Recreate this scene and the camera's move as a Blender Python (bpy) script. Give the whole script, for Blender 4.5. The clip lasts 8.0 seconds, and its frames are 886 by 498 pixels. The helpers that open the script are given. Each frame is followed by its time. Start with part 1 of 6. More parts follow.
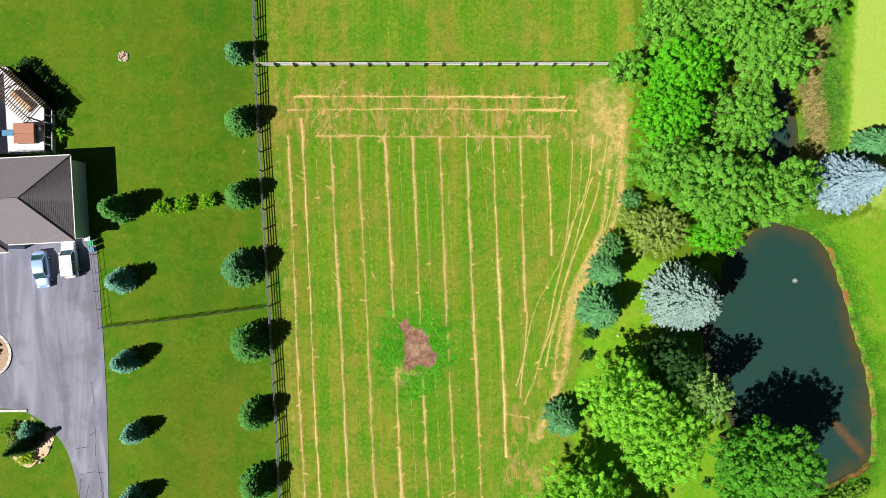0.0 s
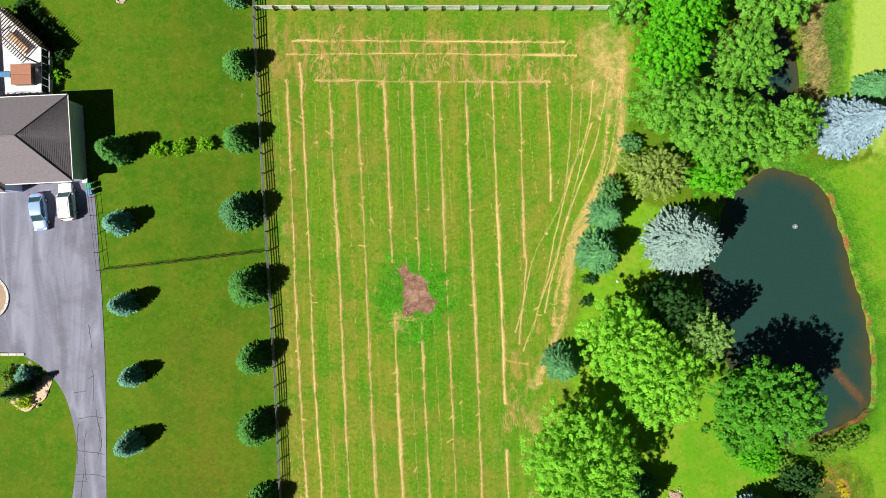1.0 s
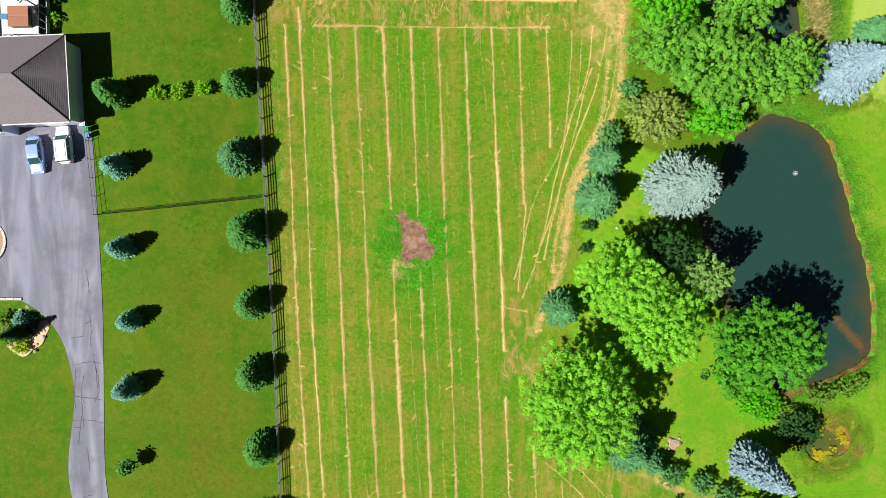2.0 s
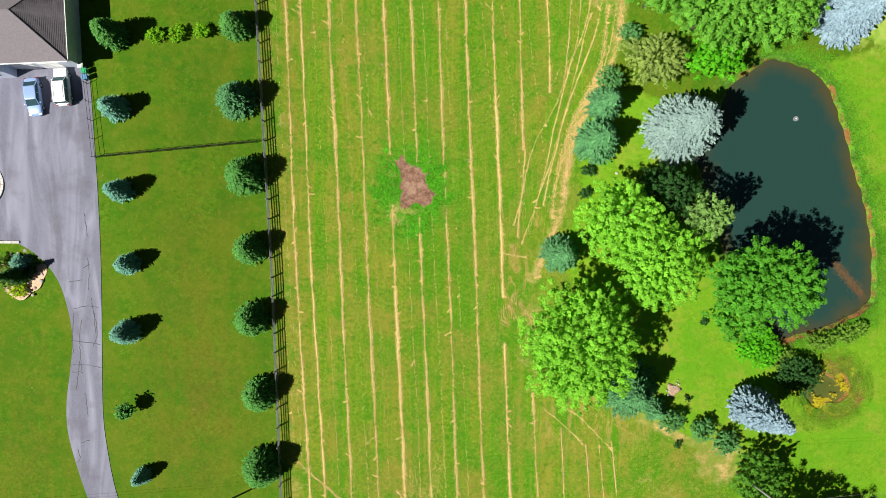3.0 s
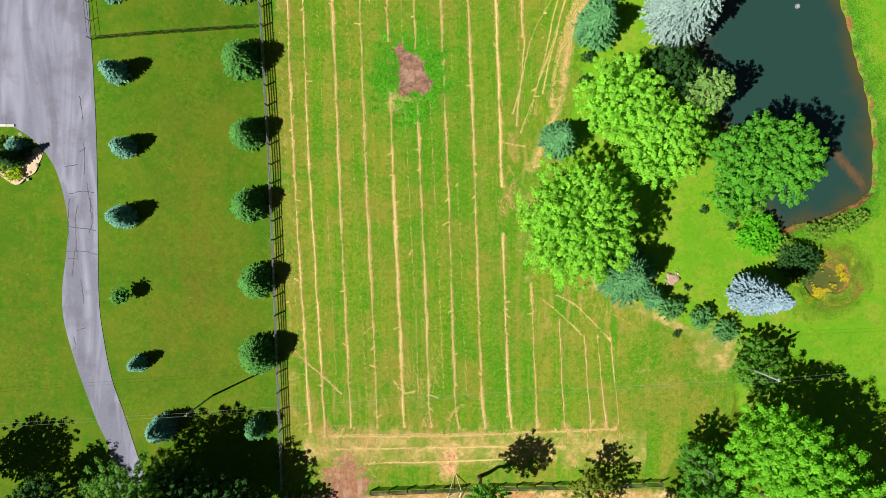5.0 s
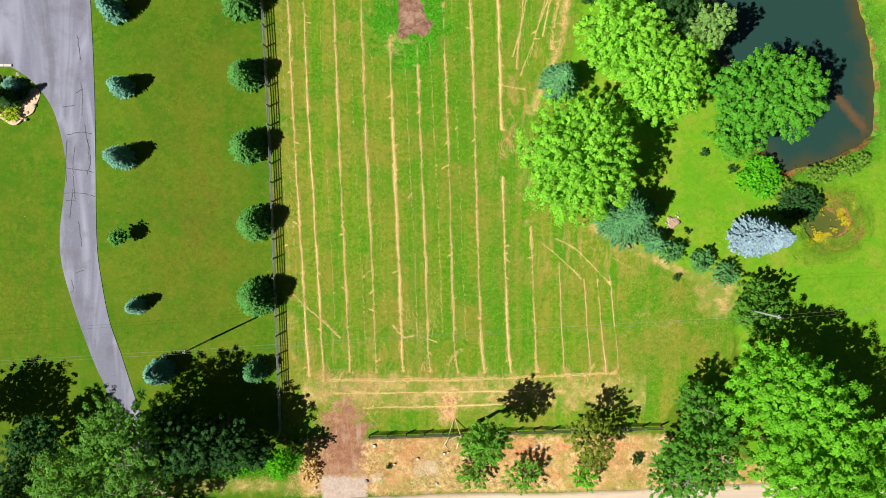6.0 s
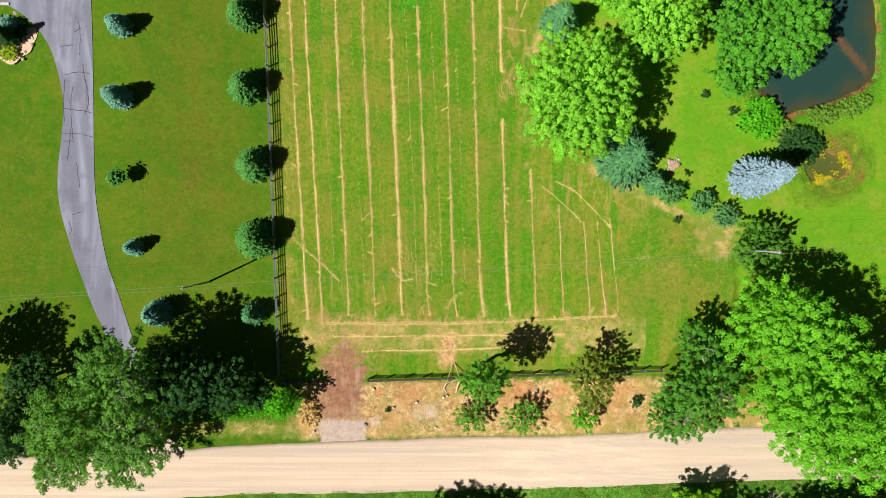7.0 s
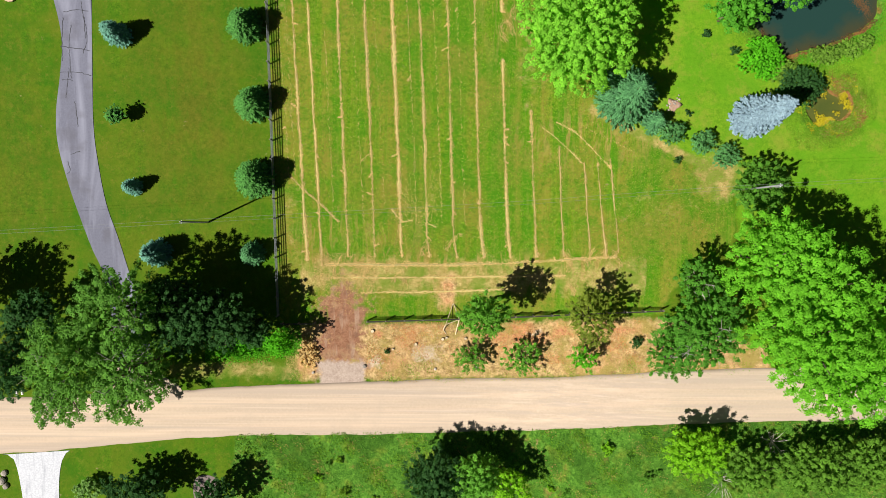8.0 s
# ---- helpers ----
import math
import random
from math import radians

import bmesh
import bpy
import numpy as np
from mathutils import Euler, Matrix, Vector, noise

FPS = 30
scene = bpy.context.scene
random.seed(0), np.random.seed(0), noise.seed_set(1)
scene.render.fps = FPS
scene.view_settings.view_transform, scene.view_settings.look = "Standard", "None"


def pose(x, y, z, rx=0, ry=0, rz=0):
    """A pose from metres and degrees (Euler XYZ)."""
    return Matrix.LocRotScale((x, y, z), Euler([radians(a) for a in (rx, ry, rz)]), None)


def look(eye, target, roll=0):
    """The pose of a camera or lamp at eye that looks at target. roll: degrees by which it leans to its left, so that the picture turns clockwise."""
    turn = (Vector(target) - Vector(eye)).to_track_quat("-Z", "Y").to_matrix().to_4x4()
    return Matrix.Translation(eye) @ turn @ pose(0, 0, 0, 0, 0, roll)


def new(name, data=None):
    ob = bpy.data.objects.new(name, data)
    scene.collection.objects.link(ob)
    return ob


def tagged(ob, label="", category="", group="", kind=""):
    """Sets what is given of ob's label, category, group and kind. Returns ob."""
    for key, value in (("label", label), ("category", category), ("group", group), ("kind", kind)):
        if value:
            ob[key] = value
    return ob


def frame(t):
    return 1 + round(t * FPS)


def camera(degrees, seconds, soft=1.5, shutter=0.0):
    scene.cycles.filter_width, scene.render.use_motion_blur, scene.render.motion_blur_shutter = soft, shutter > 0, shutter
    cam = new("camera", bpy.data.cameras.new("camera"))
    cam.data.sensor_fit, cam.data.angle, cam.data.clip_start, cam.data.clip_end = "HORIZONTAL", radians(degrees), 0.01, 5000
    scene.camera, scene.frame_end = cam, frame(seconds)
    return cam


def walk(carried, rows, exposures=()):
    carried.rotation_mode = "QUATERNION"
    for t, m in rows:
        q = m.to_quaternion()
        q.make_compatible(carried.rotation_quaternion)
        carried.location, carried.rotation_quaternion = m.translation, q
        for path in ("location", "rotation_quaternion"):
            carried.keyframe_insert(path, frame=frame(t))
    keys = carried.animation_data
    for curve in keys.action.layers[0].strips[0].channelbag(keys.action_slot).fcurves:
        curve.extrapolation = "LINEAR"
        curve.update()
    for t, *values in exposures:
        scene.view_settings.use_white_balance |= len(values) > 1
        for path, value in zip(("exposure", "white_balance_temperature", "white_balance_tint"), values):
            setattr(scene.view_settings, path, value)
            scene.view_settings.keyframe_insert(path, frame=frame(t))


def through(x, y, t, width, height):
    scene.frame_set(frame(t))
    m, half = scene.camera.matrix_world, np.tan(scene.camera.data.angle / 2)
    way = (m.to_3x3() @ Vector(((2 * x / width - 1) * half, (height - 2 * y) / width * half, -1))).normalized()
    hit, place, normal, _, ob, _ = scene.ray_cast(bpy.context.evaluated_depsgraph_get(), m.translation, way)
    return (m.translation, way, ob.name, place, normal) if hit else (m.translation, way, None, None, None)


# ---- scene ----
cam = camera(70.0, 8.0, soft=0.75)
# seconds, eye x y z in metres, then the turn about x, y, z in degrees; the camera looks straight down
ROWS = [
    (0.0, 0.000, 0.000, 83.800, -0.410, -1.083, 0.000),
    (0.5, 0.084, -3.521, 83.700, -0.502, -1.086, 0.041),
    (1.0, 0.137, -6.964, 83.559, -0.594, -1.089, 0.083),
    (1.5, 0.223, -10.361, 83.438, -0.687, -1.092, 0.125),
    (3.0, 0.433, -20.692, 83.193, -0.969, -1.102, 0.256),
    (3.5, 0.526, -24.179, 83.153, -1.065, -1.106, 0.300),
    (4.0, 0.592, -27.673, 83.068, -1.160, -1.110, 0.345),
    (4.5, 0.667, -31.221, 83.009, -1.257, -1.114, 0.391),
    (6.0, 0.870, -41.940, 82.773, -1.549, -1.128, 0.531),
    (6.5, 0.951, -45.540, 82.708, -1.647, -1.132, 0.578),
    (7.0, 1.010, -49.170, 82.661, -1.746, -1.138, 0.626),
    (7.5, 1.057, -52.890, 82.632, -1.845, -1.143, 0.675),
    (8.0, 1.112, -56.609, 82.640, -1.945, -1.148, 0.725),
]
walk(cam, [(t, pose(x, y, z, rx, ry, rz)) for t, x, y, z, rx, ry, rz in ROWS], exposures=[(0.0, 0.47), (3.0, 0.48), (4.5, 0.48), (6.0, 0.51), (7.0, 0.38), (8.0, 0.30)])

# ---- world and sun ----
SHADOW_WAY, SUN_HEIGHT = radians(26), radians(49)
sky_world = bpy.data.worlds.new("sky")
scene.world = sky_world
sky_world.use_nodes = True
_n = sky_world.node_tree.nodes
_sky = _n.new("ShaderNodeTexSky")
_sky.sky_type = "NISHITA"
_sky.sun_disc = False
_sky.sun_elevation = SUN_HEIGHT
_sky.sun_rotation = math.atan2(-math.cos(SHADOW_WAY), -math.sin(SHADOW_WAY))
sky_world.node_tree.links.new(_sky.outputs[0], _n["Background"].inputs[0])
_n["Background"].inputs[1].default_value = 0.015
sun_data = bpy.data.lights.new("sun", "SUN")
sun_data.energy, sun_data.angle, sun_data.color = 5.2, radians(0.53), (1.0, 0.96, 0.88)
sun = new("sun", sun_data)
_to = Vector((math.cos(SHADOW_WAY) * math.cos(SUN_HEIGHT), math.sin(SHADOW_WAY) * math.cos(SUN_HEIGHT), -math.sin(SUN_HEIGHT)))
sun.matrix_world = look((-60, -40, 90), Vector((-60, -40, 90)) + _to)


# ---- materials ----
class Nodes:
    """A small builder of node materials."""

    def __init__(self, name):
        self.m = bpy.data.materials.new(name)
        self.m.use_nodes = True
        self.t = self.m.node_tree
        self.b = self.t.nodes["Principled BSDF"]
        self.b.inputs["Specular IOR Level"].default_value = 0.25
        self.pos = self.t.nodes.new("ShaderNodeTexCoord").outputs["Object"]

    def node(self, kind, **ins):
        n = self.t.nodes.new(kind)
        for k, v in ins.items():
            self.put(n.inputs[k.replace("_", " ")], v)
        return n

    def put(self, socket, v):
        if isinstance(v, bpy.types.NodeSocket):
            self.t.links.new(v, socket)
        elif isinstance(v, (tuple, list)) and len(v) == 3 and socket.type == "RGBA":
            socket.default_value = (*v, 1)
        else:
            socket.default_value = v

    def noise(self, scale, detail=3.0, rough=0.55, stretch=None, turn=0.0, distort=0.0):
        vec = self.pos
        if stretch:
            mp = self.node("ShaderNodeMapping", Vector=vec)
            mp.inputs["Scale"].default_value = stretch
            mp.inputs["Rotation"].default_value = (0, 0, turn)
            vec = mp.outputs[0]
        return self.node("ShaderNodeTexNoise", Vector=vec, Scale=scale, Detail=detail, Roughness=rough, Distortion=distort).outputs["Fac"]

    def ramp(self, fac, lo, hi, a=0.0, b=1.0):
        n = self.node("ShaderNodeMapRange", Value=fac, From_Min=lo, From_Max=hi, To_Min=a, To_Max=b)
        return n.outputs[0]

    def math(self, op, a, b=0.0):
        n = self.t.nodes.new("ShaderNodeMath")
        n.operation = op
        self.put(n.inputs[0], a)
        self.put(n.inputs[1], b)
        return n.outputs[0]

    def mix(self, fac, a, b, mode="MIX"):
        n = self.t.nodes.new("ShaderNodeMix")
        n.data_type, n.blend_type = "RGBA", mode
        self.put(n.inputs[0], fac)
        self.put(n.inputs[6], a)
        self.put(n.inputs[7], b)
        return n.outputs[2]

    def attr(self, name):
        n = self.t.nodes.new("ShaderNodeAttribute")
        n.attribute_name = name
        return n.outputs["Fac"]

    def bump(self, height, strength, distance):
        n = self.node("ShaderNodeBump", Height=height, Strength=strength, Distance=distance)
        self.put(self.b.inputs["Normal"], n.outputs[0])

    def done(self, colour, rough=0.8, metal=0.0):
        self.put(self.b.inputs["Base Color"], colour)
        self.put(self.b.inputs["Roughness"], rough)
        self.put(self.b.inputs["Metallic"], metal)
        return self.m


def plain(name, colour, rough=0.7, metal=0.0, vary=0.25, scale=3.0, bump=0.0):
    """Paint, wood or stone with two scales of variation."""
    n = Nodes(name)
    rnd = n.node("ShaderNodeObjectInfo").outputs["Random"]
    f = n.math("ADD", n.math("MULTIPLY", n.noise(scale, 4), 0.6), n.math("MULTIPLY", n.noise(scale * 9, 2), 0.4))
    f = n.math("ADD", f, n.math("MULTIPLY", n.math("SUBTRACT", rnd, 0.5), 0.35))
    lo, hi = tuple(c * (1 - vary) for c in colour), tuple(min(1, c * (1 + vary)) for c in colour)
    if bump:
        n.bump(n.noise(scale * 6, 3), bump, 0.02)
    return n.done(n.mix(n.ramp(f, 0.3, 0.7), lo, hi), rough, metal)


def leaf_material(name, colour, through=0.35, spread=0.52):
    n = Nodes(name)
    isl = n.node("ShaderNodeNewGeometry").outputs["Random Per Island"]
    obj = n.node("ShaderNodeObjectInfo").outputs["Random"]
    clump = n.noise(0.6, 3, 0.6)
    f = n.math("ADD", n.math("MULTIPLY", isl, 0.40), n.math("ADD", n.math("MULTIPLY", n.ramp(clump, 0.3, 0.7), 0.5), n.math("MULTIPLY", obj, 0.1)))
    dark = tuple(c * (1 - spread) for c in colour)
    light = (min(1, colour[0] * (1 + spread * 1.25)), min(1, colour[1] * (1 + spread)), min(1, colour[2] * (1 + spread * 0.6)))
    col = n.mix(f, dark, light)
    n.b.inputs["Specular IOR Level"].default_value = 0.08
    m = n.done(col, 0.65)
    tr = n.node("ShaderNodeBsdfTranslucent", Color=n.mix(0.35, col, (colour[0] * 2.2, colour[1] * 1.7, colour[2]), "MIX"))
    mx = n.node("ShaderNodeMixShader", Fac=through)
    n.t.links.new(n.b.outputs[0], mx.inputs[1])
    n.t.links.new(tr.outputs[0], mx.inputs[2])
    n.t.links.new(mx.outputs[0], n.t.nodes["Material Output"].inputs["Surface"])
    return m


def ground_material():
    n = Nodes("grass and soil")
    big, mid, fine, micro = n.noise(0.09, 3), n.noise(0.45, 4), n.noise(1.9, 5, 0.8), n.noise(4.5, 4, 0.8)
    tex = n.math("ADD", n.math("MULTIPLY", fine, 0.62), n.math("MULTIPLY", micro, 0.38))
    wob = n.math("MULTIPLY", n.math("SUBTRACT", n.noise(0.8, 4, 0.7), 0.5), 0.9)

    def mask(name, lo=0.35, hi=0.65, w=1.0):
        return n.ramp(n.math("ADD", n.attr(name), n.math("MULTIPLY", wob, w)), lo, hi)

    # mown lawn of the house, with faint mower stripes both ways
    lawn = n.mix(n.ramp(tex, 0.37, 0.63), (0.030, 0.100, 0.003), (0.098, 0.218, 0.008))
    lawn = n.mix(n.ramp(n.noise(0.5, 2, 0.5, (1, 0.03, 1), 0.03), 0.46, 0.58, 0, 0.55), lawn, (0.045, 0.150, 0.004))
    lawn = n.mix(n.ramp(n.noise(0.5, 2, 0.5, (0.03, 1, 1), 0.03), 0.48, 0.60, 0, 0.45), lawn, (0.090, 0.160, 0.006))
    lawn = n.mix(n.ramp(n.noise(0.55, 2, 0.5, (1, 0.04, 1), 0.72), 0.45, 0.58, 0, 0.40), lawn, (0.105, 0.150, 0.008))
    lawn = n.mix(n.ramp(big, 0.50, 0.68, 0, 0.45), lawn, (0.115, 0.152, 0.010))
    lawn = n.mix(n.ramp(n.noise(2.3, 4, 0.8), 0.54, 0.66, 0, 0.45), lawn, (0.024, 0.098, 0.003))
    lawn = n.mix(n.ramp(n.noise(0.16, 5, 0.7), 0.46, 0.58, 0, 0.60), lawn, (0.034, 0.128, 0.004))
    lawn = n.mix(n.ramp(n.noise(0.13, 6, 0.72, None, 0, 0.6), 0.50, 0.66, 0, 0.32), lawn, (0.145, 0.160, 0.013))
    lawn = n.mix(n.ramp(n.noise(0.5, 6, 0.78), 0.48, 0.62, 0, 0.34), lawn, (0.135, 0.172, 0.014))
    lawn = n.mix(n.ramp(n.noise(1.5, 5, 0.8), 0.54, 0.66, 0, 0.40), lawn, (0.20, 0.19, 0.026))
    burnt = n.math("MULTIPLY", n.attr("parched"), n.ramp(n.noise(0.38, 6, 0.78, (1, 0.6, 1), 0.7), 0.40, 0.60, 0.15, 0.9))
    lawn = n.mix(burnt, lawn, n.mix(n.ramp(tex, 0.38, 0.62), (0.070, 0.085, 0.006), (0.175, 0.150, 0.018)))
    # hay field, streaked along the mowing
    streak = n.noise(1.0, 4, 0.7, (2.6, 0.10, 1), 0.048)
    band = n.noise(0.30, 3, 0.55, (1, 0.035, 1), 0.048)
    lane = n.noise(0.75, 3, 0.6, (1, 0.025, 1), 0.048)
    blot = n.noise(0.11, 4, 0.6)
    field = n.mix(n.ramp(tex, 0.39, 0.61), (0.046, 0.130, 0.003), (0.196, 0.306, 0.015))
    field = n.mix(n.ramp(band, 0.47, 0.58, 0, 0.70), field, (0.052, 0.190, 0.005))
    field = n.mix(n.ramp(band, 0.50, 0.40, 0, 0.55), field, (0.215, 0.185, 0.026))
    field = n.mix(n.ramp(lane, 0.50, 0.62, 0, 0.5), field, (0.070, 0.225, 0.006))
    field = n.mix(n.ramp(lane, 0.48, 0.36, 0, 0.5), field, (0.225, 0.225, 0.028))
    field = n.mix(n.ramp(streak, 0.54, 0.70, 0, 0.45), field, (0.27, 0.290, 0.044))
    field = n.mix(n.ramp(blot, 0.48, 0.60, 0, 0.5), field, (0.225, 0.190, 0.032))
    field = n.mix(n.ramp(n.noise(0.24, 6, 0.75), 0.49, 0.60, 0, 0.70), field, (0.050, 0.195, 0.005))
    field = n.mix(n.ramp(n.noise(0.7, 6, 0.78), 0.54, 0.68, 0, 0.42), field, (0.28, 0.225, 0.042))
    field = n.mix(n.ramp(n.noise(1.25, 5, 0.8), 0.51, 0.62, 0, 0.65), field, (0.048, 0.160, 0.005))
    field = n.mix(n.ramp(n.noise(2.2, 4, 0.8), 0.52, 0.64, 0, 0.42), field, (0.27, 0.285, 0.040))
    col = n.mix(mask("field"), lawn, field)
    east = n.mix(n.ramp(tex, 0.36, 0.64), (0.082, 0.215, 0.007), (0.186, 0.348, 0.016))
    east = n.mix(n.ramp(mid, 0.48, 0.68, 0, 0.30), east, (0.235, 0.33, 0.026))
    east = n.mix(n.ramp(n.noise(0.18, 4, 0.6), 0.46, 0.58, 0, 0.6), east, (0.088, 0.270, 0.008))
    east = n.mix(n.ramp(n.noise(0.30, 6, 0.75), 0.50, 0.62, 0, 0.50), east, (0.26, 0.275, 0.036))
    east = n.mix(n.ramp(n.noise(0.5, 2, 0.5, (0.05, 1, 1), 0.5), 0.48, 0.62, 0, 0.45), east, (0.115, 0.300, 0.009))
    east = n.mix(n.ramp(n.noise(1.1, 5, 0.8), 0.52, 0.66, 0, 0.5), east, (0.065, 0.190, 0.006))
    col = n.mix(mask("east"), col, east)
    far = n.mix(n.ramp(tex, 0.36, 0.66), (0.255, 0.385, 0.045), (0.350, 0.480, 0.085))
    far = n.mix(n.ramp(n.noise(0.3, 3, 0.5, (1, 0.1, 1), 0.05), 0.45, 0.65, 0, 0.5), far, (0.33, 0.41, 0.09))
    col = n.mix(mask("far"), col, far)
    meadow = n.mix(n.ramp(tex, 0.34, 0.66), (0.038, 0.128, 0.013), (0.130, 0.290, 0.038))
    meadow = n.mix(n.ramp(mid, 0.52, 0.66, 0, 0.7), meadow, (0.17, 0.22, 0.03))
    meadow = n.mix(n.ramp(n.noise(0.6, 4, 0.7), 0.52, 0.66, 0, 0.6), meadow, (0.032, 0.120, 0.008))
    meadow = n.mix(n.ramp(n.noise(0.17, 4, 0.65), 0.48, 0.58, 0, 0.75), meadow, (0.040, 0.110, 0.012))
    meadow = n.mix(n.ramp(n.noise(0.4, 4, 0.7), 0.60, 0.70, 0, 0.6), meadow, (0.26, 0.17, 0.06))
    meadow = n.mix(1.0, meadow, n.mix(n.ramp(tex, 0.40, 0.60), (0.60, 0.66, 0.55), (1.30, 1.26, 1.10)), "MULTIPLY")
    col = n.mix(mask("meadow"), col, meadow)
    lush = n.mix(n.ramp(tex, 0.42, 0.6), (0.025, 0.135, 0.003), (0.095, 0.310, 0.014))
    col = n.mix(mask("lush", 0.35, 0.8, 2.2), col, lush)
    sweep = n.noise(1.0, 3, 0.6, (1.0, 0.22, 1), -0.45, 1.1)
    swept = n.math("MULTIPLY", n.attr("rake"), n.ramp(sweep, 0.50, 0.60, 0, 0.85))
    col = n.mix(swept, col, n.mix(n.ramp(tex, 0.38, 0.62), (0.24, 0.165, 0.040), (0.42, 0.30, 0.095)))
    col = n.mix(n.math("MULTIPLY", n.attr("rake"), n.ramp(sweep, 0.48, 0.40, 0, 0.55)), col, (0.065, 0.185, 0.006))
    dry = n.mix(n.ramp(tex, 0.38, 0.62), (0.24, 0.18, 0.045), (0.56, 0.43, 0.165))
    dry = n.mix(n.ramp(mid, 0.46, 0.60, 0, 0.8), dry, (0.14, 0.22, 0.020))
    col = n.mix(mask("dry", 0.35, 0.75, 1.2), col, dry)
    bare = n.mix(n.ramp(tex, 0.41, 0.59), (0.24, 0.145, 0.055), (0.74, 0.52, 0.25))
    bare = n.mix(n.ramp(n.noise(0.22, 4, 0.6), 0.48, 0.60, 0, 0.6), bare, (0.58, 0.31, 0.14))
    bare = n.mix(n.ramp(n.noise(0.32, 5, 0.7), 0.50, 0.60, 0, 0.75), bare, (0.30, 0.25, 0.055))
    bare = n.mix(n.ramp(n.noise(0.9, 4, 0.7), 0.58, 0.68, 0, 0.6), bare, (0.22, 0.115, 0.06))
    col = n.mix(mask("bare", 0.35, 0.75, 1.4), col, bare)
    pale = n.mix(n.ramp(tex, 0.38, 0.62), (0.46, 0.34, 0.23), (0.68, 0.56, 0.42))
    rust = n.mix(n.ramp(tex, 0.41, 0.59), (0.34, 0.125, 0.055), (0.72, 0.36, 0.18))
    col = n.mix(mask("rust", 0.45, 0.8, 1.8), col, rust)
    col = n.mix(mask("pale", 0.42, 0.75, 2.2), col, pale)
    trk = n.mix(n.ramp(tex, 0.36, 0.64), (0.190, 0.080, 0.044), (0.375, 0.195, 0.118))
    trk = n.mix(n.ramp(n.noise(0.32, 5, 0.75), 0.50, 0.62, 0, 0.65), trk, (0.42, 0.27, 0.15))
    trk = n.mix(n.ramp(n.noise(0.8, 4, 0.6, (1.5, 0.22, 1)), 0.52, 0.64, 0, 0.6), trk, (0.42, 0.29, 0.21))
    trk = n.mix(n.ramp(n.noise(0.7, 4, 0.7), 0.56, 0.66, 0, 0.6), trk, (0.19, 0.10, 0.065))
    col = n.mix(mask("track", 0.36, 0.72, 2.3), col, trk)
    pad = n.mix(n.ramp(tex, 0.4, 0.6), (0.38, 0.285, 0.235), (0.54, 0.43, 0.36))
    col = n.mix(mask("pad", 0.35, 0.75, 1.7), col, pad)
    soil = n.mix(n.ramp(tex, 0.4, 0.6), (0.150, 0.075, 0.052), (0.32, 0.19, 0.13))
    soil = n.mix(n.ramp(n.noise(0.6, 4, 0.7), 0.54, 0.64, 0, 0.55), soil, (0.38, 0.25, 0.18))
    soil = n.mix(n.ramp(n.noise(0.9, 4, 0.7), 0.52, 0.64, 0, 0.75), soil, (0.10, 0.052, 0.036))
    col = n.mix(mask("soil", 0.4, 0.62, 1.5), col, soil)
    bank = n.mix(n.ramp(tex, 0.36, 0.64), (0.12, 0.055, 0.014), (0.33, 0.16, 0.055))
    col = n.mix(mask("bank", 0.42, 0.75, 1.7), col, bank)
    n.bump(n.math("ADD", tex, n.math("MULTIPLY", mid, 0.4)), 0.5, 0.12)
    n.b.inputs["Specular IOR Level"].default_value = 0.1
    return n.done(col, 0.95)


def road_material():
    """Packed gravel: wheel tracks and fine drag lines run along it, loose grit lies at its edges."""
    n = Nodes("pale gravel")
    tex = n.math("ADD", n.math("MULTIPLY", n.noise(3, 4), 0.5), n.math("MULTIPLY", n.noise(14, 3), 0.5))
    wide = n.noise(0.9, 3, 0.6, (0.018, 1.0, 1), -0.045)
    thin = n.noise(3.2, 3, 0.6, (0.012, 1.0, 1), -0.045)
    across = n.math("ADD", n.attr("across"), n.math("MULTIPLY", n.math("SUBTRACT", n.noise(0.12, 3), 0.5), 0.10))
    wheel = n.math("SINE", n.math("MULTIPLY", across, 25.1))
    side = n.math("ABSOLUTE", n.math("SUBTRACT", across, 0.5))
    col = n.mix(n.ramp(tex, 0.35, 0.65), (0.50, 0.385, 0.285), (0.60, 0.470, 0.355))
    col = n.mix(n.ramp(wheel, 0.0, 1.0, 0, 0.45), col, (0.66, 0.50, 0.375))
    col = n.mix(n.ramp(wheel, 0.0, -1.0, 0, 0.30), col, (0.50, 0.40, 0.315))
    col = n.mix(n.ramp(wide, 0.52, 0.66, 0, 0.55), col, (0.46, 0.375, 0.315))
    col = n.mix(n.ramp(wide, 0.48, 0.34, 0, 0.50), col, (0.68, 0.53, 0.40))
    col = n.mix(n.ramp(thin, 0.54, 0.68, 0, 0.45), col, (0.45, 0.375, 0.31))
    col = n.mix(n.ramp(thin, 0.46, 0.32, 0, 0.45), col, (0.70, 0.565, 0.45))
    col = n.mix(n.ramp(side, 0.34, 0.50, 0, 0.60), col, (0.47, 0.37, 0.29))
    col = n.mix(n.ramp(n.noise(0.25, 4, 0.6), 0.55, 0.7, 0, 0.4), col, (0.50, 0.40, 0.31))
    n.bump(tex, 0.35, 0.03)
    return n.done(col, 0.95)


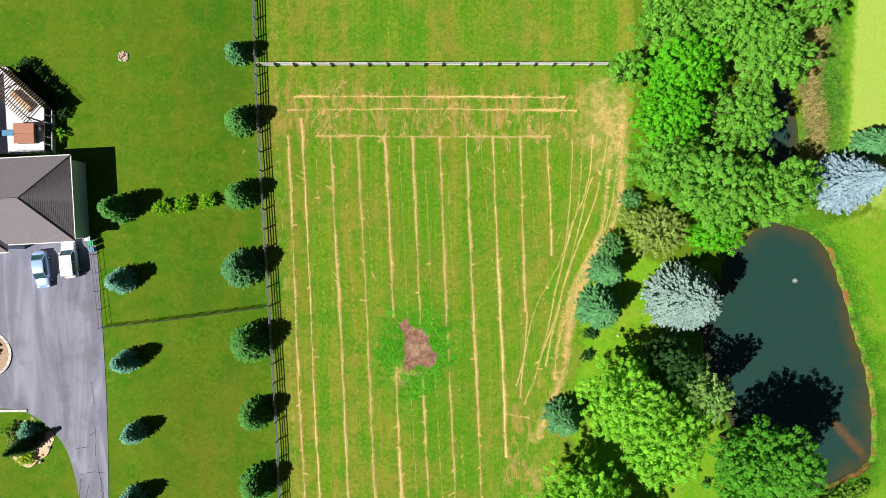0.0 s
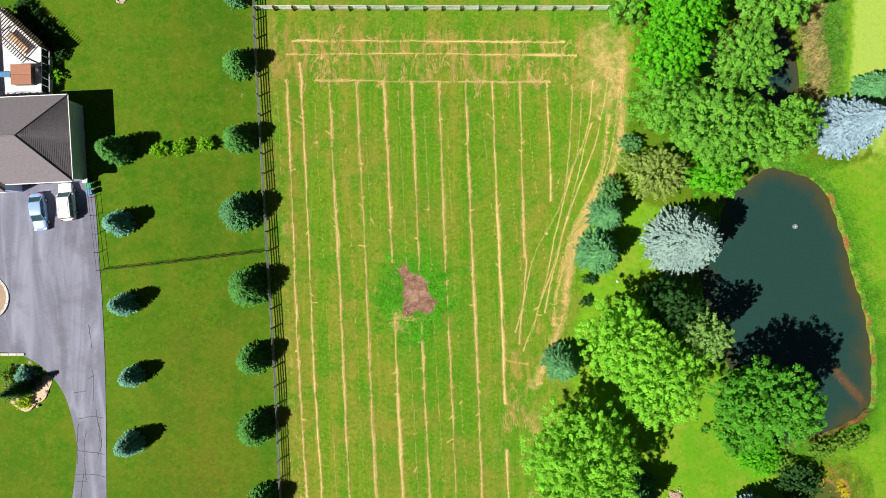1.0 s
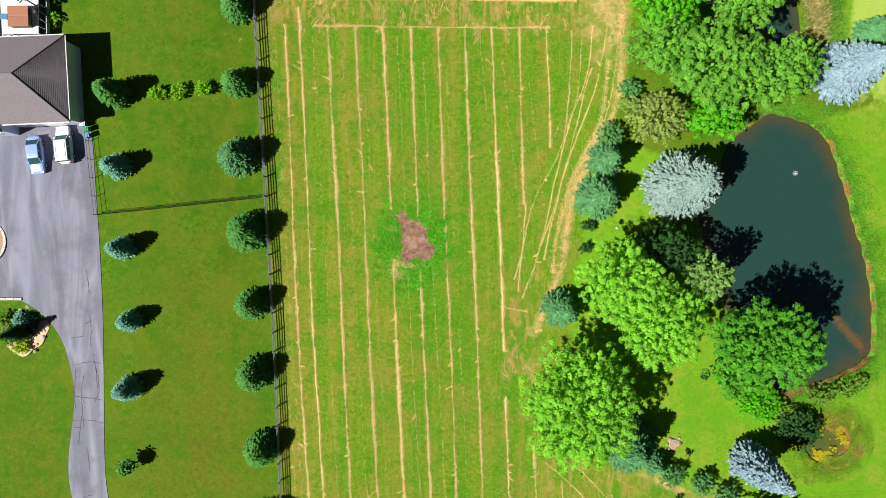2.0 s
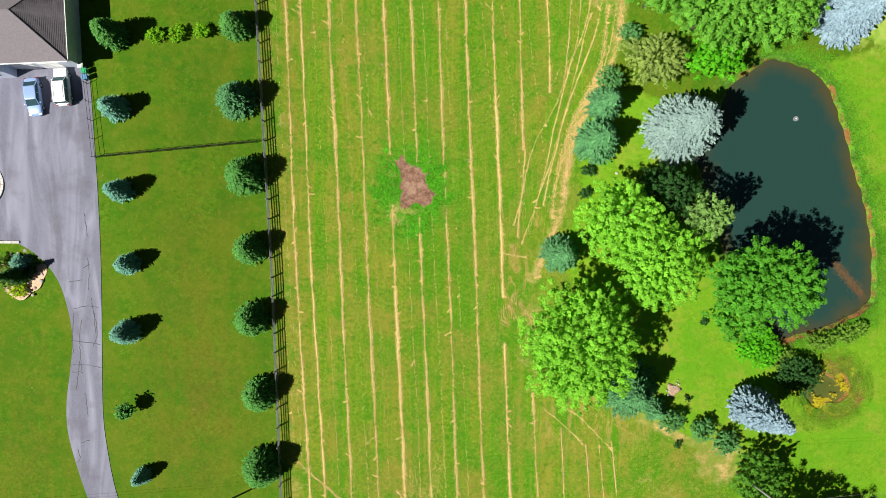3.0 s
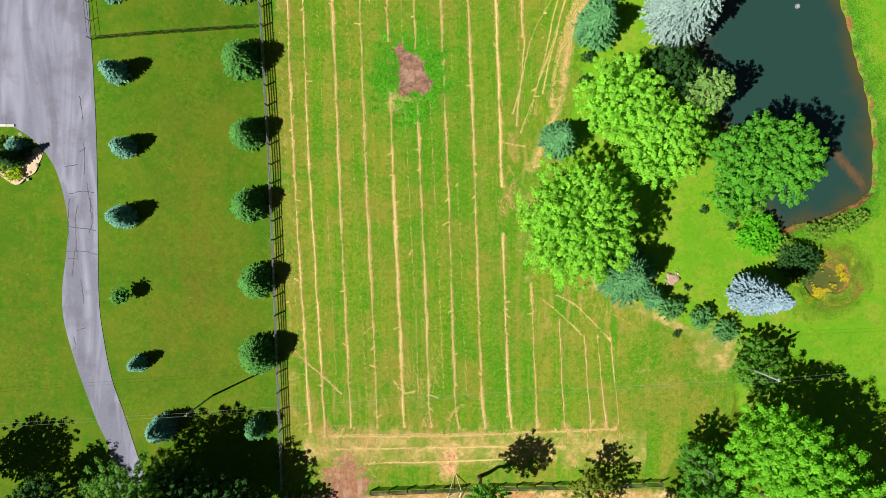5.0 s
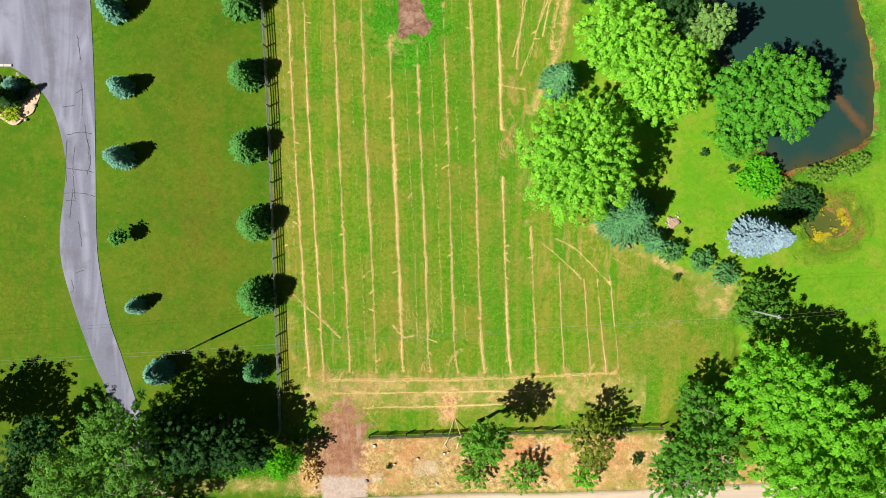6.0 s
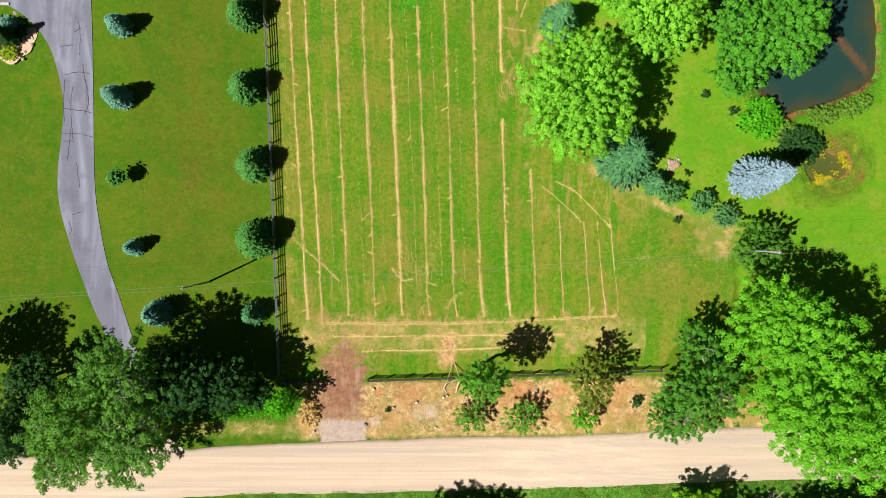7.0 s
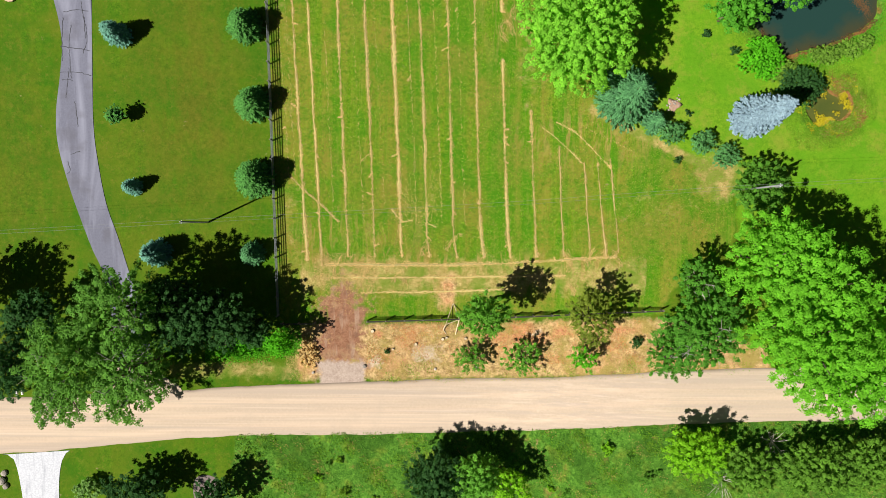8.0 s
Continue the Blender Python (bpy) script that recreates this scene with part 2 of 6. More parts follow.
def asphalt_material():
    n = Nodes("old asphalt")
    tex = n.math("ADD", n.math("MULTIPLY", n.noise(4, 4), 0.5), n.math("MULTIPLY", n.noise(22, 2), 0.5))
    streak = n.noise(0.34, 4, 0.55, (1.2, 0.18, 1), 0.10, 1.2)
    col = n.mix(n.ramp(tex, 0.3, 0.7), (0.140, 0.142, 0.190), (0.190, 0.193, 0.252))
    col = n.mix(n.ramp(streak, 0.46, 0.70, 0, 0.70), col, (0.310, 0.315, 0.400))
    col = n.mix(n.ramp(n.noise(0.3, 3), 0.52, 0.68, 0, 0.5), col, (0.120, 0.115, 0.140))
    n.bump(tex, 0.25, 0.02)
    return n.done(col, 0.85)


def water_material(name, deep, shallow):
    n = Nodes(name)
    col = n.mix(n.ramp(n.math("ADD", n.attr("shore"), n.math("MULTIPLY", n.math("SUBTRACT", n.noise(0.35, 4), 0.5), 0.9)), 0.35, 1.0), deep, shallow)
    n.bump(n.noise(0.9, 3), 0.015, 0.05)
    n.b.inputs["Specular IOR Level"].default_value = 0.5
    return n.done(col, 0.06)


def shingle_material():
    n = Nodes("grey shingle")
    rnd = n.node("ShaderNodeObjectInfo").outputs["Random"]
    tab = n.noise(4.0, 3, 0.7)
    f = n.math("ADD", n.math("MULTIPLY", tab, 0.95), n.math("MULTIPLY", rnd, 0.05))
    n.bump(n.noise(26, 2), 0.3, 0.01)
    return n.done(n.mix(n.ramp(f, 0.3, 0.75), (0.168, 0.150, 0.168), (0.222, 0.200, 0.220)), 0.9)


def apron_material():
    n = Nodes("bleached concrete")
    mark = n.noise(0.8, 4, 0.6, (1.6, 0.15, 1), -0.1)
    col = n.mix(n.ramp(n.noise(5, 3), 0.35, 0.65), (0.52, 0.53, 0.58), (0.66, 0.67, 0.72))
    col = n.mix(n.ramp(mark, 0.52, 0.66, 0, 0.7), col, (0.30, 0.31, 0.36))
    n.bump(n.noise(12, 2), 0.15, 0.01)
    return n.done(col, 0.8)


MAT = {
    "ground": ground_material(), "road": road_material(), "asphalt": asphalt_material(),
    "pond": water_material("murky pond water", (0.018, 0.051, 0.043), (0.066, 0.056, 0.022)),
    "swamp": water_material("weedy water", (0.062, 0.088, 0.020), (0.110, 0.115, 0.024)),
    "shingle": shingle_material(),
    "concrete": plain("pale concrete", (0.55, 0.53, 0.50), 0.85, vary=0.12, bump=0.2),
    "apron": apron_material(),
    "tar": plain("crack tar", (0.045, 0.045, 0.055), 0.6),
    # one weathered grey-white board twice: sunlit face first, then its shaded grey-blue face
    "board": plain("weathered fence board in sunlit tone", (0.68, 0.68, 0.70), 0.8, vary=0.25, scale=2.0),
    "shaded_board": plain("weathered fence board in shade tone", (0.20, 0.215, 0.235), 0.8, vary=0.25, scale=2.0),
    "wire": plain("dull cable", (0.22, 0.22, 0.22), 0.6),
    "dark_board": plain("dark creosoted board", (0.075, 0.068, 0.06), 0.8, vary=0.3),
    "post": plain("fence post wood", (0.20, 0.175, 0.15), 0.85),
    "iron": plain("black iron", (0.03, 0.03, 0.032), 0.5, 0.3),
    "bark": plain("bark", (0.13, 0.095, 0.07), 0.95, vary=0.4, scale=5, bump=0.5),
    "deadwood": plain("bleached dead wood", (0.42, 0.38, 0.33), 0.9),
    "pole": plain("grey pole wood", (0.25, 0.255, 0.27), 0.85),
    "metal": plain("dull aluminium", (0.6, 0.62, 0.64), 0.4, 0.7, vary=0.08),
    "siding": plain("pale blue-grey siding", (0.58, 0.64, 0.78), 0.6, vary=0.06),
    "white": plain("white paint", (0.8, 0.8, 0.8), 0.5, vary=0.05),
    "deck": plain("white deck boards", (0.60, 0.60, 0.65), 0.6, vary=0.07),
    "pergola": plain("brown stained timber", (0.17, 0.12, 0.09), 0.7),
    "cover": plain("russet vinyl cover", (0.36, 0.16, 0.10), 0.5, vary=0.12),
    "cushion": plain("tan cushion", (0.55, 0.36, 0.22), 0.9),
    "dead_wood": plain("bare grey wood", (0.36, 0.33, 0.29), 0.9),
    "pale_timber": plain("pale new timber", (0.66, 0.52, 0.34), 0.7),
    "stone": plain("field stone", (0.42, 0.37, 0.32), 0.9, vary=0.35, bump=0.4),
    "rockbed": plain("pale pink rock mulch", (0.47, 0.32, 0.22), 0.95, vary=0.45, scale=4, bump=0.7),
    "earth": plain("bare pinkish earth", (0.40, 0.26, 0.185), 0.95, vary=0.4, scale=3, bump=0.6),
    "mulch": plain("stone mulch", (0.44, 0.31, 0.22), 0.95, vary=0.4, scale=5, bump=0.6),
    "dark_gravel": plain("dark gravel", (0.16, 0.13, 0.12), 0.95, vary=0.4, scale=5, bump=0.6),
    "glass": plain("dark car glass", (0.05, 0.11, 0.13), 0.04, 0.35, vary=0.0),
    "rubber": plain("rubber", (0.02, 0.02, 0.02), 0.8),
    "car_blue": plain("pale blue car paint", (0.34, 0.49, 0.82), 0.22, 0.25, vary=0.03),
    "car_white": plain("white car paint", (0.78, 0.80, 0.82), 0.2, vary=0.03),
    "lamp_glass": plain("clear lamp glass", (0.7, 0.72, 0.75), 0.1),
    "tail": plain("red lamp", (0.35, 0.02, 0.02), 0.2),
    "bin_green": plain("green plastic", (0.02, 0.30, 0.12), 0.5),
    "bin_blue": plain("blue plastic", (0.08, 0.22, 0.40), 0.5),
    "straw": leaf_material("straw", (0.46, 0.37, 0.14), 0.15, 0.4),
    "tan": leaf_material("weathered hay", (0.47, 0.345, 0.14), 0.15, 0.35),
    "tan_mat": plain("matted weathered hay", (0.45, 0.335, 0.14), 0.95, vary=0.28, scale=5, bump=0.6),
    "hay": leaf_material("bleached hay", (0.60, 0.435, 0.185), 0.15, 0.30),
    "rust_litter": leaf_material("orange dead leaves", (0.50, 0.215, 0.085), 0.1, 0.45),
    "brown": leaf_material("brown dead grass", (0.42, 0.31, 0.11), 0.1, 0.4),
    "rust": leaf_material("rusty algae", (0.125, 0.068, 0.031), 0.0, 0.4),
    "hay_mat": plain("matted hay", (0.49, 0.395, 0.150), 0.95, vary=0.30, scale=2.2, bump=0.6),
    "reed": leaf_material("reed", (0.44, 0.36, 0.17), 0.25, 0.45),
    "vividgrass": leaf_material("lush weed", (0.095, 0.390, 0.018), 0.35, 0.45),
    "grass": leaf_material("tall grass", (0.100, 0.270, 0.030), 0.35, 0.5),
    "weed": leaf_material("bank weed", (0.150, 0.320, 0.022), 0.35, 0.5),
    "scum": leaf_material("yellow pond weed", (0.44, 0.39, 0.02), 0.2, 0.35),
    "bright": leaf_material("fresh green leaf", (0.212, 0.550, 0.046)),
    "mid": leaf_material("green leaf", (0.150, 0.415, 0.050)),
    "vivid": leaf_material("vivid green leaf", (0.100, 0.440, 0.015)),
    "maple": leaf_material("maple leaf", (0.148, 0.455, 0.027)),
    # a dark green, lowered further to hold the shade on overshadowed crowns
    "dark": leaf_material("dark green leaf with shade in its tone", (0.036, 0.115, 0.030)),
    "oak": leaf_material("oak leaf", (0.092, 0.340, 0.030)),
    "silver_maple": leaf_material("silver maple leaf", (0.120, 0.310, 0.046)),
    "tuft": leaf_material("field grass", (0.150, 0.310, 0.018), 0.35, 0.5),
    "linden": leaf_material("linden leaf", (0.095, 0.270, 0.030)),
    "elm": leaf_material("elm leaf", (0.084, 0.275, 0.030)),
    "olive": leaf_material("olive leaf", (0.250, 0.370, 0.095), 0.35),
    "dull_olive": leaf_material("dull olive leaf", (0.155, 0.225, 0.030), 0.3),
    "grey_green": leaf_material("grey-green leaf", (0.190, 0.370, 0.100), 0.3),
    "cherry": leaf_material("cherry leaf", (0.120, 0.345, 0.036)),
    "sumac": leaf_material("sumac leaf", (0.125, 0.295, 0.034)),
    "yellow": leaf_material("yellow-green leaf", (0.190, 0.470, 0.018)),
    "golden": leaf_material("golden leaf", (0.330, 0.520, 0.012)),
    "thicket": leaf_material("scrub leaf", (0.150, 0.310, 0.040), 0.35, 0.6),
    "juniper": leaf_material("juniper needles", (0.085, 0.255, 0.080), 0.15, 0.5),
    "pine": leaf_material("pine needles", (0.086, 0.275, 0.060), 0.15, 0.45),
    "spruce": leaf_material("blue-green needles", (0.094, 0.285, 0.124), 0.15, 0.65),
    "blue": leaf_material("blue needles", (0.150, 0.375, 0.310), 0.15, 0.5),
    "silver": leaf_material("silver needles", (0.255, 0.385, 0.510), 0.15, 0.45),
    "sage": leaf_material("pale sage needles", (0.285, 0.420, 0.420), 0.2, 0.35),
}


# ---- mesh helpers ----
def link_mesh(name, me, material, parent=None, label=""):
    ob = new(name, me)
    if material and not me.materials:
        me.materials.append(MAT[material])
    ob.parent = parent
    return tagged(ob, label)


def part(name, bm, material, parent=None, label="", smooth=False):
    me = bpy.data.meshes.new(name)
    bmesh.ops.recalc_face_normals(bm, faces=bm.faces)
    bm.to_mesh(me)
    bm.free()
    if smooth:
        me.shade_smooth()
    return link_mesh(name, me, material, parent, label)


def base(name, x, y, z=0.0, turn=0.0, label="", category="", group="", kind=""):
    ob = new(name)
    ob.empty_display_size = 0.3
    ob.matrix_basis = pose(x, y, z, 0, 0, turn)
    return tagged(ob, label, category, group, kind)


def box(bm, x0, y0, z0, x1, y1, z1, bevel=0.0, m=None):
    vs = [bm.verts.new(Vector(p) if m is None else m @ Vector(p)) for p in
          [(x0, y0, z0), (x1, y0, z0), (x1, y1, z0), (x0, y1, z0), (x0, y0, z1), (x1, y0, z1), (x1, y1, z1), (x0, y1, z1)]]
    fs = [bm.faces.new([vs[i] for i in q]) for q in [(3, 2, 1, 0), (4, 5, 6, 7), (0, 1, 5, 4), (1, 2, 6, 5), (2, 3, 7, 6), (3, 0, 4, 7)]]
    if bevel:
        es = list({e for f in fs for e in f.edges})
        bmesh.ops.bevel(bm, geom=es, offset=bevel, segments=2, affect="EDGES", profile=0.6)
    return bm


def boxed(*a, **k):
    return box(bmesh.new(), *a, **k)


def tube(bm, p, q, r0, r1, sides=8):
    """A tapered round bar from p to q, closed at both ends."""
    p, q = Vector(p), Vector(q)
    turn = (q - p).to_track_quat("Z", "Y").to_matrix()
    rings = []
    for c, r in ((p, r0), (q, r1)):
        rings.append([bm.verts.new(c + turn @ Vector((r * math.cos(2 * math.pi * i / sides), r * math.sin(2 * math.pi * i / sides), 0))) for i in range(sides)])
    for i in range(sides):
        j = (i + 1) % sides
        bm.faces.new([rings[0][i], rings[0][j], rings[1][j], rings[1][i]])
    bm.faces.new(rings[0][::-1])
    bm.faces.new(rings[1])
    return bm


def fast_mesh(name, verts, faces):
    """A mesh from arrays; faces all have the same number of corners."""
    verts, faces = np.asarray(verts, np.float32), np.asarray(faces, np.int32)
    me = bpy.data.meshes.new(name)
    me.vertices.add(len(verts))
    me.vertices.foreach_set("co", verts.ravel())
    me.loops.add(faces.size)
    me.loops.foreach_set("vertex_index", faces.ravel())
    me.polygons.add(len(faces))
    me.polygons.foreach_set("loop_start", np.arange(0, faces.size, faces.shape[1], dtype=np.int32))
    me.update(calc_edges=True)
    return me


def leaves_mesh(name, centre, along, across):
    """Diamond-shaped blades: each has a centre and two half axes."""
    n = len(centre)
    v = np.stack([centre - along, centre + across * 0.9 - along * 0.1, centre + along, centre - across * 0.9 - along * 0.1], 1).reshape(-1, 3)
    return fast_mesh(name, v, np.arange(4 * n).reshape(n, 4))


def unit(a):
    return a / np.maximum(np.linalg.norm(a, axis=-1, keepdims=True), 1e-9)


def flat_pair(normal, rng):
    """Two random axes at right angles to each normal."""
    a = unit(np.cross(normal, unit(rng.normal(size=normal.shape))))
    return a, np.cross(normal, a)


def smooth_line(points, step=0.6, closed=False):
    """A rounded line through the points."""
    p = [np.array(q, float) for q in points]
    n = len(p)
    out = []
    for i in range(n if closed else n - 1):
        if closed:
            a, b, c, d = p[i - 1], p[i], p[(i + 1) % n], p[(i + 2) % n]
        else:
            a, b, c, d = p[max(i - 1, 0)], p[i], p[i + 1], p[min(i + 2, n - 1)]
        k = max(1, int(np.linalg.norm(c - b) / step))
        for u in np.arange(k) / k:
            out.append(0.5 * (2 * b + (c - a) * u + (2 * a - 5 * b + 4 * c - d) * u * u + (3 * b - a - 3 * c + d) * u ** 3))
    if not closed:
        out.append(p[-1])
    return np.array(out)


def inside(x, y, poly):
    hit = np.zeros(x.shape, bool)
    px, py = poly[:, 0], poly[:, 1]
    for i in range(len(poly)):
        j = i - 1
        cross = (py[i] > y) != (py[j] > y)
        with np.errstate(divide="ignore", invalid="ignore"):
            hit ^= cross & (x < (px[j] - px[i]) * (y - py[i]) / (py[j] - py[i]) + px[i])
    return hit


def edge_distance(x, y, line, closed=True):
    d = np.full(x.shape, 1e9)
    for i in range(0 if closed else 1, len(line)):
        a, b = line[i - 1], line[i]
        ab = b - a
        u = np.clip(((x - a[0]) * ab[0] + (y - a[1]) * ab[1]) / max(ab @ ab, 1e-9), 0, 1)
        d = np.minimum(d, np.hypot(x - a[0] - u * ab[0], y - a[1] - u * ab[1]))
    return d


def signed(x, y, poly):
    """Metres inside a closed outline; negative outside."""
    d = edge_distance(x, y, poly)
    return np.where(inside(x, y, poly), d, -d)


def sheet(name, outline, z, thick, material, parent=None, label=""):
    """A slab with the given outline and its top at z."""
    bm = bmesh.new()
    top = [bm.verts.new((p[0], p[1], z)) for p in outline]
    low = [bm.verts.new((p[0], p[1], z - thick)) for p in outline]
    f = bm.faces.new(top)
    for i in range(len(top)):
        bm.faces.new([top[i - 1], top[i], low[i], low[i - 1]])
    bmesh.ops.triangulate(bm, faces=[f])
    return part(name, bm, material, parent, label)


# ---- outlines of the plan ----
POND = smooth_line([(45.3, 3.1), (49.5, 2.2), (52.5, 0.4), (54.5, -3.7), (56.1, -8.9), (57.7, -14.1), (58.9, -18.6), (59.4, -24.6), (59.1, -28.4), (56.1, -31.0),
                    (51.6, -32.6), (48.5, -33.5), (46.2, -33.3), (42.4, -28.4), (37.7, -17.2), (36.1, -11.3), (35.7, -9.1), (38.3, -5.3), (39.7, -0.9), (42.7, 1.4)], 0.6, True)
_s = np.arange(len(POND)) * 0.6
POND = POND + np.stack([0.07 * np.sin(_s * 0.9) + 0.10 * np.sin(_s * 2.3 + 1), 0.07 * np.sin(_s * 1.1 + 2) + 0.10 * np.sin(_s * 2.9)], 1)
NORTH_POND = smooth_line([(43.0, 22.0), (47.5, 21.5), (49.0, 17.0), (49.1, 12.3), (46.6, 10.8), (43.5, 12.5), (42.0, 17.0)], 1.0, True)
SWAMP = smooth_line([(50.4, -40.8), (51.4, -38.9), (53.0, -38.4), (54.3, -39.2), (55.6, -38.6), (56.2, -40.6), (55.0, -42.0), (53.4, -41.9), (52.0, -42.8)], 0.6, True)
FIELD = np.array([(-23.0, 90), (27.5, 90), (27, 32), (27.2, 21.3), (26.1, 10), (24.6, 2.5), (19.8, -3.5), (20.1, -15.6), (18.5, -20), (18.5, -25), (21, -30), (22, -39), (24, -42.5),
                  (27, -44.0), (33.5, -46.2), (40.4, -48.1), (41.3, -56.4), (40.5, -59.6), (33, -64.9), (31.8, -68), (-18.4, -69), (-20.2, -26), (-21.8, 0), (-22.8, 17)])
VERGE = np.array([(-18.5, -69.4), (32, -68.2), (38, -70), (46, -72), (47, -75.5), (36, -76.2), (4, -77), (-7, -77.5), (-17, -77.5)])
MEADOW = np.array([(-24, -84), (20, -83), (70, -81), (120, -79), (120, -160), (-30, -160), (-26, -100)])
EAST = np.array([(19.5, -3.5), (26, -1), (34, -3), (60, 5), (50, 10), (50, 90), (160, 90), (160, -72), (44, -75), (41, -50), (33, -46), (26, -43.5), (23, -40), (21, -30), (18.5, -25), (18.5, -20), (20.3, -15)])
PATCH = smooth_line([(-3.5, -9.7), (-2.2, -11.1), (0.2, -12.1), (0.1, -13.3), (0.8, -15.8), (-0.9, -16.7), (-1.9, -16.3), (-3.1, -16.9), (-3.9, -15.9), (-3.5, -14.5), (-3.4, -13.1), (-4.2, -11.2)], 0.4, True)
_s = np.arange(len(PATCH)) * 0.4
PATCH = PATCH + np.stack([0.22 * np.sin(_s * 2.1) + 0.16 * np.sin(_s * 4.7 + 1), 0.22 * np.sin(_s * 2.6 + 2) + 0.16 * np.sin(_s * 5.3)], 1)
TRACK = np.array([(-11.6, -62), (-8.6, -62), (-7.4, -66), (-7.1, -69.3), (-7.6, -72), (-7.2, -75.2), (-13.8, -75.0), (-13.6, -71), (-13.0, -66.4)])
EAST_TRACK = smooth_line([(25.2, 20), (25.6, 10), (24.4, 3.5), (20.9, -3.5), (18.6, -10), (17.8, -16), (16.3, -20.5), (13.8, -26)], 1.5)


# ---- ground ----
def build_ground():
    xs = np.concatenate([[-900, -400, -200, -120], np.arange(-80, 80.1, 0.5), [120, 200, 400, 900]])
    ys = np.concatenate([[-900, -400, -220, -150], np.arange(-112, 68.1, 0.5), [110, 200, 400, 900]])
    gx, gy = np.meshgrid(xs, ys)
    x, y = gx.ravel(), gy.ravel()
    nx, ny = len(xs), len(ys)
    pond, north, swamp = signed(x, y, POND), signed(x, y, NORTH_POND), signed(x, y, SWAMP)
    water = np.maximum(np.maximum(pond, north), swamp)
    z = np.where(water > -1.2, -0.35 * np.clip((water + 1.2) / 1.2, 0, 4) ** 1.2, 0.0)
    i = (np.arange(ny - 1)[:, None] * nx + np.arange(nx - 1)).ravel()
    me = fast_mesh("ground", np.stack([x, y, z], 1), np.stack([i, i + 1, i + nx + 1, i + nx], 1))

    def layer(name, value):
        me.attributes.new(name, "FLOAT", "POINT").data.foreach_set("value", np.clip(value, 0, 1).astype(np.float32))

    soft = lambda d, w: d / w + 0.5
    layer("field", soft(signed(x, y, FIELD), 1.2))
    layer("far", np.minimum(soft(x - 56.0 - 0.05 * (y - 14), 2.5), soft(y - 6.0, 14.0)))
    layer("east", soft(signed(x, y, EAST), 2.0))
    reeds = np.exp(-((x - 52.6) / 3.2) ** 2) * ((y > 8) & (y < 34))
    shore = np.exp(-np.maximum(-pond - 0.4, 0) / 2.2) * (pond < 0) * 0.75
    boggy = np.exp(-np.maximum(-swamp - 0.6, 0) / 2.0) * (swamp < 0.5) * 0.6
    layer("meadow", np.maximum.reduce([soft(signed(x, y, MEADOW), 1.5), shore, boggy, reeds]))
    lush = np.exp(-((x + 2.6) / 5.4) ** 2 - ((y + 14.5) / 6.8) ** 2)
    layer("lush", np.maximum(np.minimum(lush * 1.25, 1), reeds * 0.5))
    north_east = np.exp(-((x - 23.0) / 4.0) ** 2 - ((y - 16.0) / 8.0) ** 2) * 0.85
    track = np.exp(-(edge_distance(x, y, EAST_TRACK, False) / 0.9) ** 2) * 0.72
    worn = np.exp(-((x - 14.0) / 4) ** 2 - ((y + 33.0) / 12.0) ** 2) * 0.45
    corner = np.exp(-((x - 39.0) / 3.5) ** 2 - ((y + 49.5) / 4.0) ** 2) * 0.6
    corner = np.maximum.reduce([corner * 1.6, 0.85 * np.exp(-(edge_distance(x, y, np.array([(22, -41.0), (31, -45.6), (37, -48.2), (40.2, -52)]), False) / 0.8) ** 2), 0.36 * np.exp(-((x - 31) / 10) ** 2 - ((y + 54) / 7) ** 2)])
    lane = np.exp(-((y - 17.5) / 3.6) ** 2) * (np.abs(x) < 21) * 0.36
    edge = np.exp(-((x + 19.3 - y * -0.04) / 2.2) ** 2) * inside(x, y, FIELD) * 0.36
    foot = np.exp(-((x - 3.2) / 1.8) ** 2 - ((y + 64.5) / 3.0) ** 2) * 1.0
    verge = soft(signed(x, y, VERGE), 1.6) * np.where(x < -15.5, 0.35, 0.85) * np.clip(0.45 + (y + 77.2) / 3.2, 0.45, 1)
    south = np.exp(-((y + 63.0) / 3.0) ** 2) * ((x > -16) & (x < 30)) * 0.72
    strip = np.exp(-((y + 75.6) / 1.6) ** 2) * ((x > -33) & (x < -15)) * 0.62
    layer("dry", np.maximum.reduce([north_east, track, worn, corner, lane, edge, strip, south]))
    gauss = lambda sx, sy, rx, ry: np.exp(-((x - sx) / rx) ** 2 - ((y - sy) / ry) ** 2)
    turns = np.maximum.reduce([np.exp(-((y - 17.8) / 3.4) ** 4) * (np.abs(x) < 21.5), gauss(12, -27, 4, 8) * 0.8, gauss(22, -44.5, 9, 3.5) * 0.9, np.exp(-((y + 62.5) / 2.6) ** 4) * ((x > -15) & (x < 27)), gauss(14.5, -19, 3, 5) * 0.8, gauss(-13, -57, 3, 4) * 0.9, gauss(-5, -57, 6, 3) * 0.6])
    layer("rake", turns * inside(x, y, FIELD))
    layer("parched", 0.75 * gauss(-30, -43, 8, 15) + 0.5 * gauss(-52, -50, 6, 14) + 0.3 * gauss(-30, -20, 6, 8))
    layer("bare", np.maximum(verge, foot))
    spot = lambda sx, sy, rx, ry: np.exp(-((x - sx) / rx) ** 2 - ((y - sy) / ry) ** 2)
    layer("pale", np.maximum.reduce([spot(0.8, -73.1, 2.4, 1.5), spot(-5.8, -74.4, 1.1, 1.1), spot(15.0, -70.2, 2.2, 1.0) * 0.7]) * 0.95)
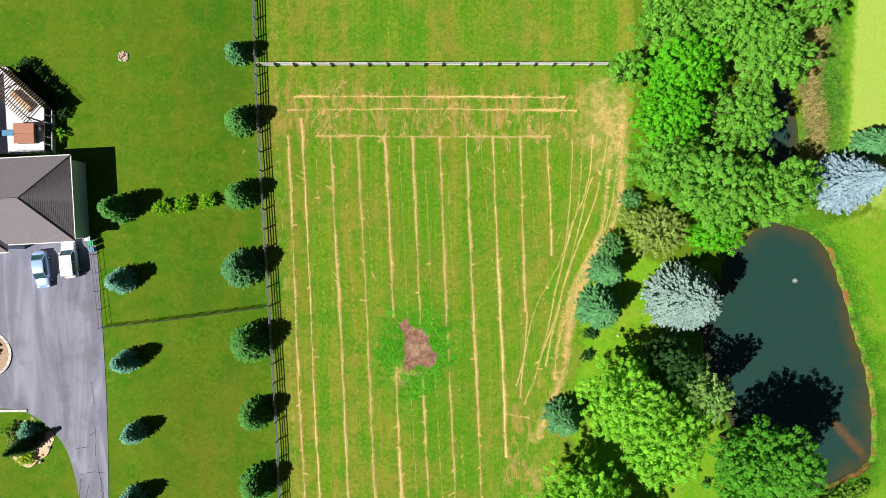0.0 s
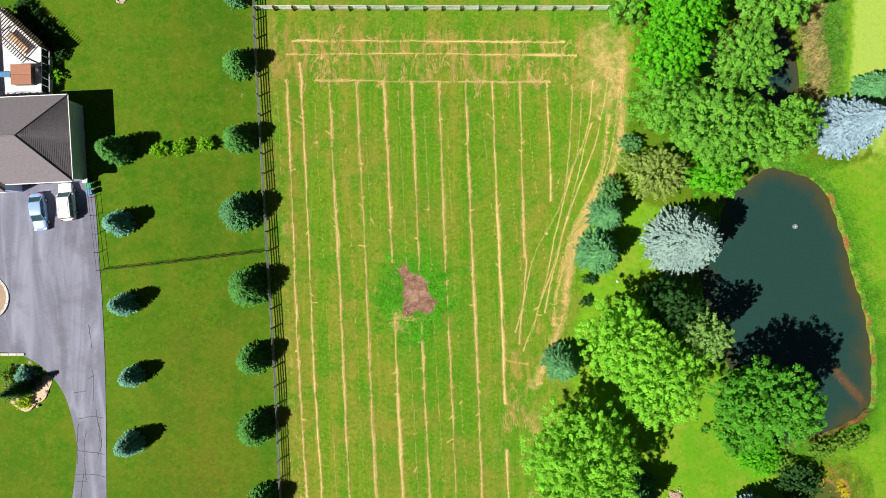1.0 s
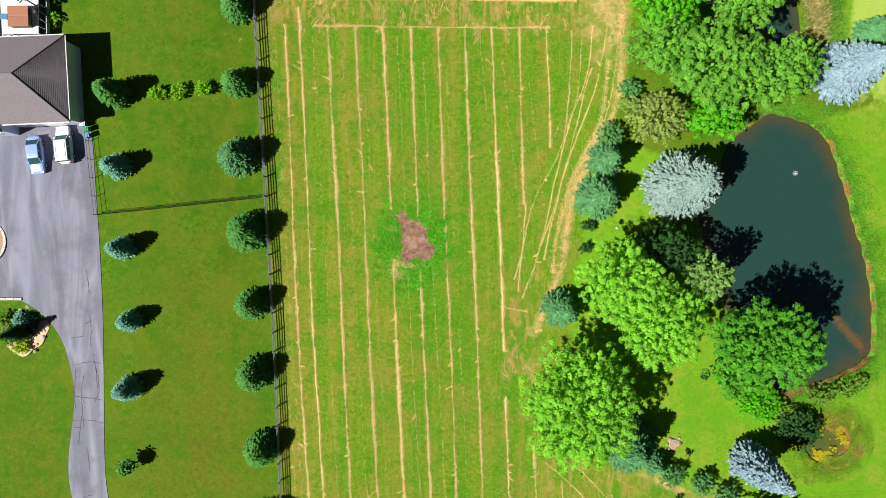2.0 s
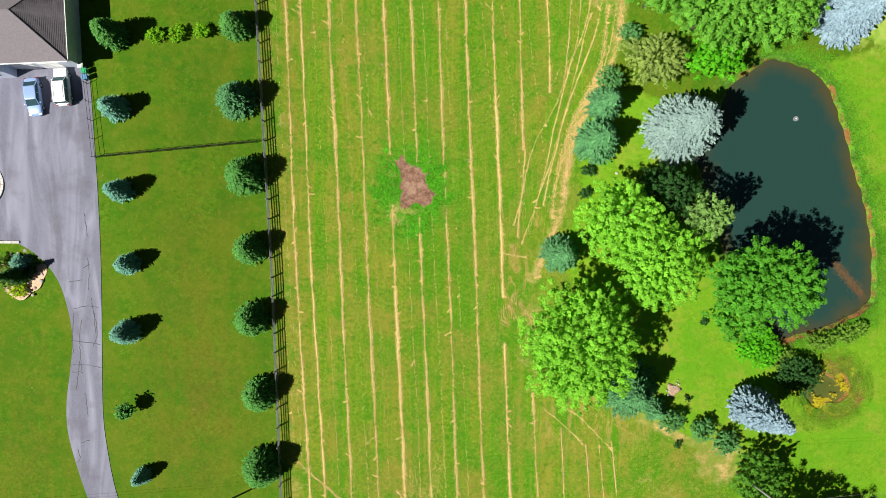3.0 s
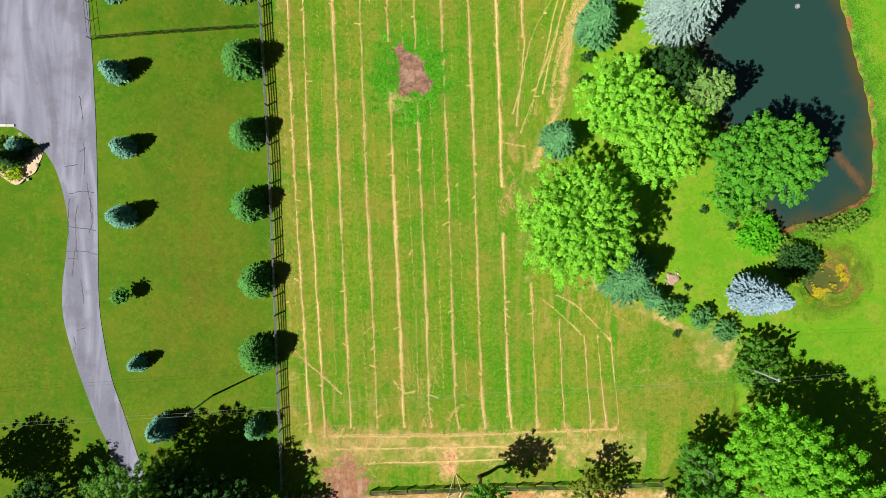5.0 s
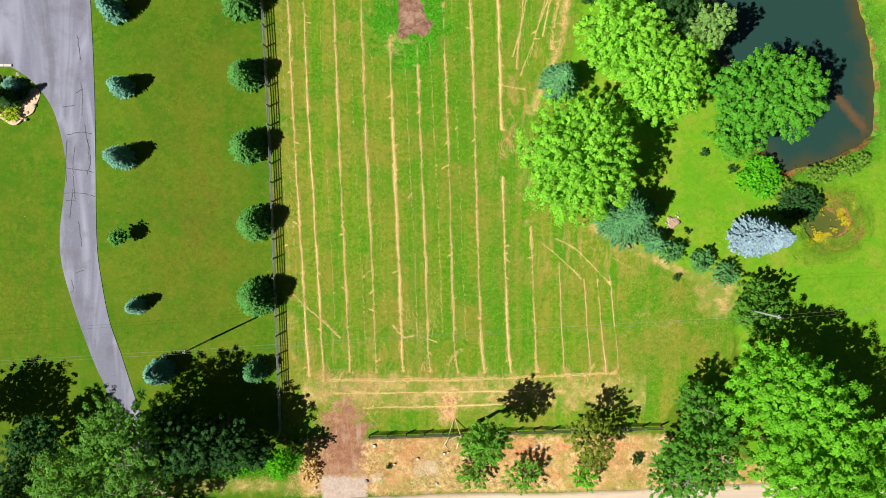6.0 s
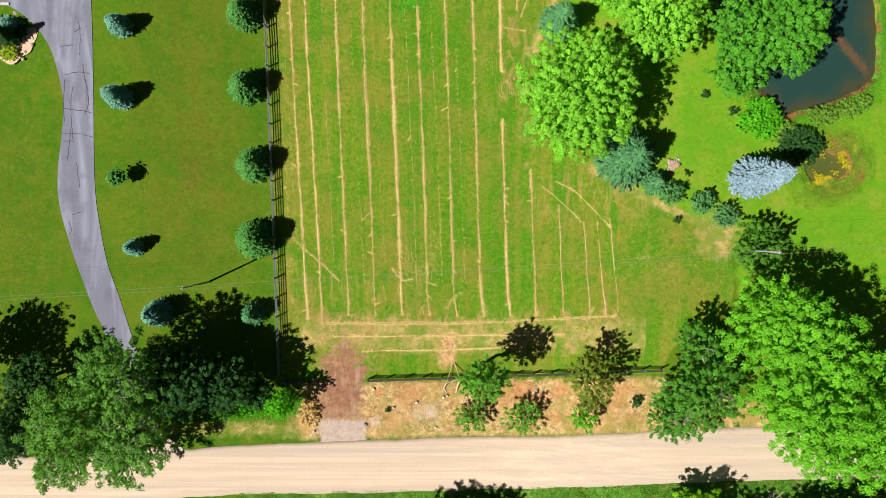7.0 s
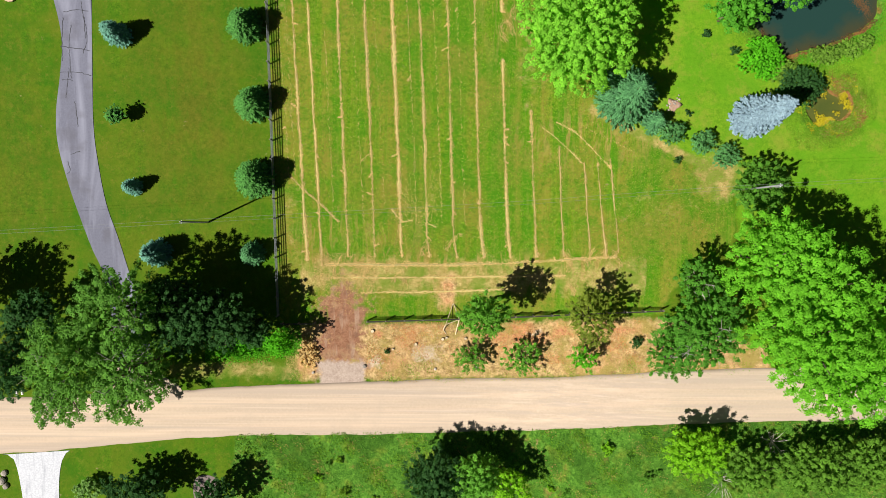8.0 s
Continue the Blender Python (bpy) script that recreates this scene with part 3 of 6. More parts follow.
    layer("rust", np.maximum.reduce([spot(14.0, -69.8, 2.6, 0.9), spot(18.6, -70.2, 2.0, 0.9), spot(11.0, -71.0, 1.6, 0.8), spot(-5.4, -70.6, 1.3, 0.7), spot(3.2, -64.5, 1.4, 2.6) * 0.6, spot(14.5, -71.0, 4.5, 1.9) * 0.95, spot(-2.0, -71.2, 3.0, 1.3) * 0.6, spot(27, -70, 2, 0.8), spot(24.5, -72.5, 2, 1.0) * 0.8]) * 0.9)
    layer("pad", soft(np.minimum(np.minimum(x + 13.4, -7.2 - x), np.minimum(-74.2 - y, y + 78.2)), 1.4))
    layer("track", soft(signed(x, y, TRACK), 4.5) - 0.35 * np.clip((y + 66) / 4, 0, 1))
    layer("soil", np.maximum(np.maximum(soft(signed(x, y, PATCH), 0.9), 0.75 * np.exp(-((x + 4.3) / 0.9) ** 2 - ((y + 18.4) / 0.8) ** 2)), 0.0))
    uneven = 0.75 + 0.35 * np.sin(y * 0.9 + x * 0.3) * np.sin(y * 0.37 + 1) + 0.15 * np.sin(y * 2.3 + x)
    rim = uneven * np.exp(-((pond + 0.3) / np.where(x > 50, 0.6, 0.5)) ** 2) * np.where(x > 50, 0.74, np.where(x > 40, 0.6, 0.35)) + 0.42 * np.exp(-((x - 48.5) / 4) ** 2 - ((pond + 0.6) / 1.2) ** 2) * (y < -25)
    layer("bank", np.maximum(rim, 1.1 * np.exp(-((swamp + 1.1) / 1.5) ** 2) * np.clip((x - 51.5) / 2, 0, 1)))
    me.shade_smooth()
    tagged(link_mesh("ground", me, "ground"), "mown lawns and hay field with bare soil patches", "ground", kind="structure")


def build_water(name, outline, material, label):
    outline = outline.mean(0) + (outline - outline.mean(0)) * 1.02
    x0, y0, x1, y1 = *outline.min(0), *outline.max(0)
    xs, ys = np.arange(x0 - 1, x1 + 2, 1.0), np.arange(y0 - 1, y1 + 2, 1.0)
    gx, gy = np.meshgrid(xs, ys)
    x, y, nx = gx.ravel(), gy.ravel(), len(xs)
    i = (np.arange(len(ys) - 1)[:, None] * nx + np.arange(nx - 1)).ravel()
    quads = np.stack([i, i + 1, i + nx + 1, i + nx], 1)
    d = signed(x, y, outline)
    quads = quads[(d[quads] > -0.9).any(1)]
    me = fast_mesh(name, np.stack([x, y, np.full(x.shape, -0.34)], 1), quads)
    me.attributes.new("shore", "FLOAT", "POINT").data.foreach_set("value", np.clip(np.exp(-np.maximum(d, 0) / 2.6), 0, 1).astype(np.float32))
    tagged(link_mesh(name, me, material), label, "pond", kind="structure")


build_ground()
build_water("water", POND, "pond", "dark green murky pond water with brown shallows")
build_water("water", NORTH_POND, "pond", "dark pond water shaded by trees")
build_water("water", SWAMP, "swamp", "shallow weedy water of a small bog")

# road, drive and other paving
road_n = [(-300, -96), (-120, -84.4), (-54.5, -79.5), (-32.7, -78.4), (-25.4, -77.8), (-6.9, -77.0), (4.2, -76.5), (19.1, -76.2), (34.2, -75.4), (62.1, -74.3), (120, -72), (300, -65)]
road_s = [(300, -72), (120, -79), (62.4, -81.5), (34.4, -82.4), (19.3, -83.1), (-3.1, -83.8), (-23.9, -84.3), (-32.7, -84.8), (-45.9, -86.1), (-54.6, -86.8), (-120, -91.5), (-300, -103)]


def ragged(line, amount, seed):
    rng = np.random.default_rng(seed)
    k = np.convolve(rng.normal(size=len(line) + 4), np.ones(5) / 5, "valid") * amount
    k[0] = k[-1] = 0
    return line + np.stack([np.zeros(len(line)), k], 1)


def build_road():
    xs = np.arange(-300, 300.1, 0.8)
    edges = []
    for line, seed in ((road_n, 1), (road_s[::-1], 2)):
        p = smooth_line(line, 0.8)
        edges.append(ragged(np.stack([xs, np.interp(xs, p[:, 0], p[:, 1])], 1), 0.14, seed))
    across = np.concatenate([[0.0], np.linspace(0, 1, 15), [1.0]])
    drop = np.concatenate([[-0.12], 0.03 + 0.03 * np.sin(np.linspace(0, math.pi, 15)), [-0.12]])
    v = np.stack([np.column_stack([edges[0] * (1 - u) + edges[1] * u, np.full(len(xs), d)]) for u, d in zip(across, drop)])
    n = len(xs)
    i = (np.arange(len(across) - 1)[:, None] * n + np.arange(n - 1)).ravel()
    me = fast_mesh("road", v.reshape(-1, 3), np.stack([i, i + n, i + n + 1, i + 1], 1))
    me.attributes.new("across", "FLOAT", "POINT").data.foreach_set("value", np.repeat(across, n).astype(np.float32))
    me.shade_smooth()
    tagged(link_mesh("road", me, "road"), "pale tan gravel road with wheel tracks", "road", kind="structure")


build_road()

drive_e = [(-44.4, 1.6), (-43.8, -0.5), (-43.2, -9.4), (-42.8, -16.1), (-42.5, -24.3), (-42.4, -34), (-42.3, -43.7), (-41.7, -48.9), (-40.7, -54), (-39.2, -58.4), (-37.8, -62.9), (-36.2, -68), (-34.8, -74), (-34.2, -76.5)]
drive_w = [(-39.6, -76.7), (-39.6, -74), (-40.2, -68), (-41.2, -62.9), (-42.5, -59.9), (-43.9, -56.2), (-45.4, -51.8), (-46.8, -46.5), (-47, -42.3), (-46.5, -38), (-46.2, -33.6), (-47, -29.2), (-48.2, -26), (-50.5, -23.2), (-53.5, -21.4), (-57, -21)]
driveway = sheet("driveway", np.concatenate([smooth_line(drive_e, 0.7), smooth_line(drive_w, 0.7), np.array([(-80, -21), (-80, 1.6)])]), 0.055, 0.2, "asphalt")
tagged(driveway, "worn grey asphalt driveway with sealed cracks", "driveway", kind="structure")


def crack(points, width, seed):
    rng = np.random.default_rng(seed)
    line = smooth_line(points, 0.25)
    line = line + rng.normal(size=line.shape) * 0.035
    way = unit(np.gradient(line, axis=0))
    side = np.stack([-way[:, 1], way[:, 0]], 1) * width * rng.uniform(0.5, 1.2, (len(line), 1))
    z = np.full((len(line), 1), 0.064)
    v = np.concatenate([np.hstack([line - side, z]), np.hstack([line + side, z])])
    n = len(line)
    i = np.arange(n - 1)
    link_mesh("crack_seal", fast_mesh("crack_seal", v, np.stack([i, i + 1, i + n + 1, i + n], 1)), "tar", driveway, "black tar line")


for k, pts in enumerate([[(-46.4, -34.2), (-44.5, -34.4), (-42.6, -34.7)], [(-46.5, -37.4), (-44.0, -37.4), (-42.5, -37.8)], [(-45.0, -31.5), (-45.3, -34), (-45.0, -38.2)], [(-46.3, -38.3), (-44.8, -38.4)],
                         [(-43.4, -30.5), (-43.0, -33.0), (-43.5, -35)], [(-45.3, -36.8), (-45.7, -40.6)], [(-44.6, -41), (-44.2, -44.2)], [(-45.2, -47.7), (-44.0, -47.3)], [(-45.5, -48.5), (-45.3, -49.8), (-45.6, -50.2)],
                         [(-44.6, -17.5), (-44.2, -20.5)], [(-44.2, -23.3), (-44.0, -25.0), (-44.1, -27.5)], [(-46.6, -26.5), (-45, -26.2)], [(-46.0, -30.0), (-44.5, -29.7), (-42.8, -29.8)], [(-43.8, -28.5), (-43.4, -31.0), (-43.2, -33.2)],
                         [(-44.8, -24.6), (-43.9, -24.2)], [(-46.0, -30.6), (-46.2, -33.5), (-46.1, -36.0)]]):
    crack(pts, 0.045, k)

apron = sheet("pavement", smooth_line([(-54.3, -86.9), (-52.8, -87.5), (-51.7, -92.6), (-50.5, -104), (-46.0, -104), (-47.0, -92.6), (-46.6, -87.6), (-45.6, -86.3)], 0.7), 0.05, 0.2, "apron")
tagged(apron, "bleached pale concrete drive apron with tyre marks", "driveway", kind="structure")
mouth = sheet("pavement", smooth_line([(-40.2, -76.2), (-39.6, -74.6), (-34.8, -74.2), (-34.0, -76), (-31.2, -78.0), (-32, -79.5), (-42, -80), (-42.5, -78.6)], 0.6, True), 0.06, 0.2, "road")
tagged(mouth, "pale gravel mouth of the driveway", "driveway", kind="structure")


# ---- trees ----
def trunk_mesh(name, rng, height, radius, limbs):
    """A tapered trunk, and its limbs that reach to the given points."""
    bm = bmesh.new()
    p, r = Vector((0, 0, -0.15)), radius
    for k in range(4):
        q = Vector((rng.normal() * 0.12, rng.normal() * 0.12, height * (k + 1) / 4))
        tube(bm, p, q, r, r * 0.82, 9)
        p, r = q, r * 0.82
    branches = []
    for e in limbs:
        br = bmesh.new()
        e = Vector(e)
        z = min(height, max(height * 0.3, e.z * 0.6))
        s = Vector((0, 0, z))
        m = s.lerp(e, 0.5) + Vector((rng.normal() * 0.25, rng.normal() * 0.25, 0.3))
        tube(br, s, m, radius * 0.42, radius * 0.27, 6)
        tube(br, m, e, radius * 0.27, radius * 0.09, 6)
        branches.append(br)
    return bm, branches


def wander(rng, p, span):
    """A smooth random value at each point, with waves about as long as the span."""
    out = np.zeros(len(p))
    for k in range(6):
        d = unit(rng.normal(size=(1, 3)))[0] * 2 * math.pi / (span * rng.uniform(0.6, 1.5))
        out += np.sin(p @ d + rng.uniform(0, 6.28))
    return out


def crown_points(rng, rx, ry, h, low, cover, leaf, clump=0.62, uneven=0.3, spacing=0.95, core=0.12, gaps=0.12, stretch=0.35):
    """Leaf clumps on main lobes of an uneven rounded crown, with gaps between them."""
    size = (rx * ry) ** 0.5
    cz, hz = h * (0.5 + low / 2), h * (0.5 - low / 2)
    lobes = int(11 + 3.6 * size)
    d = unit(rng.normal(size=(lobes * 4, 3)))
    d = d[d[:, 2] > -0.3][:lobes]
    lr = size * rng.uniform(0.21, 0.38, len(d)) + 0.1
    lc = d * (np.array([rx, ry, hz]) - lr[:, None] * np.array([0.9, 0.9, 0.8])) * rng.uniform(1 - uneven, 1.04, (len(d), 1)) + [0, 0, cz]
    # small outer lobes break the outline
    o = unit(rng.normal(size=(int(lobes * 0.7), 3)) * [1, 1, 0.45] + [0, 0, 0.1])
    outer = o * np.array([rx, ry, hz]) * rng.uniform(0.74, 0.97, (len(o), 1)) + [0, 0, cz]
    lc, lr = np.concatenate([lc, outer, [[0, 0, cz + hz * 0.3]]]), np.concatenate([lr, size * rng.uniform(0.12, 0.2, len(o)), [size * 0.55]])
    clumps, ways = [], []
    for c, r in zip(lc, lr):
        n = max(8, int(cover * 8.0 * r * r / (clump * clump)))
        v = unit(rng.normal(size=(n, 3)) + [0, 0, 0.45])
        v = v[v[:, 2] > -0.45]
        clumps.append(c + v * r * rng.uniform(0.8, 1.1, (len(v), 1)) * [1, 1, 0.85])
        ways.append(v)
    clumps, ways = np.concatenate(clumps), np.concatenate(ways)
    rel = (clumps - [0, 0, cz]) / [rx, ry, hz]
    deep = np.linalg.norm(rel, axis=1)
    clumps, ways = clumps[deep > 0.55], ways[deep > 0.55]
    # thin out crowded clumps, so that dark gaps stay between them
    keep, left = [], rng.permutation(len(clumps))
    while len(left):
        k = left[0]
        keep.append(k)
        left = left[np.linalg.norm((clumps[left] - clumps[k]) * [1, 1, 0.8], axis=1) > clump * spacing]
    clumps, ways = clumps[keep], ways[keep]
    if gaps > 0:
        hole = wander(rng, clumps, 1.1 + 0.38 * size)
        ok = hole < np.quantile(hole, 1 - gaps)
        clumps, ways = clumps[ok], ways[ok]
    out = unit((clumps - [0, 0, cz]) * [1, 1, 0.25])
    leaf *= 0.84
    per = max(8, int(1.9 * clump * clump / (leaf * leaf)))
    k = np.repeat(np.arange(len(clumps)), per)
    n = len(k)
    cr = (clump * rng.uniform(0.45, 0.80, len(clumps)))[k][:, None]
    v = unit(rng.normal(size=(n, 3)) + ways[k] * 0.6 + [0, 0, 0.5])
    slide = rng.uniform(-0.8, 1.2, (n, 1))
    c = clumps[k] + v * cr * rng.random((n, 1)) ** 0.5 * [1, 1, 0.6] * (1 - 0.3 * stretch * np.abs(slide)) + out[k] * slide * cr * stretch * 1.6 + [0, 0, -0.12] * slide ** 2 * stretch
    nrm = unit(v * 0.65 + ways[k] * 0.4 + [-0.1, -0.08, 0.5] + rng.normal(size=(n, 3)) * 0.22)
    s = leaf * rng.uniform(0.65, 1.25, (n, 1))
    # sparse larger sprays fill the shaded core
    m = int(n * core)
    w = unit(rng.normal(size=(m, 3))) * rng.random((m, 1)) ** 0.4 * 0.8
    c = np.concatenate([c, w * [rx, ry, hz] + [0, 0, cz]])
    nrm = np.concatenate([nrm, unit(rng.normal(size=(m, 3)) + [0, 0, 0.8])])
    s = np.concatenate([s, np.full((m, 1), leaf * 2.3)])
    return c, nrm, s, lc


def tree(name, x, y, rx, ry, h, material, label, category="tree", group="", leaf=0.155, density=1.0, low=0.22, seed=0, clump=0.62, uneven=0.40, gaps=0.08, stretch=0.3, spacing=1.06, core=0.2, dead=0):
    rng = np.random.default_rng(seed)
    ob = base(name, x, y, 0, 0, label, category, group)
    c, nrm, s, lc = crown_points(rng, rx, ry, h, low, density, leaf, clump, uneven, spacing, core, gaps, stretch)
    a, b = flat_pair(nrm, rng)
    pick = rng.choice(len(lc), min(9, len(lc)), replace=False)
    bm, branches = trunk_mesh(name, rng, h * 0.62, 0.06 + h * 0.021, lc[pick])
    part("trunk", bm, "bark", ob, smooth=True)
    for br in branches:
        part("branch", br, "bark", ob, smooth=True)
    for k in range(dead):
        ang, q = rng.uniform(0, 6.28), rng.uniform(0.3, 0.8)
        foot = Vector((rx * q * 0.5 * math.cos(ang), ry * q * 0.5 * math.sin(ang), h * 0.7))
        tip = Vector((rx * q * math.cos(ang) + rng.normal() * 0.5, ry * q * math.sin(ang) + rng.normal() * 0.5, h * (0.98 - 0.25 * q * q)))
        tw = tube(bmesh.new(), foot, tip, 0.07, 0.025, 6)
        for j in range(5):
            s0 = foot.lerp(tip, 0.35 + 0.13 * j)
            tube(tw, s0, s0 + Vector((rng.normal() * 0.6, rng.normal() * 0.6, 0.35)), 0.03, 0.01, 5)
        part("dead_branch", tw, "dead_wood", ob, "bare grey branch")
    link_mesh("crown", leaves_mesh("crown", c, a * s, b * s * 0.72), material, ob)
    return ob


def shrub(name, x, y, rx, ry, h, material, label, seed=0, leaf=0.17, category="shrub", density=1.1):
    rng = np.random.default_rng(seed)
    ob = base(name, x, y, 0, 0, label, category)
    c, nrm, s, lc = crown_points(rng, rx, ry, h, 0.02, density, leaf, 0.36, gaps=0.08)
    c[:, 2] = np.abs(c[:, 2])
    a, b = flat_pair(nrm, rng)
    bm = bmesh.new()
    for e in lc[:6]:
        tube(bm, (e[0] * 0.1, e[1] * 0.1, -0.05), e, 0.035, 0.012, 5)
    part("stems", bm, "bark", ob)
    link_mesh("foliage", leaves_mesh("foliage", c, a * s, b * s * 0.7), material, ob)
    return ob


def conifer(name, x, y, r, h, material, label, seed=0, group="", spray=0.2, full=1.0, power=0.9, stretch=1.0, category="tree", broad=0.42, rough=0.33):
    """A spruce: whorls of drooping boughs, each with sprays to both sides."""
    rng = np.random.default_rng(seed)
    ob = base(name, x, y, 0, 0, label, category, group)
    bm = bmesh.new()
    tube(bm, (0, 0, -0.1), (0, 0, h * 0.5), 0.03 + h * 0.017, 0.02 + h * 0.009, 8)
    tube(bm, (0, 0, h * 0.5), (0, 0, h * 0.97), 0.02 + h * 0.009, 0.012, 8)
    part("trunk", bm, "bark", ob, smooth=True)
    cs, ns, als, ss = [], [], [], []
    step = 0.20 + 0.012 * h
    for z in np.arange(0.06 * h + 0.12, h, step):
        u = z / h
        reach = r * ((1 - u) ** power) * min(1.0, 0.72 + u * 2.2)
        nb = int((5 + 5.5 * reach) * full) + 3
        for ang in rng.uniform(0, 2 * math.pi) + np.arange(nb) * 2 * math.pi / nb + rng.normal(size=nb) * 0.16:
            ln = max(0.12, reach * rng.uniform(0.74, 1.1))
            way = np.array([math.cos(ang), math.sin(ang) * stretch, 0])
            zz = z + rng.normal() * 0.07
            if ln > 0.9 and rng.random() < 0.12:
                part("bough", tube(bmesh.new(), (0, 0, zz), tuple(way * ln * 0.8 + [0, 0, zz - 0.08 * ln]), 0.022, 0.008, 4), "bark", ob)
            k = max(3, int(ln / (spray * 0.55)))
            t = np.clip(np.linspace(0.18, 1.0, k) + rng.normal(size=k) * 0.02, 0.05, 1.0)
            mid = way * (t * ln)[:, None] + np.stack([0 * t, 0 * t, zz - 0.22 * ln * t + 0.16 * ln * t * t], 1)
            for side in (-1, 1):
                off = np.array([-way[1], way[0], 0]) * side
                fan = (0.30 * ln * (1 - t) ** 0.7 * np.sin(np.pi * np.clip(t + 0.1, 0, 1)) + 0.04)[:, None]
                c = mid + off * fan * rng.uniform(0.3, 1.1, (k, 1)) + rng.normal(size=(k, 3)) * 0.035
                cs.append(c)
                als.append(unit(way * 0.9 + off * rng.uniform(0.2, 0.9, (k, 1)) + np.array([0, 0, -0.15]) + rng.normal(size=(k, 3)) * 0.15))
                ns.append(unit(np.array([0, 0, 1.0]) + way * 0.45 + rng.normal(size=(k, 3)) * rough))
                ss.append(spray * rng.uniform(0.6, 1.2, (k, 1)))
    cs, ns, als, ss = map(np.concatenate, (cs, ns, als, ss))
    ac = unit(np.cross(ns, als))
    link_mesh("needles", leaves_mesh("needles", cs, als * ss, ac * ss * broad), material, ob)
    return ob


# x, y, half width, half depth, height
GROVE_NORTH = [(36.7, 26.5, 5.9, 5.2, 13.0), (29.0, 27.3, 4.8, 4.2, 12.0), (40.8, 23.1, 4.8, 4.8, 13.0), (37.9, 15.2, 4.3, 4.2, 12.0), (28.4, 9.8, 5.0, 4.2, 12.0), (34.7, 7.0, 5.9, 5.2, 13.0),
               (40.5, 6.4, 4.9, 4.5, 12.0), (45.4, 8.0, 3.0, 3.4, 9.0), (24.4, 22.3, 2.4, 2.6, 7.0), (47.5, 29.3, 3.4, 2.7, 10.0), (32.0, 33.0, 6.0, 5.0, 13.0), (42.0, 34.0, 6.0, 5.0, 13.0)]
for k, row in enumerate(GROVE_NORTH):
    tree("alder_tree", *row, "mid", "mid-green leafy alder in the dense pond-side grove", group="grove trees", seed=100 + k, gaps=0.10, stretch=0.35, uneven=0.45, clump=0.78, spacing=1.02, core=0.14)
for k, row in enumerate([(30.3, 21.2, 4.6, 4.1, 14.0), (28.5, 15.9, 4.3, 4.5, 13.0), (35.7, 1.6, 3.6, 2.9, 8.0)]):
    tree("ash_tree", *row, "vivid", "vivid green leafy ash among duller grove trees", group="grove trees", seed=120 + k)
tree("willow_tree", 28.3, 2.0, 4.4, 3.8, 6.0, "olive", "thin olive-brown willow at the grove edge", seed=130, leaf=0.13, density=0.6, gaps=0.3, stretch=0.6, clump=0.5)
for k, row in enumerate([(23.0, -18.6, 5.1, 5.1, 13.0), (27.8, -23.3, 5.5, 5.5, 13.0), (17.7, -33.4, 7.1, 7.5, 15.0)]):
    tree("maple_tree", *row, "bright", "bright yellow-green maple beside the hay field", group="field-edge maples", seed=140 + k, leaf=0.165, clump=0.74, gaps=0.06, spacing=1.02, core=0.12)
for k, row in enumerate([(38.8, -25.2, 5.4, 4.7, 14.0), (42.2, -26.0, 4.6, 4.8, 14.0), (38.3, -29.6, 3.6, 3.6, 9.0)]):
    tree("oak_tree", *row, "oak", "deep green oak leaning over the pond bank", seed=150 + k, leaf=0.165, gaps=0.1, uneven=0.42, clump=0.74, spacing=1.02, core=0.12)
tree("poplar_tree", 33.7, -18.0, 2.5, 3.0, 13.0, "grey_green", "pale grey-green poplar behind the maples", seed=160, leaf=0.15)
# these alders stand in the maples' shade, which their leaf colour carries
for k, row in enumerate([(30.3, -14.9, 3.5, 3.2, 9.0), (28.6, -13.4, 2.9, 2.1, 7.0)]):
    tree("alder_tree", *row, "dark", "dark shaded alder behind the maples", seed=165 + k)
tree("linden_tree", 42.6, -51.3, 3.5, 3.8, 5.5, "linden", "round mid-green linden beside the utility pole", seed=170, leaf=0.15)
for k, row in enumerate([(42.2, -60.0, 6.5, 5.7, 15.0), (46.6, -63.6, 5.2, 6.0, 16.0), (45.4, -68.8, 7.3, 6.7, 17.0), (52.4, -69.4, 5.4, 6.7, 17.0), (51.2, -75.3, 5.9, 4.2, 13.0)]):
    tree("maple_tree", *row, "maple", "large dense green maple overhanging the road", group="roadside maples", seed=180 + k, leaf=0.165, clump=0.95, gaps=0.08, spacing=1.08, core=0.12)
for k, row in enumerate([(34.5, -69.1, 5.2, 5.2, 11.0), (31.0, -71.9, 2.8, 3.4, 8.0), (34.5, -63.0, 2.8, 2.8, 8.0)]):
    tree("elm_tree", *row, "elm", "mid-green elm with bare twigs by the field corner", seed=190 + k, density=0.7, gaps=0.12, stretch=0.4, uneven=0.45, core=0.12, dead=6 if k == 0 else 3)
tree("cherry_tree", 7.4, -66.9, 3.2, 2.9, 11.5, "cherry", "tall open green cherry beside the dark board fence", group="verge trees", seed=199, density=0.8, leaf=0.15, low=0.45, gaps=0.1, stretch=0.45)
for k, row in enumerate([(6.6, -73.4, 2.3, 1.9, 3.0), (13.0, -73.4, 2.7, 2.3, 3.2)]):
    tree("cherry_tree", *row, "cherry", "small green cherry on the dry roadside verge", group="verge trees", seed=200 + k, density=0.7, leaf=0.14, gaps=0.2, stretch=0.45, core=0.08, clump=0.5)
for k, row in enumerate([(21.1, -67.7, 3.0, 3.9, 8.0), (20.9, -73.3, 1.7, 1.7, 4.0)]):
    tree("cherry_tree", *row, "dull_olive" if k == 0 else "vivid", "sparse olive cherry on the dry roadside verge", group="verge trees", seed=210 + k, density=0.65, leaf=0.14, gaps=0.2, stretch=0.45, core=0.08, clump=0.5)
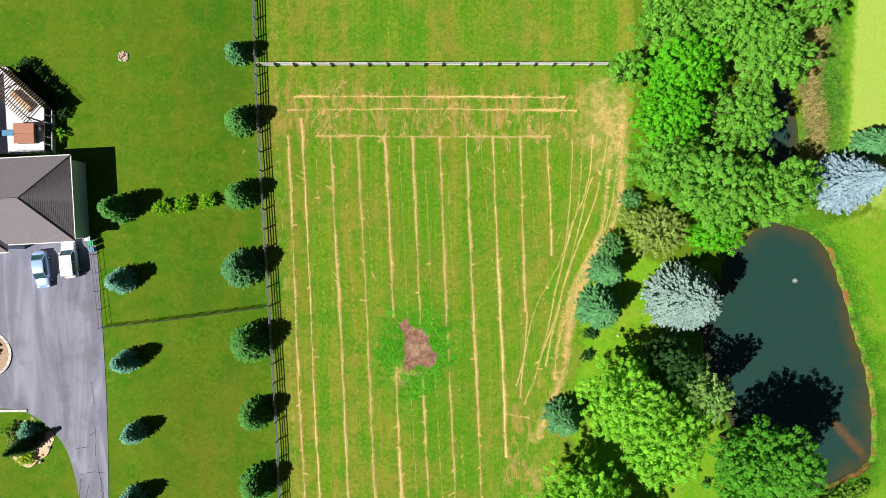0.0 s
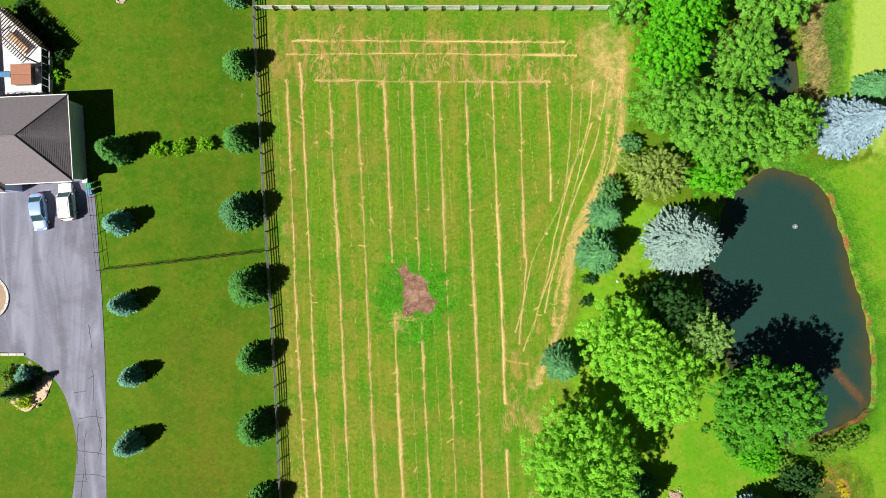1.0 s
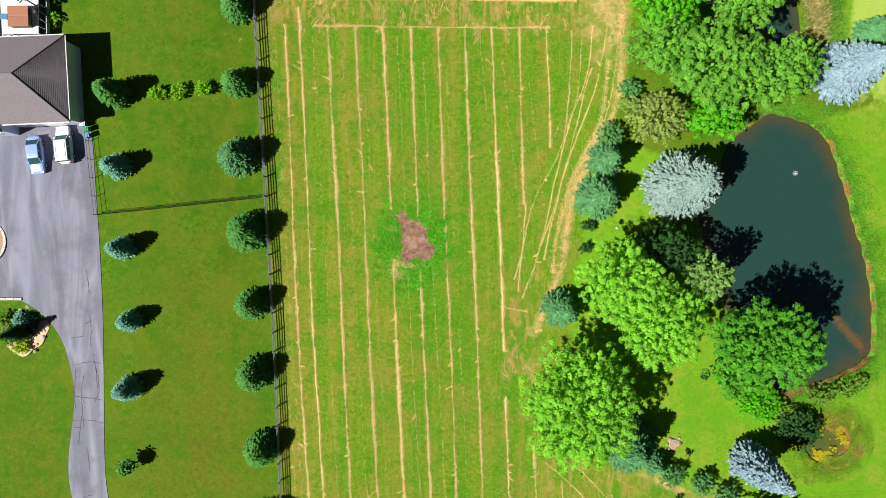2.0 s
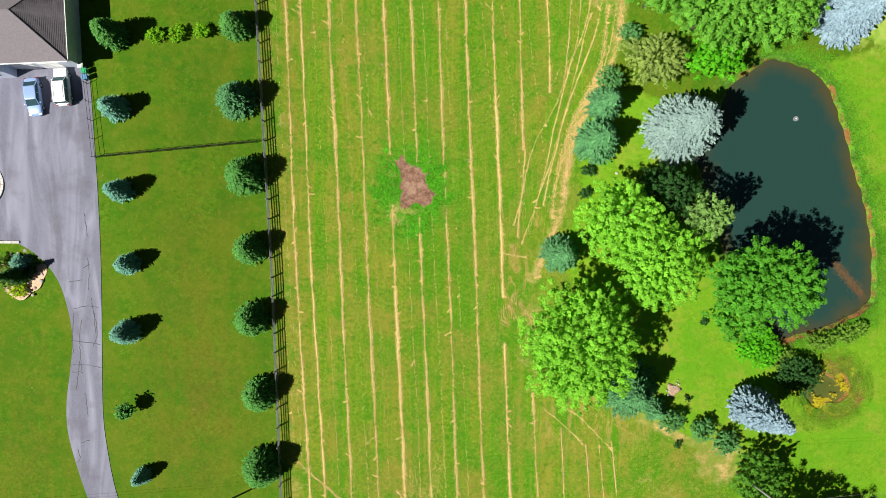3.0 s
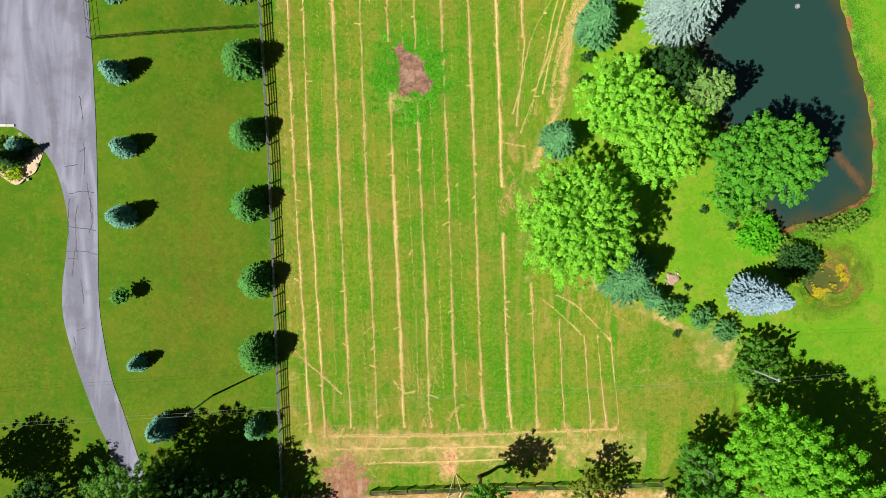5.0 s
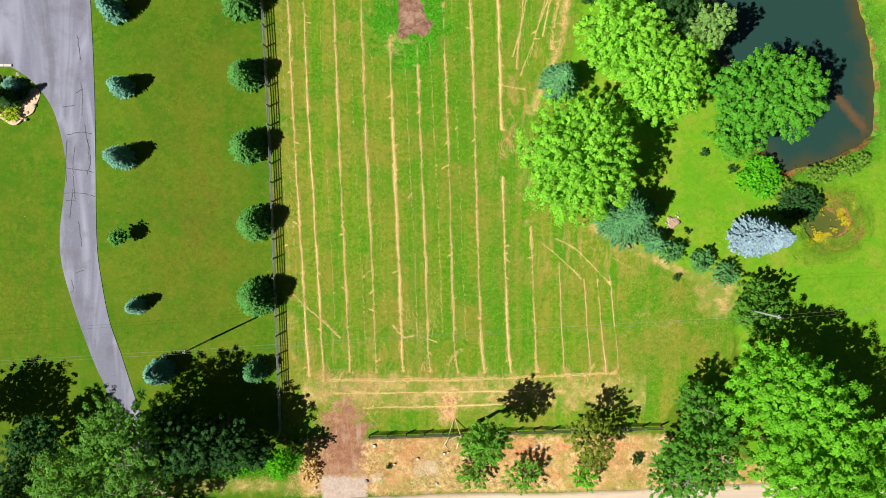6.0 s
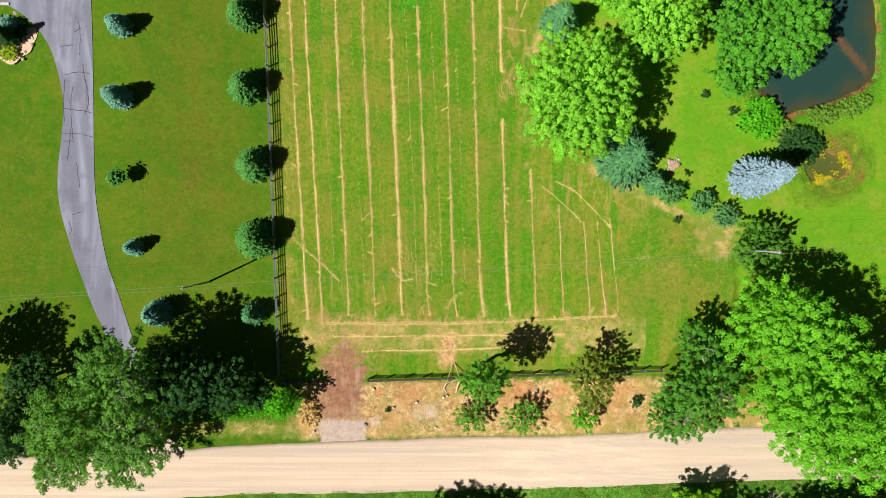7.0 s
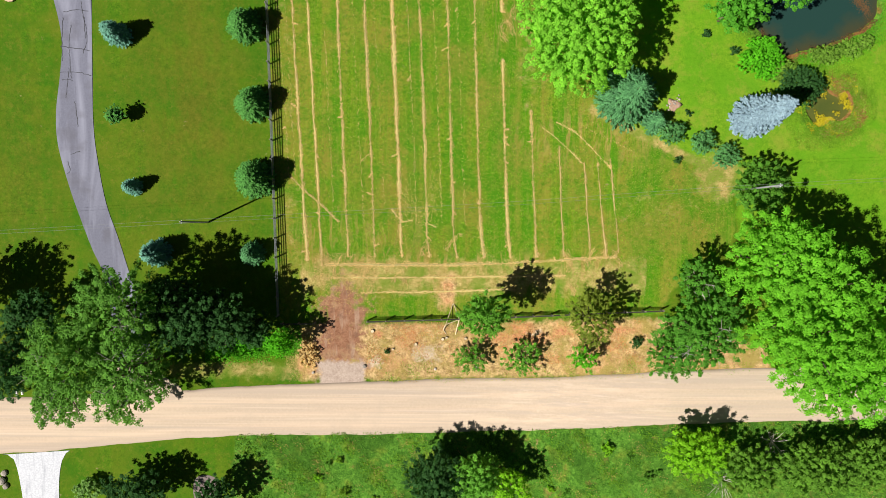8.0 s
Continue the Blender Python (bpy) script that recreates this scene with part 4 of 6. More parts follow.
for k, row in enumerate([(-34.6, -66.6, 5.4, 5.2, 16.0), (-40.6, -72.8, 5.6, 5.6, 15.0), (-33.6, -73.8, 4.9, 4.9, 14.0), (-43.2, -78.0, 3.6, 3.2, 10.0), (-36.0, -78.2, 3.2, 2.6, 10.0)]):
    tree("silver_maple_tree", *row, "silver_maple", "tall open-crowned silver maple beside the drive entrance", group="entrance trees", seed=220 + k, density=0.8, leaf=0.15, gaps=0.14, stretch=0.4, uneven=0.5, core=0.10, clump=0.95, spacing=1.05, dead=4)
# shade of taller trees is in the leaf colour; the 6.5 m cedar is added for shade
for k, row in enumerate([(-47.2, -68.4, 3.9, 3.9, 8.5), (-48.8, -73.8, 3.3, 4.0, 11.0), (-28.0, -67.6, 5.0, 4.4, 11.0), (-23.4, -68.3, 3.7, 3.4, 10.0), (-30.7, -65.5, 3.3, 3.0, 10.0), (-20.6, -69.6, 2.5, 2.3, 6.5), (-56.5, -66.5, 5, 5, 12.0)]):
    tree("cedar_tree", *row, "dark", "dark green cedar in the shady roadside row", group="entrance trees", seed=230 + k)
for k, row in enumerate([(2.1, -88.1, 4.2, 4.2, 8.0), (7.0, -87.7, 3.5, 3.2, 8.0), (-35.4, -90.5, 4.9, 2.8, 6.0), (-25.6, -91.0, 2.8, 2.8, 6.0)]):
    tree("hawthorn_tree", *row, "mid" if k == 1 else "dark", "dark green hawthorn beyond the gravel road", seed=240 + k, leaf=0.15)
tree("hawthorn_tree", 11.4, -88.9, 2.9, 2.5, 6.0, "yellow", "yellow-green hawthorn with bare grey twigs", seed=246, density=0.7, leaf=0.15)
for k, row in enumerate([(35.5, -84.8, 4.5, 3.3, 6.0), (42.8, -87.5, 4.4, 3.3, 5.0), (51.3, -86.9, 5.9, 3.7, 6.0), (57.1, -86.1, 4.4, 3.7, 6.0)]):
    tree("sumac_tree", *row, "yellow" if k == 0 else "sumac", "low spreading sumac beyond the gravel road", seed=250 + k, leaf=0.15)

conifer("silver_spruce", 32.2, -6.6, 4.8, 11.5, "sage", "broad pale sage-blue spruce on the pond bank", 300, spray=0.17, power=0.42, broad=0.7, rough=0.6)
conifer("silver_spruce", 53.7, 8.2, 4.4, 10.0, "silver", "big silver-blue spruce on the bright lawn", 301, spray=0.19, power=0.6, broad=0.75, rough=0.6)
conifer("silver_spruce", 42.0, -42.3, 3.0, 12.0, "silver", "tall silver-blue spruce beside the small bog", 302, spray=0.17, power=0.6, broad=0.75, rough=0.6)
conifer("spruce_tree", 57.8, 13.3, 2.6, 8.0, "spruce", "grey-green spruce behind a silver spruce", 303, spray=0.26)
for k, (x, y, r, h) in enumerate([(21.8, -8.1, 3.3, 8.0), (22.8, -3.4, 2.6, 7.0), (17.2, -22.6, 2.8, 7.0), (29.9, -42.9, 1.7, 3.6), (31.7, -12.7, 1.2, 4.0)]):
    conifer("spruce_tree", x, y, r, h, "spruce", "blue-green spruce at the edge of the hay field", 310 + k, spray=0.25, power=0.62, broad=0.4, rough=0.5, full=0.8)
conifer("spruce_tree", 25.9, -39.8, 4.6, 9.0, "spruce", "broad blue-green spruce with drooping boughs under a maple", 318, spray=0.24, power=0.75, broad=0.4, rough=0.5, full=0.62)
LAWN_SPRUCES = [(-40.4, 4.5, 1.9, 5.8), (-40.2, -4.7, 1.7, 4.6), (-39.6, -15.1, 1.5, 4.8), (-38.6, -24.5, 1.45, 4.2), (-38.8, -33.3, 1.6, 4.9), (-37.0, -52.2, 1.1, 3.6), (-34.0, -60.6, 1.9, 4.6)]
for k, (x, y, r, h) in enumerate(LAWN_SPRUCES):
    conifer("young_spruce", x + 0.15, y + 0.4, r * 1.05, h * 0.97, "pine" if k == 0 else "blue", "young conical spruce planted on the mown lawn", 330 + k, "lawn spruces", 0.17, 1.5, 0.42)
tree("young_tree", -38.5, -43.0, 1.2, 1.15, 3.1, "pine", "small young tree on a bare stem on the lawn", seed=338, leaf=0.13, density=1.6, low=0.36, clump=0.36, gaps=0.0, core=0.5)
FENCE_PINES = [(-25.3, 24.9, 1.8, 4.0), (-24.9, 16.0, 2.35, 4.7), (-24.9, 6.4, 2.35, 4.6), (-24.8, -3.1, 2.95, 5.4), (-23.7, -12.8, 3.1, 5.4), (-23.1, -22.2, 2.5, 4.9), (-22.8, -31.3, 2.7, 5.0), (-21.8, -41.1, 2.75, 4.9), (-21.4, -50.6, 3.1, 5.6), (-21.8, -60.2, 1.9, 4.0)]
for k, (x, y, r, h) in enumerate(FENCE_PINES):
    conifer("pine_tree", x + 0.1, y, r * 0.91, h, "spruce" if k in (0, 3, 9) else "pine", "bushy green pine beside the paddock fence", 350 + k, "fence pines", 0.18, 1.5, 0.5)

for k, (x, y, r, h) in enumerate([(-35.2, 5.1, 1.15, 1.5), (-32.3, 5.3, 1.1, 1.5), (-29.2, 5.7, 1.1, 1.5), (-48.4, 14.7, 0.9, 1.2)]):
    shrub("golden_shrub", x, y, r, r, h, "yellow", "small rounded yellow-green shrub on the lawn", 400 + k, 0.12)
for k, row in enumerate([(32.1, -44.2, 1.9, 1.6, 2.6), (36.3, -45.4, 1.6, 1.6, 2.6), (39.2, -47.2, 1.7, 1.7, 2.6), (23.3, -0.3, 1.9, 1.8, 3.5), (26.1, 6.1, 1.5, 1.3, 2.6)]):
    shrub("juniper", *row, "juniper", "rounded blue-green juniper at the field edge", 410 + k, 0.15)
for k, row in enumerate([(21.1, -11.7, 1.0, 0.8, 1.3), (20.5, -14.6, 1.0, 0.8, 1.3)]):
    shrub("shrub", *row, "dark", "low dark green shrub in the grass", 420 + k, 0.13)
for k, row in enumerate([(43.4, -34.6, 3.0, 2.8, 2.4), (46.5, -36.3, 2.5, 1.5, 1.6), (52.0, -34.0, 2.2, 1.2, 1.3), (55.0, -33.2, 2.0, 1.2, 1.3), (57.4, -32.3, 1.1, 1.1, 1.4), (-17.7, -71.3, 2.0, 1.9, 7.2), (-23.3, -72.2, 2.6, 1.4, 2.4)]):
    shrub("bramble", *row, "vivid" if k in (0, 5, 6) else "thicket", "spreading bright green bramble thicket" if k in (0, 5, 6) else "low scrubby olive-green bramble thicket", 430 + k, 0.14)
for k, row in enumerate([(-42.7, -90.9, 2.1, 1.4, 2.2)]):
    shrub("shrub", *row, "grey_green", "loose grey-green shrub on the bank", 440 + k)
shrub("dried_shrub", -14.6, -73.3, 1.4, 1.9, 0.6, "hay", "dried straw-coloured shrub at the field entrance", 452, 0.1)
shrub("shrub", 48.5, -38.4, 3.0, 2.5, 3.4, "dark", "dark green shrub between pond and bog", 450)
shrub("shrub", 24.9, -85.6, 0.9, 0.9, 1.0, "yellow", "small yellow-green weed clump beyond the road", 451, 0.12)


# ---- fences ----
def shared(name, bm):
    me = bpy.data.meshes.new(name)
    bmesh.ops.recalc_face_normals(bm, faces=bm.faces)
    bm.to_mesh(me)
    bm.free()
    return me


def fence(line, height, rails, label, board, post, gap=2.44, rail_h=0.15, rail_t=0.035, post_r=0.075, side=1):
    """Posts along a line and boards from post to post."""
    ob = base("fence", line[0][0], line[0][1], 0, 0, label, "fence")
    rng = np.random.default_rng(len(line) + int(abs(line[0][0] * 10)))
    origin = Vector((line[0][0], line[0][1], 0))
    bm = bmesh.new()
    box(bm, -post_r, -post_r, -0.2, post_r, post_r, height + 0.06, 0.02)
    post_me = shared("post", bm)
    post_me.materials.append(MAT[post])
    bm = bmesh.new()
    box(bm, -0.5, -rail_t / 2, -rail_h / 2, 0.5, rail_t / 2, rail_h / 2)
    rail_me = shared("rail", bm)
    rail_me.materials.append(MAT[board])
    pts = []
    for a, b in zip(line, line[1:]):
        a, b = Vector((*a, 0)), Vector((*b, 0))
        k = max(1, round((b - a).length / gap))
        pts += [a.lerp(b, i / k) for i in range(k)]
    pts.append(Vector((*line[-1], 0)))
    for i, p in enumerate(pts):
        q = new("post", post_me)
        q.parent = ob
        q.matrix_basis = Matrix.Translation(p - origin) @ pose(0, 0, rng.normal() * 0.02, rng.normal() * 0.8, rng.normal() * 0.8, rng.normal() * 4)
        if i + 1 < len(pts):
            d = pts[i + 1] - p
            turn = math.degrees(math.atan2(d.y, d.x))
            off = Vector((-d.y, d.x, 0)).normalized() * side * (post_r + rail_t / 2 + 0.002)
            for j in range(rails):
                z = height - rail_h / 2 - j * (height - 0.25) / max(1, rails - 0.6)
                r = new("rail", rail_me)
                r.parent = ob
                r.matrix_basis = Matrix.Translation((p + pts[i + 1]) / 2 - origin + off) @ pose(0, 0, z + rng.normal() * 0.012, 0, rng.normal() * 0.35, turn) @ Matrix.Diagonal((d.length - 0.006, 1, 1, 1))
    return ob


# the west fence turns its shaded face; that shade is in the board colour
fence([(-23.9, 62.0), (-23.2, 32.0), (-22.7, 17.2), (-21.7, -0.5), (-20.2, -25.9), (-19.4, -45.5), (-18.5, -68.2)], 1.5, 4, "long weathered four-board paddock fence in a shaded grey-blue tone", "shaded_board", "post")
fence([(-22.7, 23.35), (23.4, 23.7)], 1.5, 4, "sunlit grey-white four-board paddock fence", "board", "dark_board", side=1, post_r=0.09)
fence([(-6.9, -68.8), (31.6, -67.3)], 1.4, 4, "dark board fence along the dry verge", "dark_board", "post", side=-1)
fence([(-17.9, -69.2), (-13.7, -69.1)], 1.4, 3, "short dark board fence beside the field entrance", "dark_board", "post", side=-1)
wire_fence = fence([(-44.3, 1.4), (-43.0, -10.4), (-22.2, -8.3)], 1.25, 2, "thin black iron lawn fence with wire mesh", "iron", "iron", gap=2.3, rail_h=0.035, rail_t=0.035, post_r=0.03)
_bm = bmesh.new()
_a, _b = Vector((1.3, -11.8, 0)), Vector((22.1, -9.7, 0))
_d = (_b - _a).normalized()
for k in range(int((_b - _a).length / 0.07)):
    p = _a + _d * 0.07 * k
    for lean in (-0.3, 0.3):
        q = p + _d * lean
        tube(_bm, (p.x, p.y, 0.05), (q.x, q.y, 1.2), 0.0036, 0.0036, 3)
tagged(part("wire_mesh", _bm, "iron", wire_fence, "fine black wire mesh"), kind="stuff")


# ---- utility poles and wires ----
def utility_pole(x, y, h, label):
    ob = base("utility_pole", x, y, 0, 0, label, "utility pole", "utility poles")
    part("pole", tube(bmesh.new(), (0, 0, -0.3), (0, 0, h), 0.14, 0.09, 10), "pole", ob, smooth=True)
    for dy in (-0.2, 0.2):
        part("insulator", tube(bmesh.new(), (0, dy * 0.4, h - 0.45), (0, dy, h - 0.4), 0.035, 0.05, 8), "lamp_glass", ob, "pale glass insulator")
    part("transformer", tube(bmesh.new(), (0.32, 0, h - 1.9), (0.32, 0, h - 1.1), 0.2, 0.2, 12), "metal", ob, "grey transformer can") if x > 0 else None


def wire(a, b, sag, label):
    """One sagging cable, a ring of five points at each of fifteen stations."""
    a, b = Vector(a), Vector(b)
    turn = (b - a).to_track_quat("Z", "Y").to_matrix()
    bm = bmesh.new()
    rings = []
    for i in range(15):
        c = a.lerp(b, i / 14) - Vector((0, 0, sag * 4 * (i / 14) * (1 - i / 14)))
        rings.append([bm.verts.new(c + turn @ Vector((0.009 * math.cos(1.2566 * k), 0.009 * math.sin(1.2566 * k), 0))) for k in range(5)])
    for p, q in zip(rings, rings[1:]):
        for k in range(5):
            bm.faces.new([p[k], p[k - 4], q[k - 4], q[k]])
    tagged(part("wire", bm, "wire"), label, "wire", "overhead wires")


utility_pole(-27.7, -56.2, 9.2, "bare grey wooden utility pole on the lawn")
utility_pole(41.4, -51.5, 10.6, "grey utility pole rising through a linden crown")
for dy in (-0.2, 0.2):
    wire((-27.7, -56.2 + dy, 8.78), (41.4, -51.5 + dy, 10.18), 0.9, "thin overhead wire between utility poles")
    wire((-27.7, -56.2 + dy, 8.78), (-97, -61 + dy, 8.78), 0.9, "thin overhead wire over the lawn")
    wire((41.4, -51.5 + dy, 10.18), (112, -46.6 + dy, 8.78), 0.9, "thin overhead wire over the lawn")


# ---- hay, grass and reeds ----
def keep_clear(p):
    """Where no hay lies: the bare patch and its lush rim, and a gap swept by turning wheels."""
    swept = (np.abs(p[:, 0] - 11.6) < 2.4) & (np.abs(p[:, 1] + 31.6) < 3.0)
    bare = ((p[:, 0] + 2.1) / 3.5) ** 2 + ((p[:, 1] + 12.8) / 5.2) ** 2 < 1
    return ~swept & ~(bare & ((p[:, 0] < -3.2) | (p[:, 1] < -10.9)))


def straw_mesh(name, p, rng, length, width, lift, up=0.35, ang=None):
    tilt = min(0.5, up)
    n = len(p)
    ang = rng.uniform(0, 2 * math.pi, n) if ang is None else ang
    along = np.stack([np.cos(ang), np.sin(ang), rng.normal(size=n) * up], 1) * (length * rng.uniform(0.5, 1.3, n))[:, None]
    side = np.stack([-np.sin(ang), np.cos(ang), rng.normal(size=n) * tilt], 1) * (width * rng.uniform(0.6, 1.3, n))[:, None]
    c = np.column_stack([p, np.abs(rng.normal(size=n)) * lift + 0.012])
    return leaves_mesh(name, c, along, side)


def windrow(points, seed, weight=1.0, spread=0.17, material="hay", label="raked windrow of pale dry hay on mown stubble", ridge=True):
    """A low ridge of hay along a line, with loose stalks on and beside it."""
    rng = np.random.default_rng(seed)
    line = smooth_line(points, 0.2)
    line = line[keep_clear(line)]
    n = len(line)
    way = unit(np.gradient(line, axis=0))
    side = np.stack([-way[:, 1], way[:, 0]], 1)
    s = np.arange(n) * 0.2
    swell = np.sin(s * 0.21 + seed) * np.sin(s * 0.093 + seed * 2.1) + 0.7 * np.sin(s * 0.47 + seed * 1.7) * np.sin(s * 0.31 + seed)
    lump = np.convolve(rng.normal(size=n + 8), np.ones(9) / 3, "valid")
    thick = np.clip(0.74 + 0.50 * swell + 0.24 * lump + rng.normal(size=n) * 0.10, 0.22, 1.8) * weight
    line = line + side * (0.05 * np.sin(s * 0.16 + seed) + 0.03 * np.sin(s * 0.9 + seed) + 0.02 * lump)[:, None]
    w = (spread * 0.66 * np.maximum(thick, 0.02) ** 0.9)[:, None]
    ragged_w = w * rng.uniform(0.35, 1.4, (n, 1)), w * rng.uniform(0.35, 1.4, (n, 1))
    z = np.zeros((n, 1))
    v = np.concatenate([np.hstack([line - side * ragged_w[0], z + 0.008]), np.hstack([line, z + 0.03 + 0.05 * np.clip(thick, 0, 1.2)[:, None]]), np.hstack([line + side * ragged_w[1], z + 0.008])])
    i = np.arange(n - 1)
    gap = np.linalg.norm(np.diff(line, axis=0), axis=1) < 1.0
    i = i[gap]
    ob = None if weight < 0.35 or not ridge else link_mesh("hay_windrow", fast_mesh("hay_windrow", v, np.concatenate([np.stack([i, i + 1, i + n + 1, i + n], 1), np.stack([i + n, i + n + 1, i + 2 * n + 1, i + 2 * n], 1)])), material + "_mat")
    k = rng.integers(0, n, int(n * 0.2 * 105 * weight))
    k = k[rng.random(len(k)) < 0.10 + thick[k] / 1.5]
    lean = np.arctan2(way[k, 1], way[k, 0]) + rng.normal(size=len(k)) * 0.55
    p = line[k] + side[k] * (rng.normal(size=len(k)) * spread * (0.38 + 0.30 * thick[k]))[:, None] + rng.normal(size=(len(k), 2)) * 0.05
    # wisps that the rake dragged sideways
    for q in rng.integers(0, n, int(n * 0.2 / 9.0 * weight)):
        f = rng.uniform(0, 1, 30)[:, None] * rng.uniform(0.25, 0.6) * (2.2 if rng.random() < 0.12 else 1.0)
        d = side[q] * rng.choice([-1, 1]) + way[q] * rng.normal() * 0.9
        p = np.concatenate([p, line[q] + d * f + rng.normal(size=(30, 2)) * 0.06])
        lean = np.concatenate([lean, math.atan2(d[1], d[0]) + rng.normal(size=30) * 0.4])
    stalks = straw_mesh("loose_straw", p, rng, 0.16, 0.024, 0.02, 0.08, lean)
    if ob is None:
        return tagged(link_mesh("straw_line", stalks, material), label, "hay row", kind="stuff")
    tagged(link_mesh("loose_straw", stalks, material, ob), kind="stuff")
    return tagged(ob, label, "hay row", "hay windrows")


ROWS_LONG = [((-13.2 + 3.57 * i, 14.2), (-9.6 + 3.49 * i, -60.4)) for i in range(7)]
for k, (a, b) in enumerate(ROWS_LONG):
    windrow([(a[0] + (b[0] - a[0]) * f + 0.06 * k * max(0, f - 0.96) / 0.04, a[1] + (b[1] - a[1]) * f) for f in np.linspace(0, 1, 26)], 500 + k, (1.0, 0.9, 1.25, 0.9, 0.8, 0.95, 1.15)[k], material="hay")
for k, pts in enumerate([[(-17.0, 16.6), (-15.0, -27.7), (-12.9, -61.7)], [(-18.8, 14.4), (-17.0, -27.7), (-15.5, -51.5), (-14.8, -61)], [(11.8, 14.3), (12.3, -2), (12.6, -9)], [(15.3, 14.3), (15.9, 4), (16.0, -1.5)],
                         [(14.0, -41.2), (15.1, -60.3)], [(17.8, -45.9), (18.7, -60.2)], [(21.2, -48), (22.2, -60.6)], [(22.9, -48), (24.2, -60.6)], [(24.5, -47.6), (25.9, -59.8)],
                         [(18.7, 14.0), (18.6, 9), (17.6, -1), (14.2, -8), (12.6, -14), (11.8, -20.5)], [(21.4, 9.0), (20.4, 5.5), (17.9, -5), (15.0, -14.1), (12.4, -21.4)], [(12.8, -9.0), (12.4, -15.0), (11.4, -19)], [(21.6, 14.5), (20.8, 7.7), (18.8, 2.5), (16.8, -5.0), (15.2, -12.6), (13.3, -20.1)], [(23.5, 14.5), (22.3, 7.7), (20.5, 2.5), (18.2, -3.5), (16.7, -9.5), (15.2, -16.3)], [(25.0, 13.8), (24.4, 7.7), (22.7, 1.0), (20.0, -4)], [(20.0, 13.0), (19.6, 6), (18.2, 1)]]):
    windrow(pts, 520 + k, (0.6 if k < 9 else 0.45) if k > 4 else 0.9, material="tan" if 5 <= k <= 8 else "hay")
for k, (x, w) in enumerate(((-20.5, 0.22), (-19.6, 0.16))):
    windrow([(x - 0.6, 14), (x + 1.6, -27), (x + 3.2, -50)], 615 + k, w, 0.08, "hay", "thin broken line of straw beside the fence")
for k in range(9):
    windrow([(-15.2 + 3.57 * k + 0.4 * math.sin(k * 2.3), 13.0 - 3 * (k % 3)), (-11.4 + 3.49 * k + 0.4 * math.sin(k * 2.3), -56.0 if k < 6 else -18.0)], 600 + k, 0.28 if k in (3, 4) else 0.17, 0.09, "hay", "thin broken line of straw between windrows")
for k, pts in enumerate([[(-18.1, 19.4), (2.8, 19.5), (17.8, 19.6)], [(-18.8, 17.6), (0, 17.9), (19.3, 17.8)], [(-15.1, 14.2), (15.9, 14.3)], [(-12.6, -61.5), (8, -61.2), (25.6, -60.4)], [(-11.5, -63.2), (18.9, -62.8)], [(-7.8, -65.1), (2.6, -64.9), (12, -64.6)]]):
    windrow(pts, 540 + k, 1.15 if k == 3 else 0.7, 0.17)
for k, pts in enumerate([[(-17.0, -50.0), (-15.6, -51.5), (-10.8, -55.8)], [(15.6, -43.3), (17.6, -44.9), (20.8, -47.9)], [(17.4, -42.6), (20.5, -44.5), (24.6, -48.7)], [(-4.0, -54.2), (-2.6, -55.8), (-1.2, -55.6)], [(0.4, -56.0), (1.8, -56.4)], [(9.5, -22.6), (13.0, -23.2)]]):
    windrow(pts, 550 + k, 0.6, 0.16)
windrow([(20.6, -42.9), (23.6, -44.6), (27.4, -46.4)], 557, 0.3, 0.12, "tan", "thin trail of weathered hay by the spruces")
for k, pts in enumerate([[(25.3, 16), (25.3, 9), (24.4, 3.5), (20.9, -3.5), (18.6, -10), (17.8, -16), (16.3, -20.5), (14.2, -26)], [(23.6, 10), (22.6, 2), (19.4, -5), (17.2, -12), (16.4, -18)]]):
    windrow(pts, 560 + k, 1.2, 0.32, "hay", "broad trampled strip of straw by the grove", False)


def scatter(name, material, x0, y0, x1, y1, count, seed, allow, length, width, lift, label, category, up=0.35):
    rng = np.random.default_rng(seed)
    p = np.stack([rng.uniform(x0, x1, count), rng.uniform(y0, y1, count)], 1)
    p = p[allow(p[:, 0], p[:, 1], rng)]
    tagged(link_mesh(name, straw_mesh(name, p, rng, length, width, lift, up), material), label, category, kind="stuff")


def patchy(x, y, scale, seed):
    return np.sin(x * scale + seed) * np.sin(y * scale * 1.3 + seed * 1.7) * 0.5 + np.sin(x * scale * 2.3 + y * scale * 1.9 + seed) * 0.3 + 0.5


scatter("loose_hay", "straw", -22, -68, 40, 28, 60000, 570, lambda x, y, r: inside(x, y, FIELD) & keep_clear(np.stack([x, y], 1)) & (r.random(len(x)) < 0.10 + 0.5 * np.exp(-((x - 23) / 3.5) ** 2 - ((y - 16) / 8) ** 2)
        + 0.38 * np.exp(-((y - 18) / 3.2) ** 2) * np.clip(patchy(x, y, 1.1, 3), 0, 1) + 0.3 * np.exp(-((x - 3.2) / 2) ** 2 - ((y + 64) / 3) ** 2)), 0.16, 0.013, 0.012, "loose scattered straw on the mown field", "straw", 0.05)
scatter("field_grass", "tuft", -23, -69, 41, 40, 110000, 586, lambda x, y, r: inside(x, y, FIELD) & (signed(x, y, PATCH) < 0) & (signed(x, y, TRACK) < -0.5) & ((y > -60) | (x > 20)) & (r.random(len(x)) < 0.25 + 0.55 * np.clip(patchy(x * 2.0, y * 0.5, 0.8, 6), 0, 1)), 0.11, 0.035, 0.012, "short stubbly grass of the mown field", "grass", 0.2)
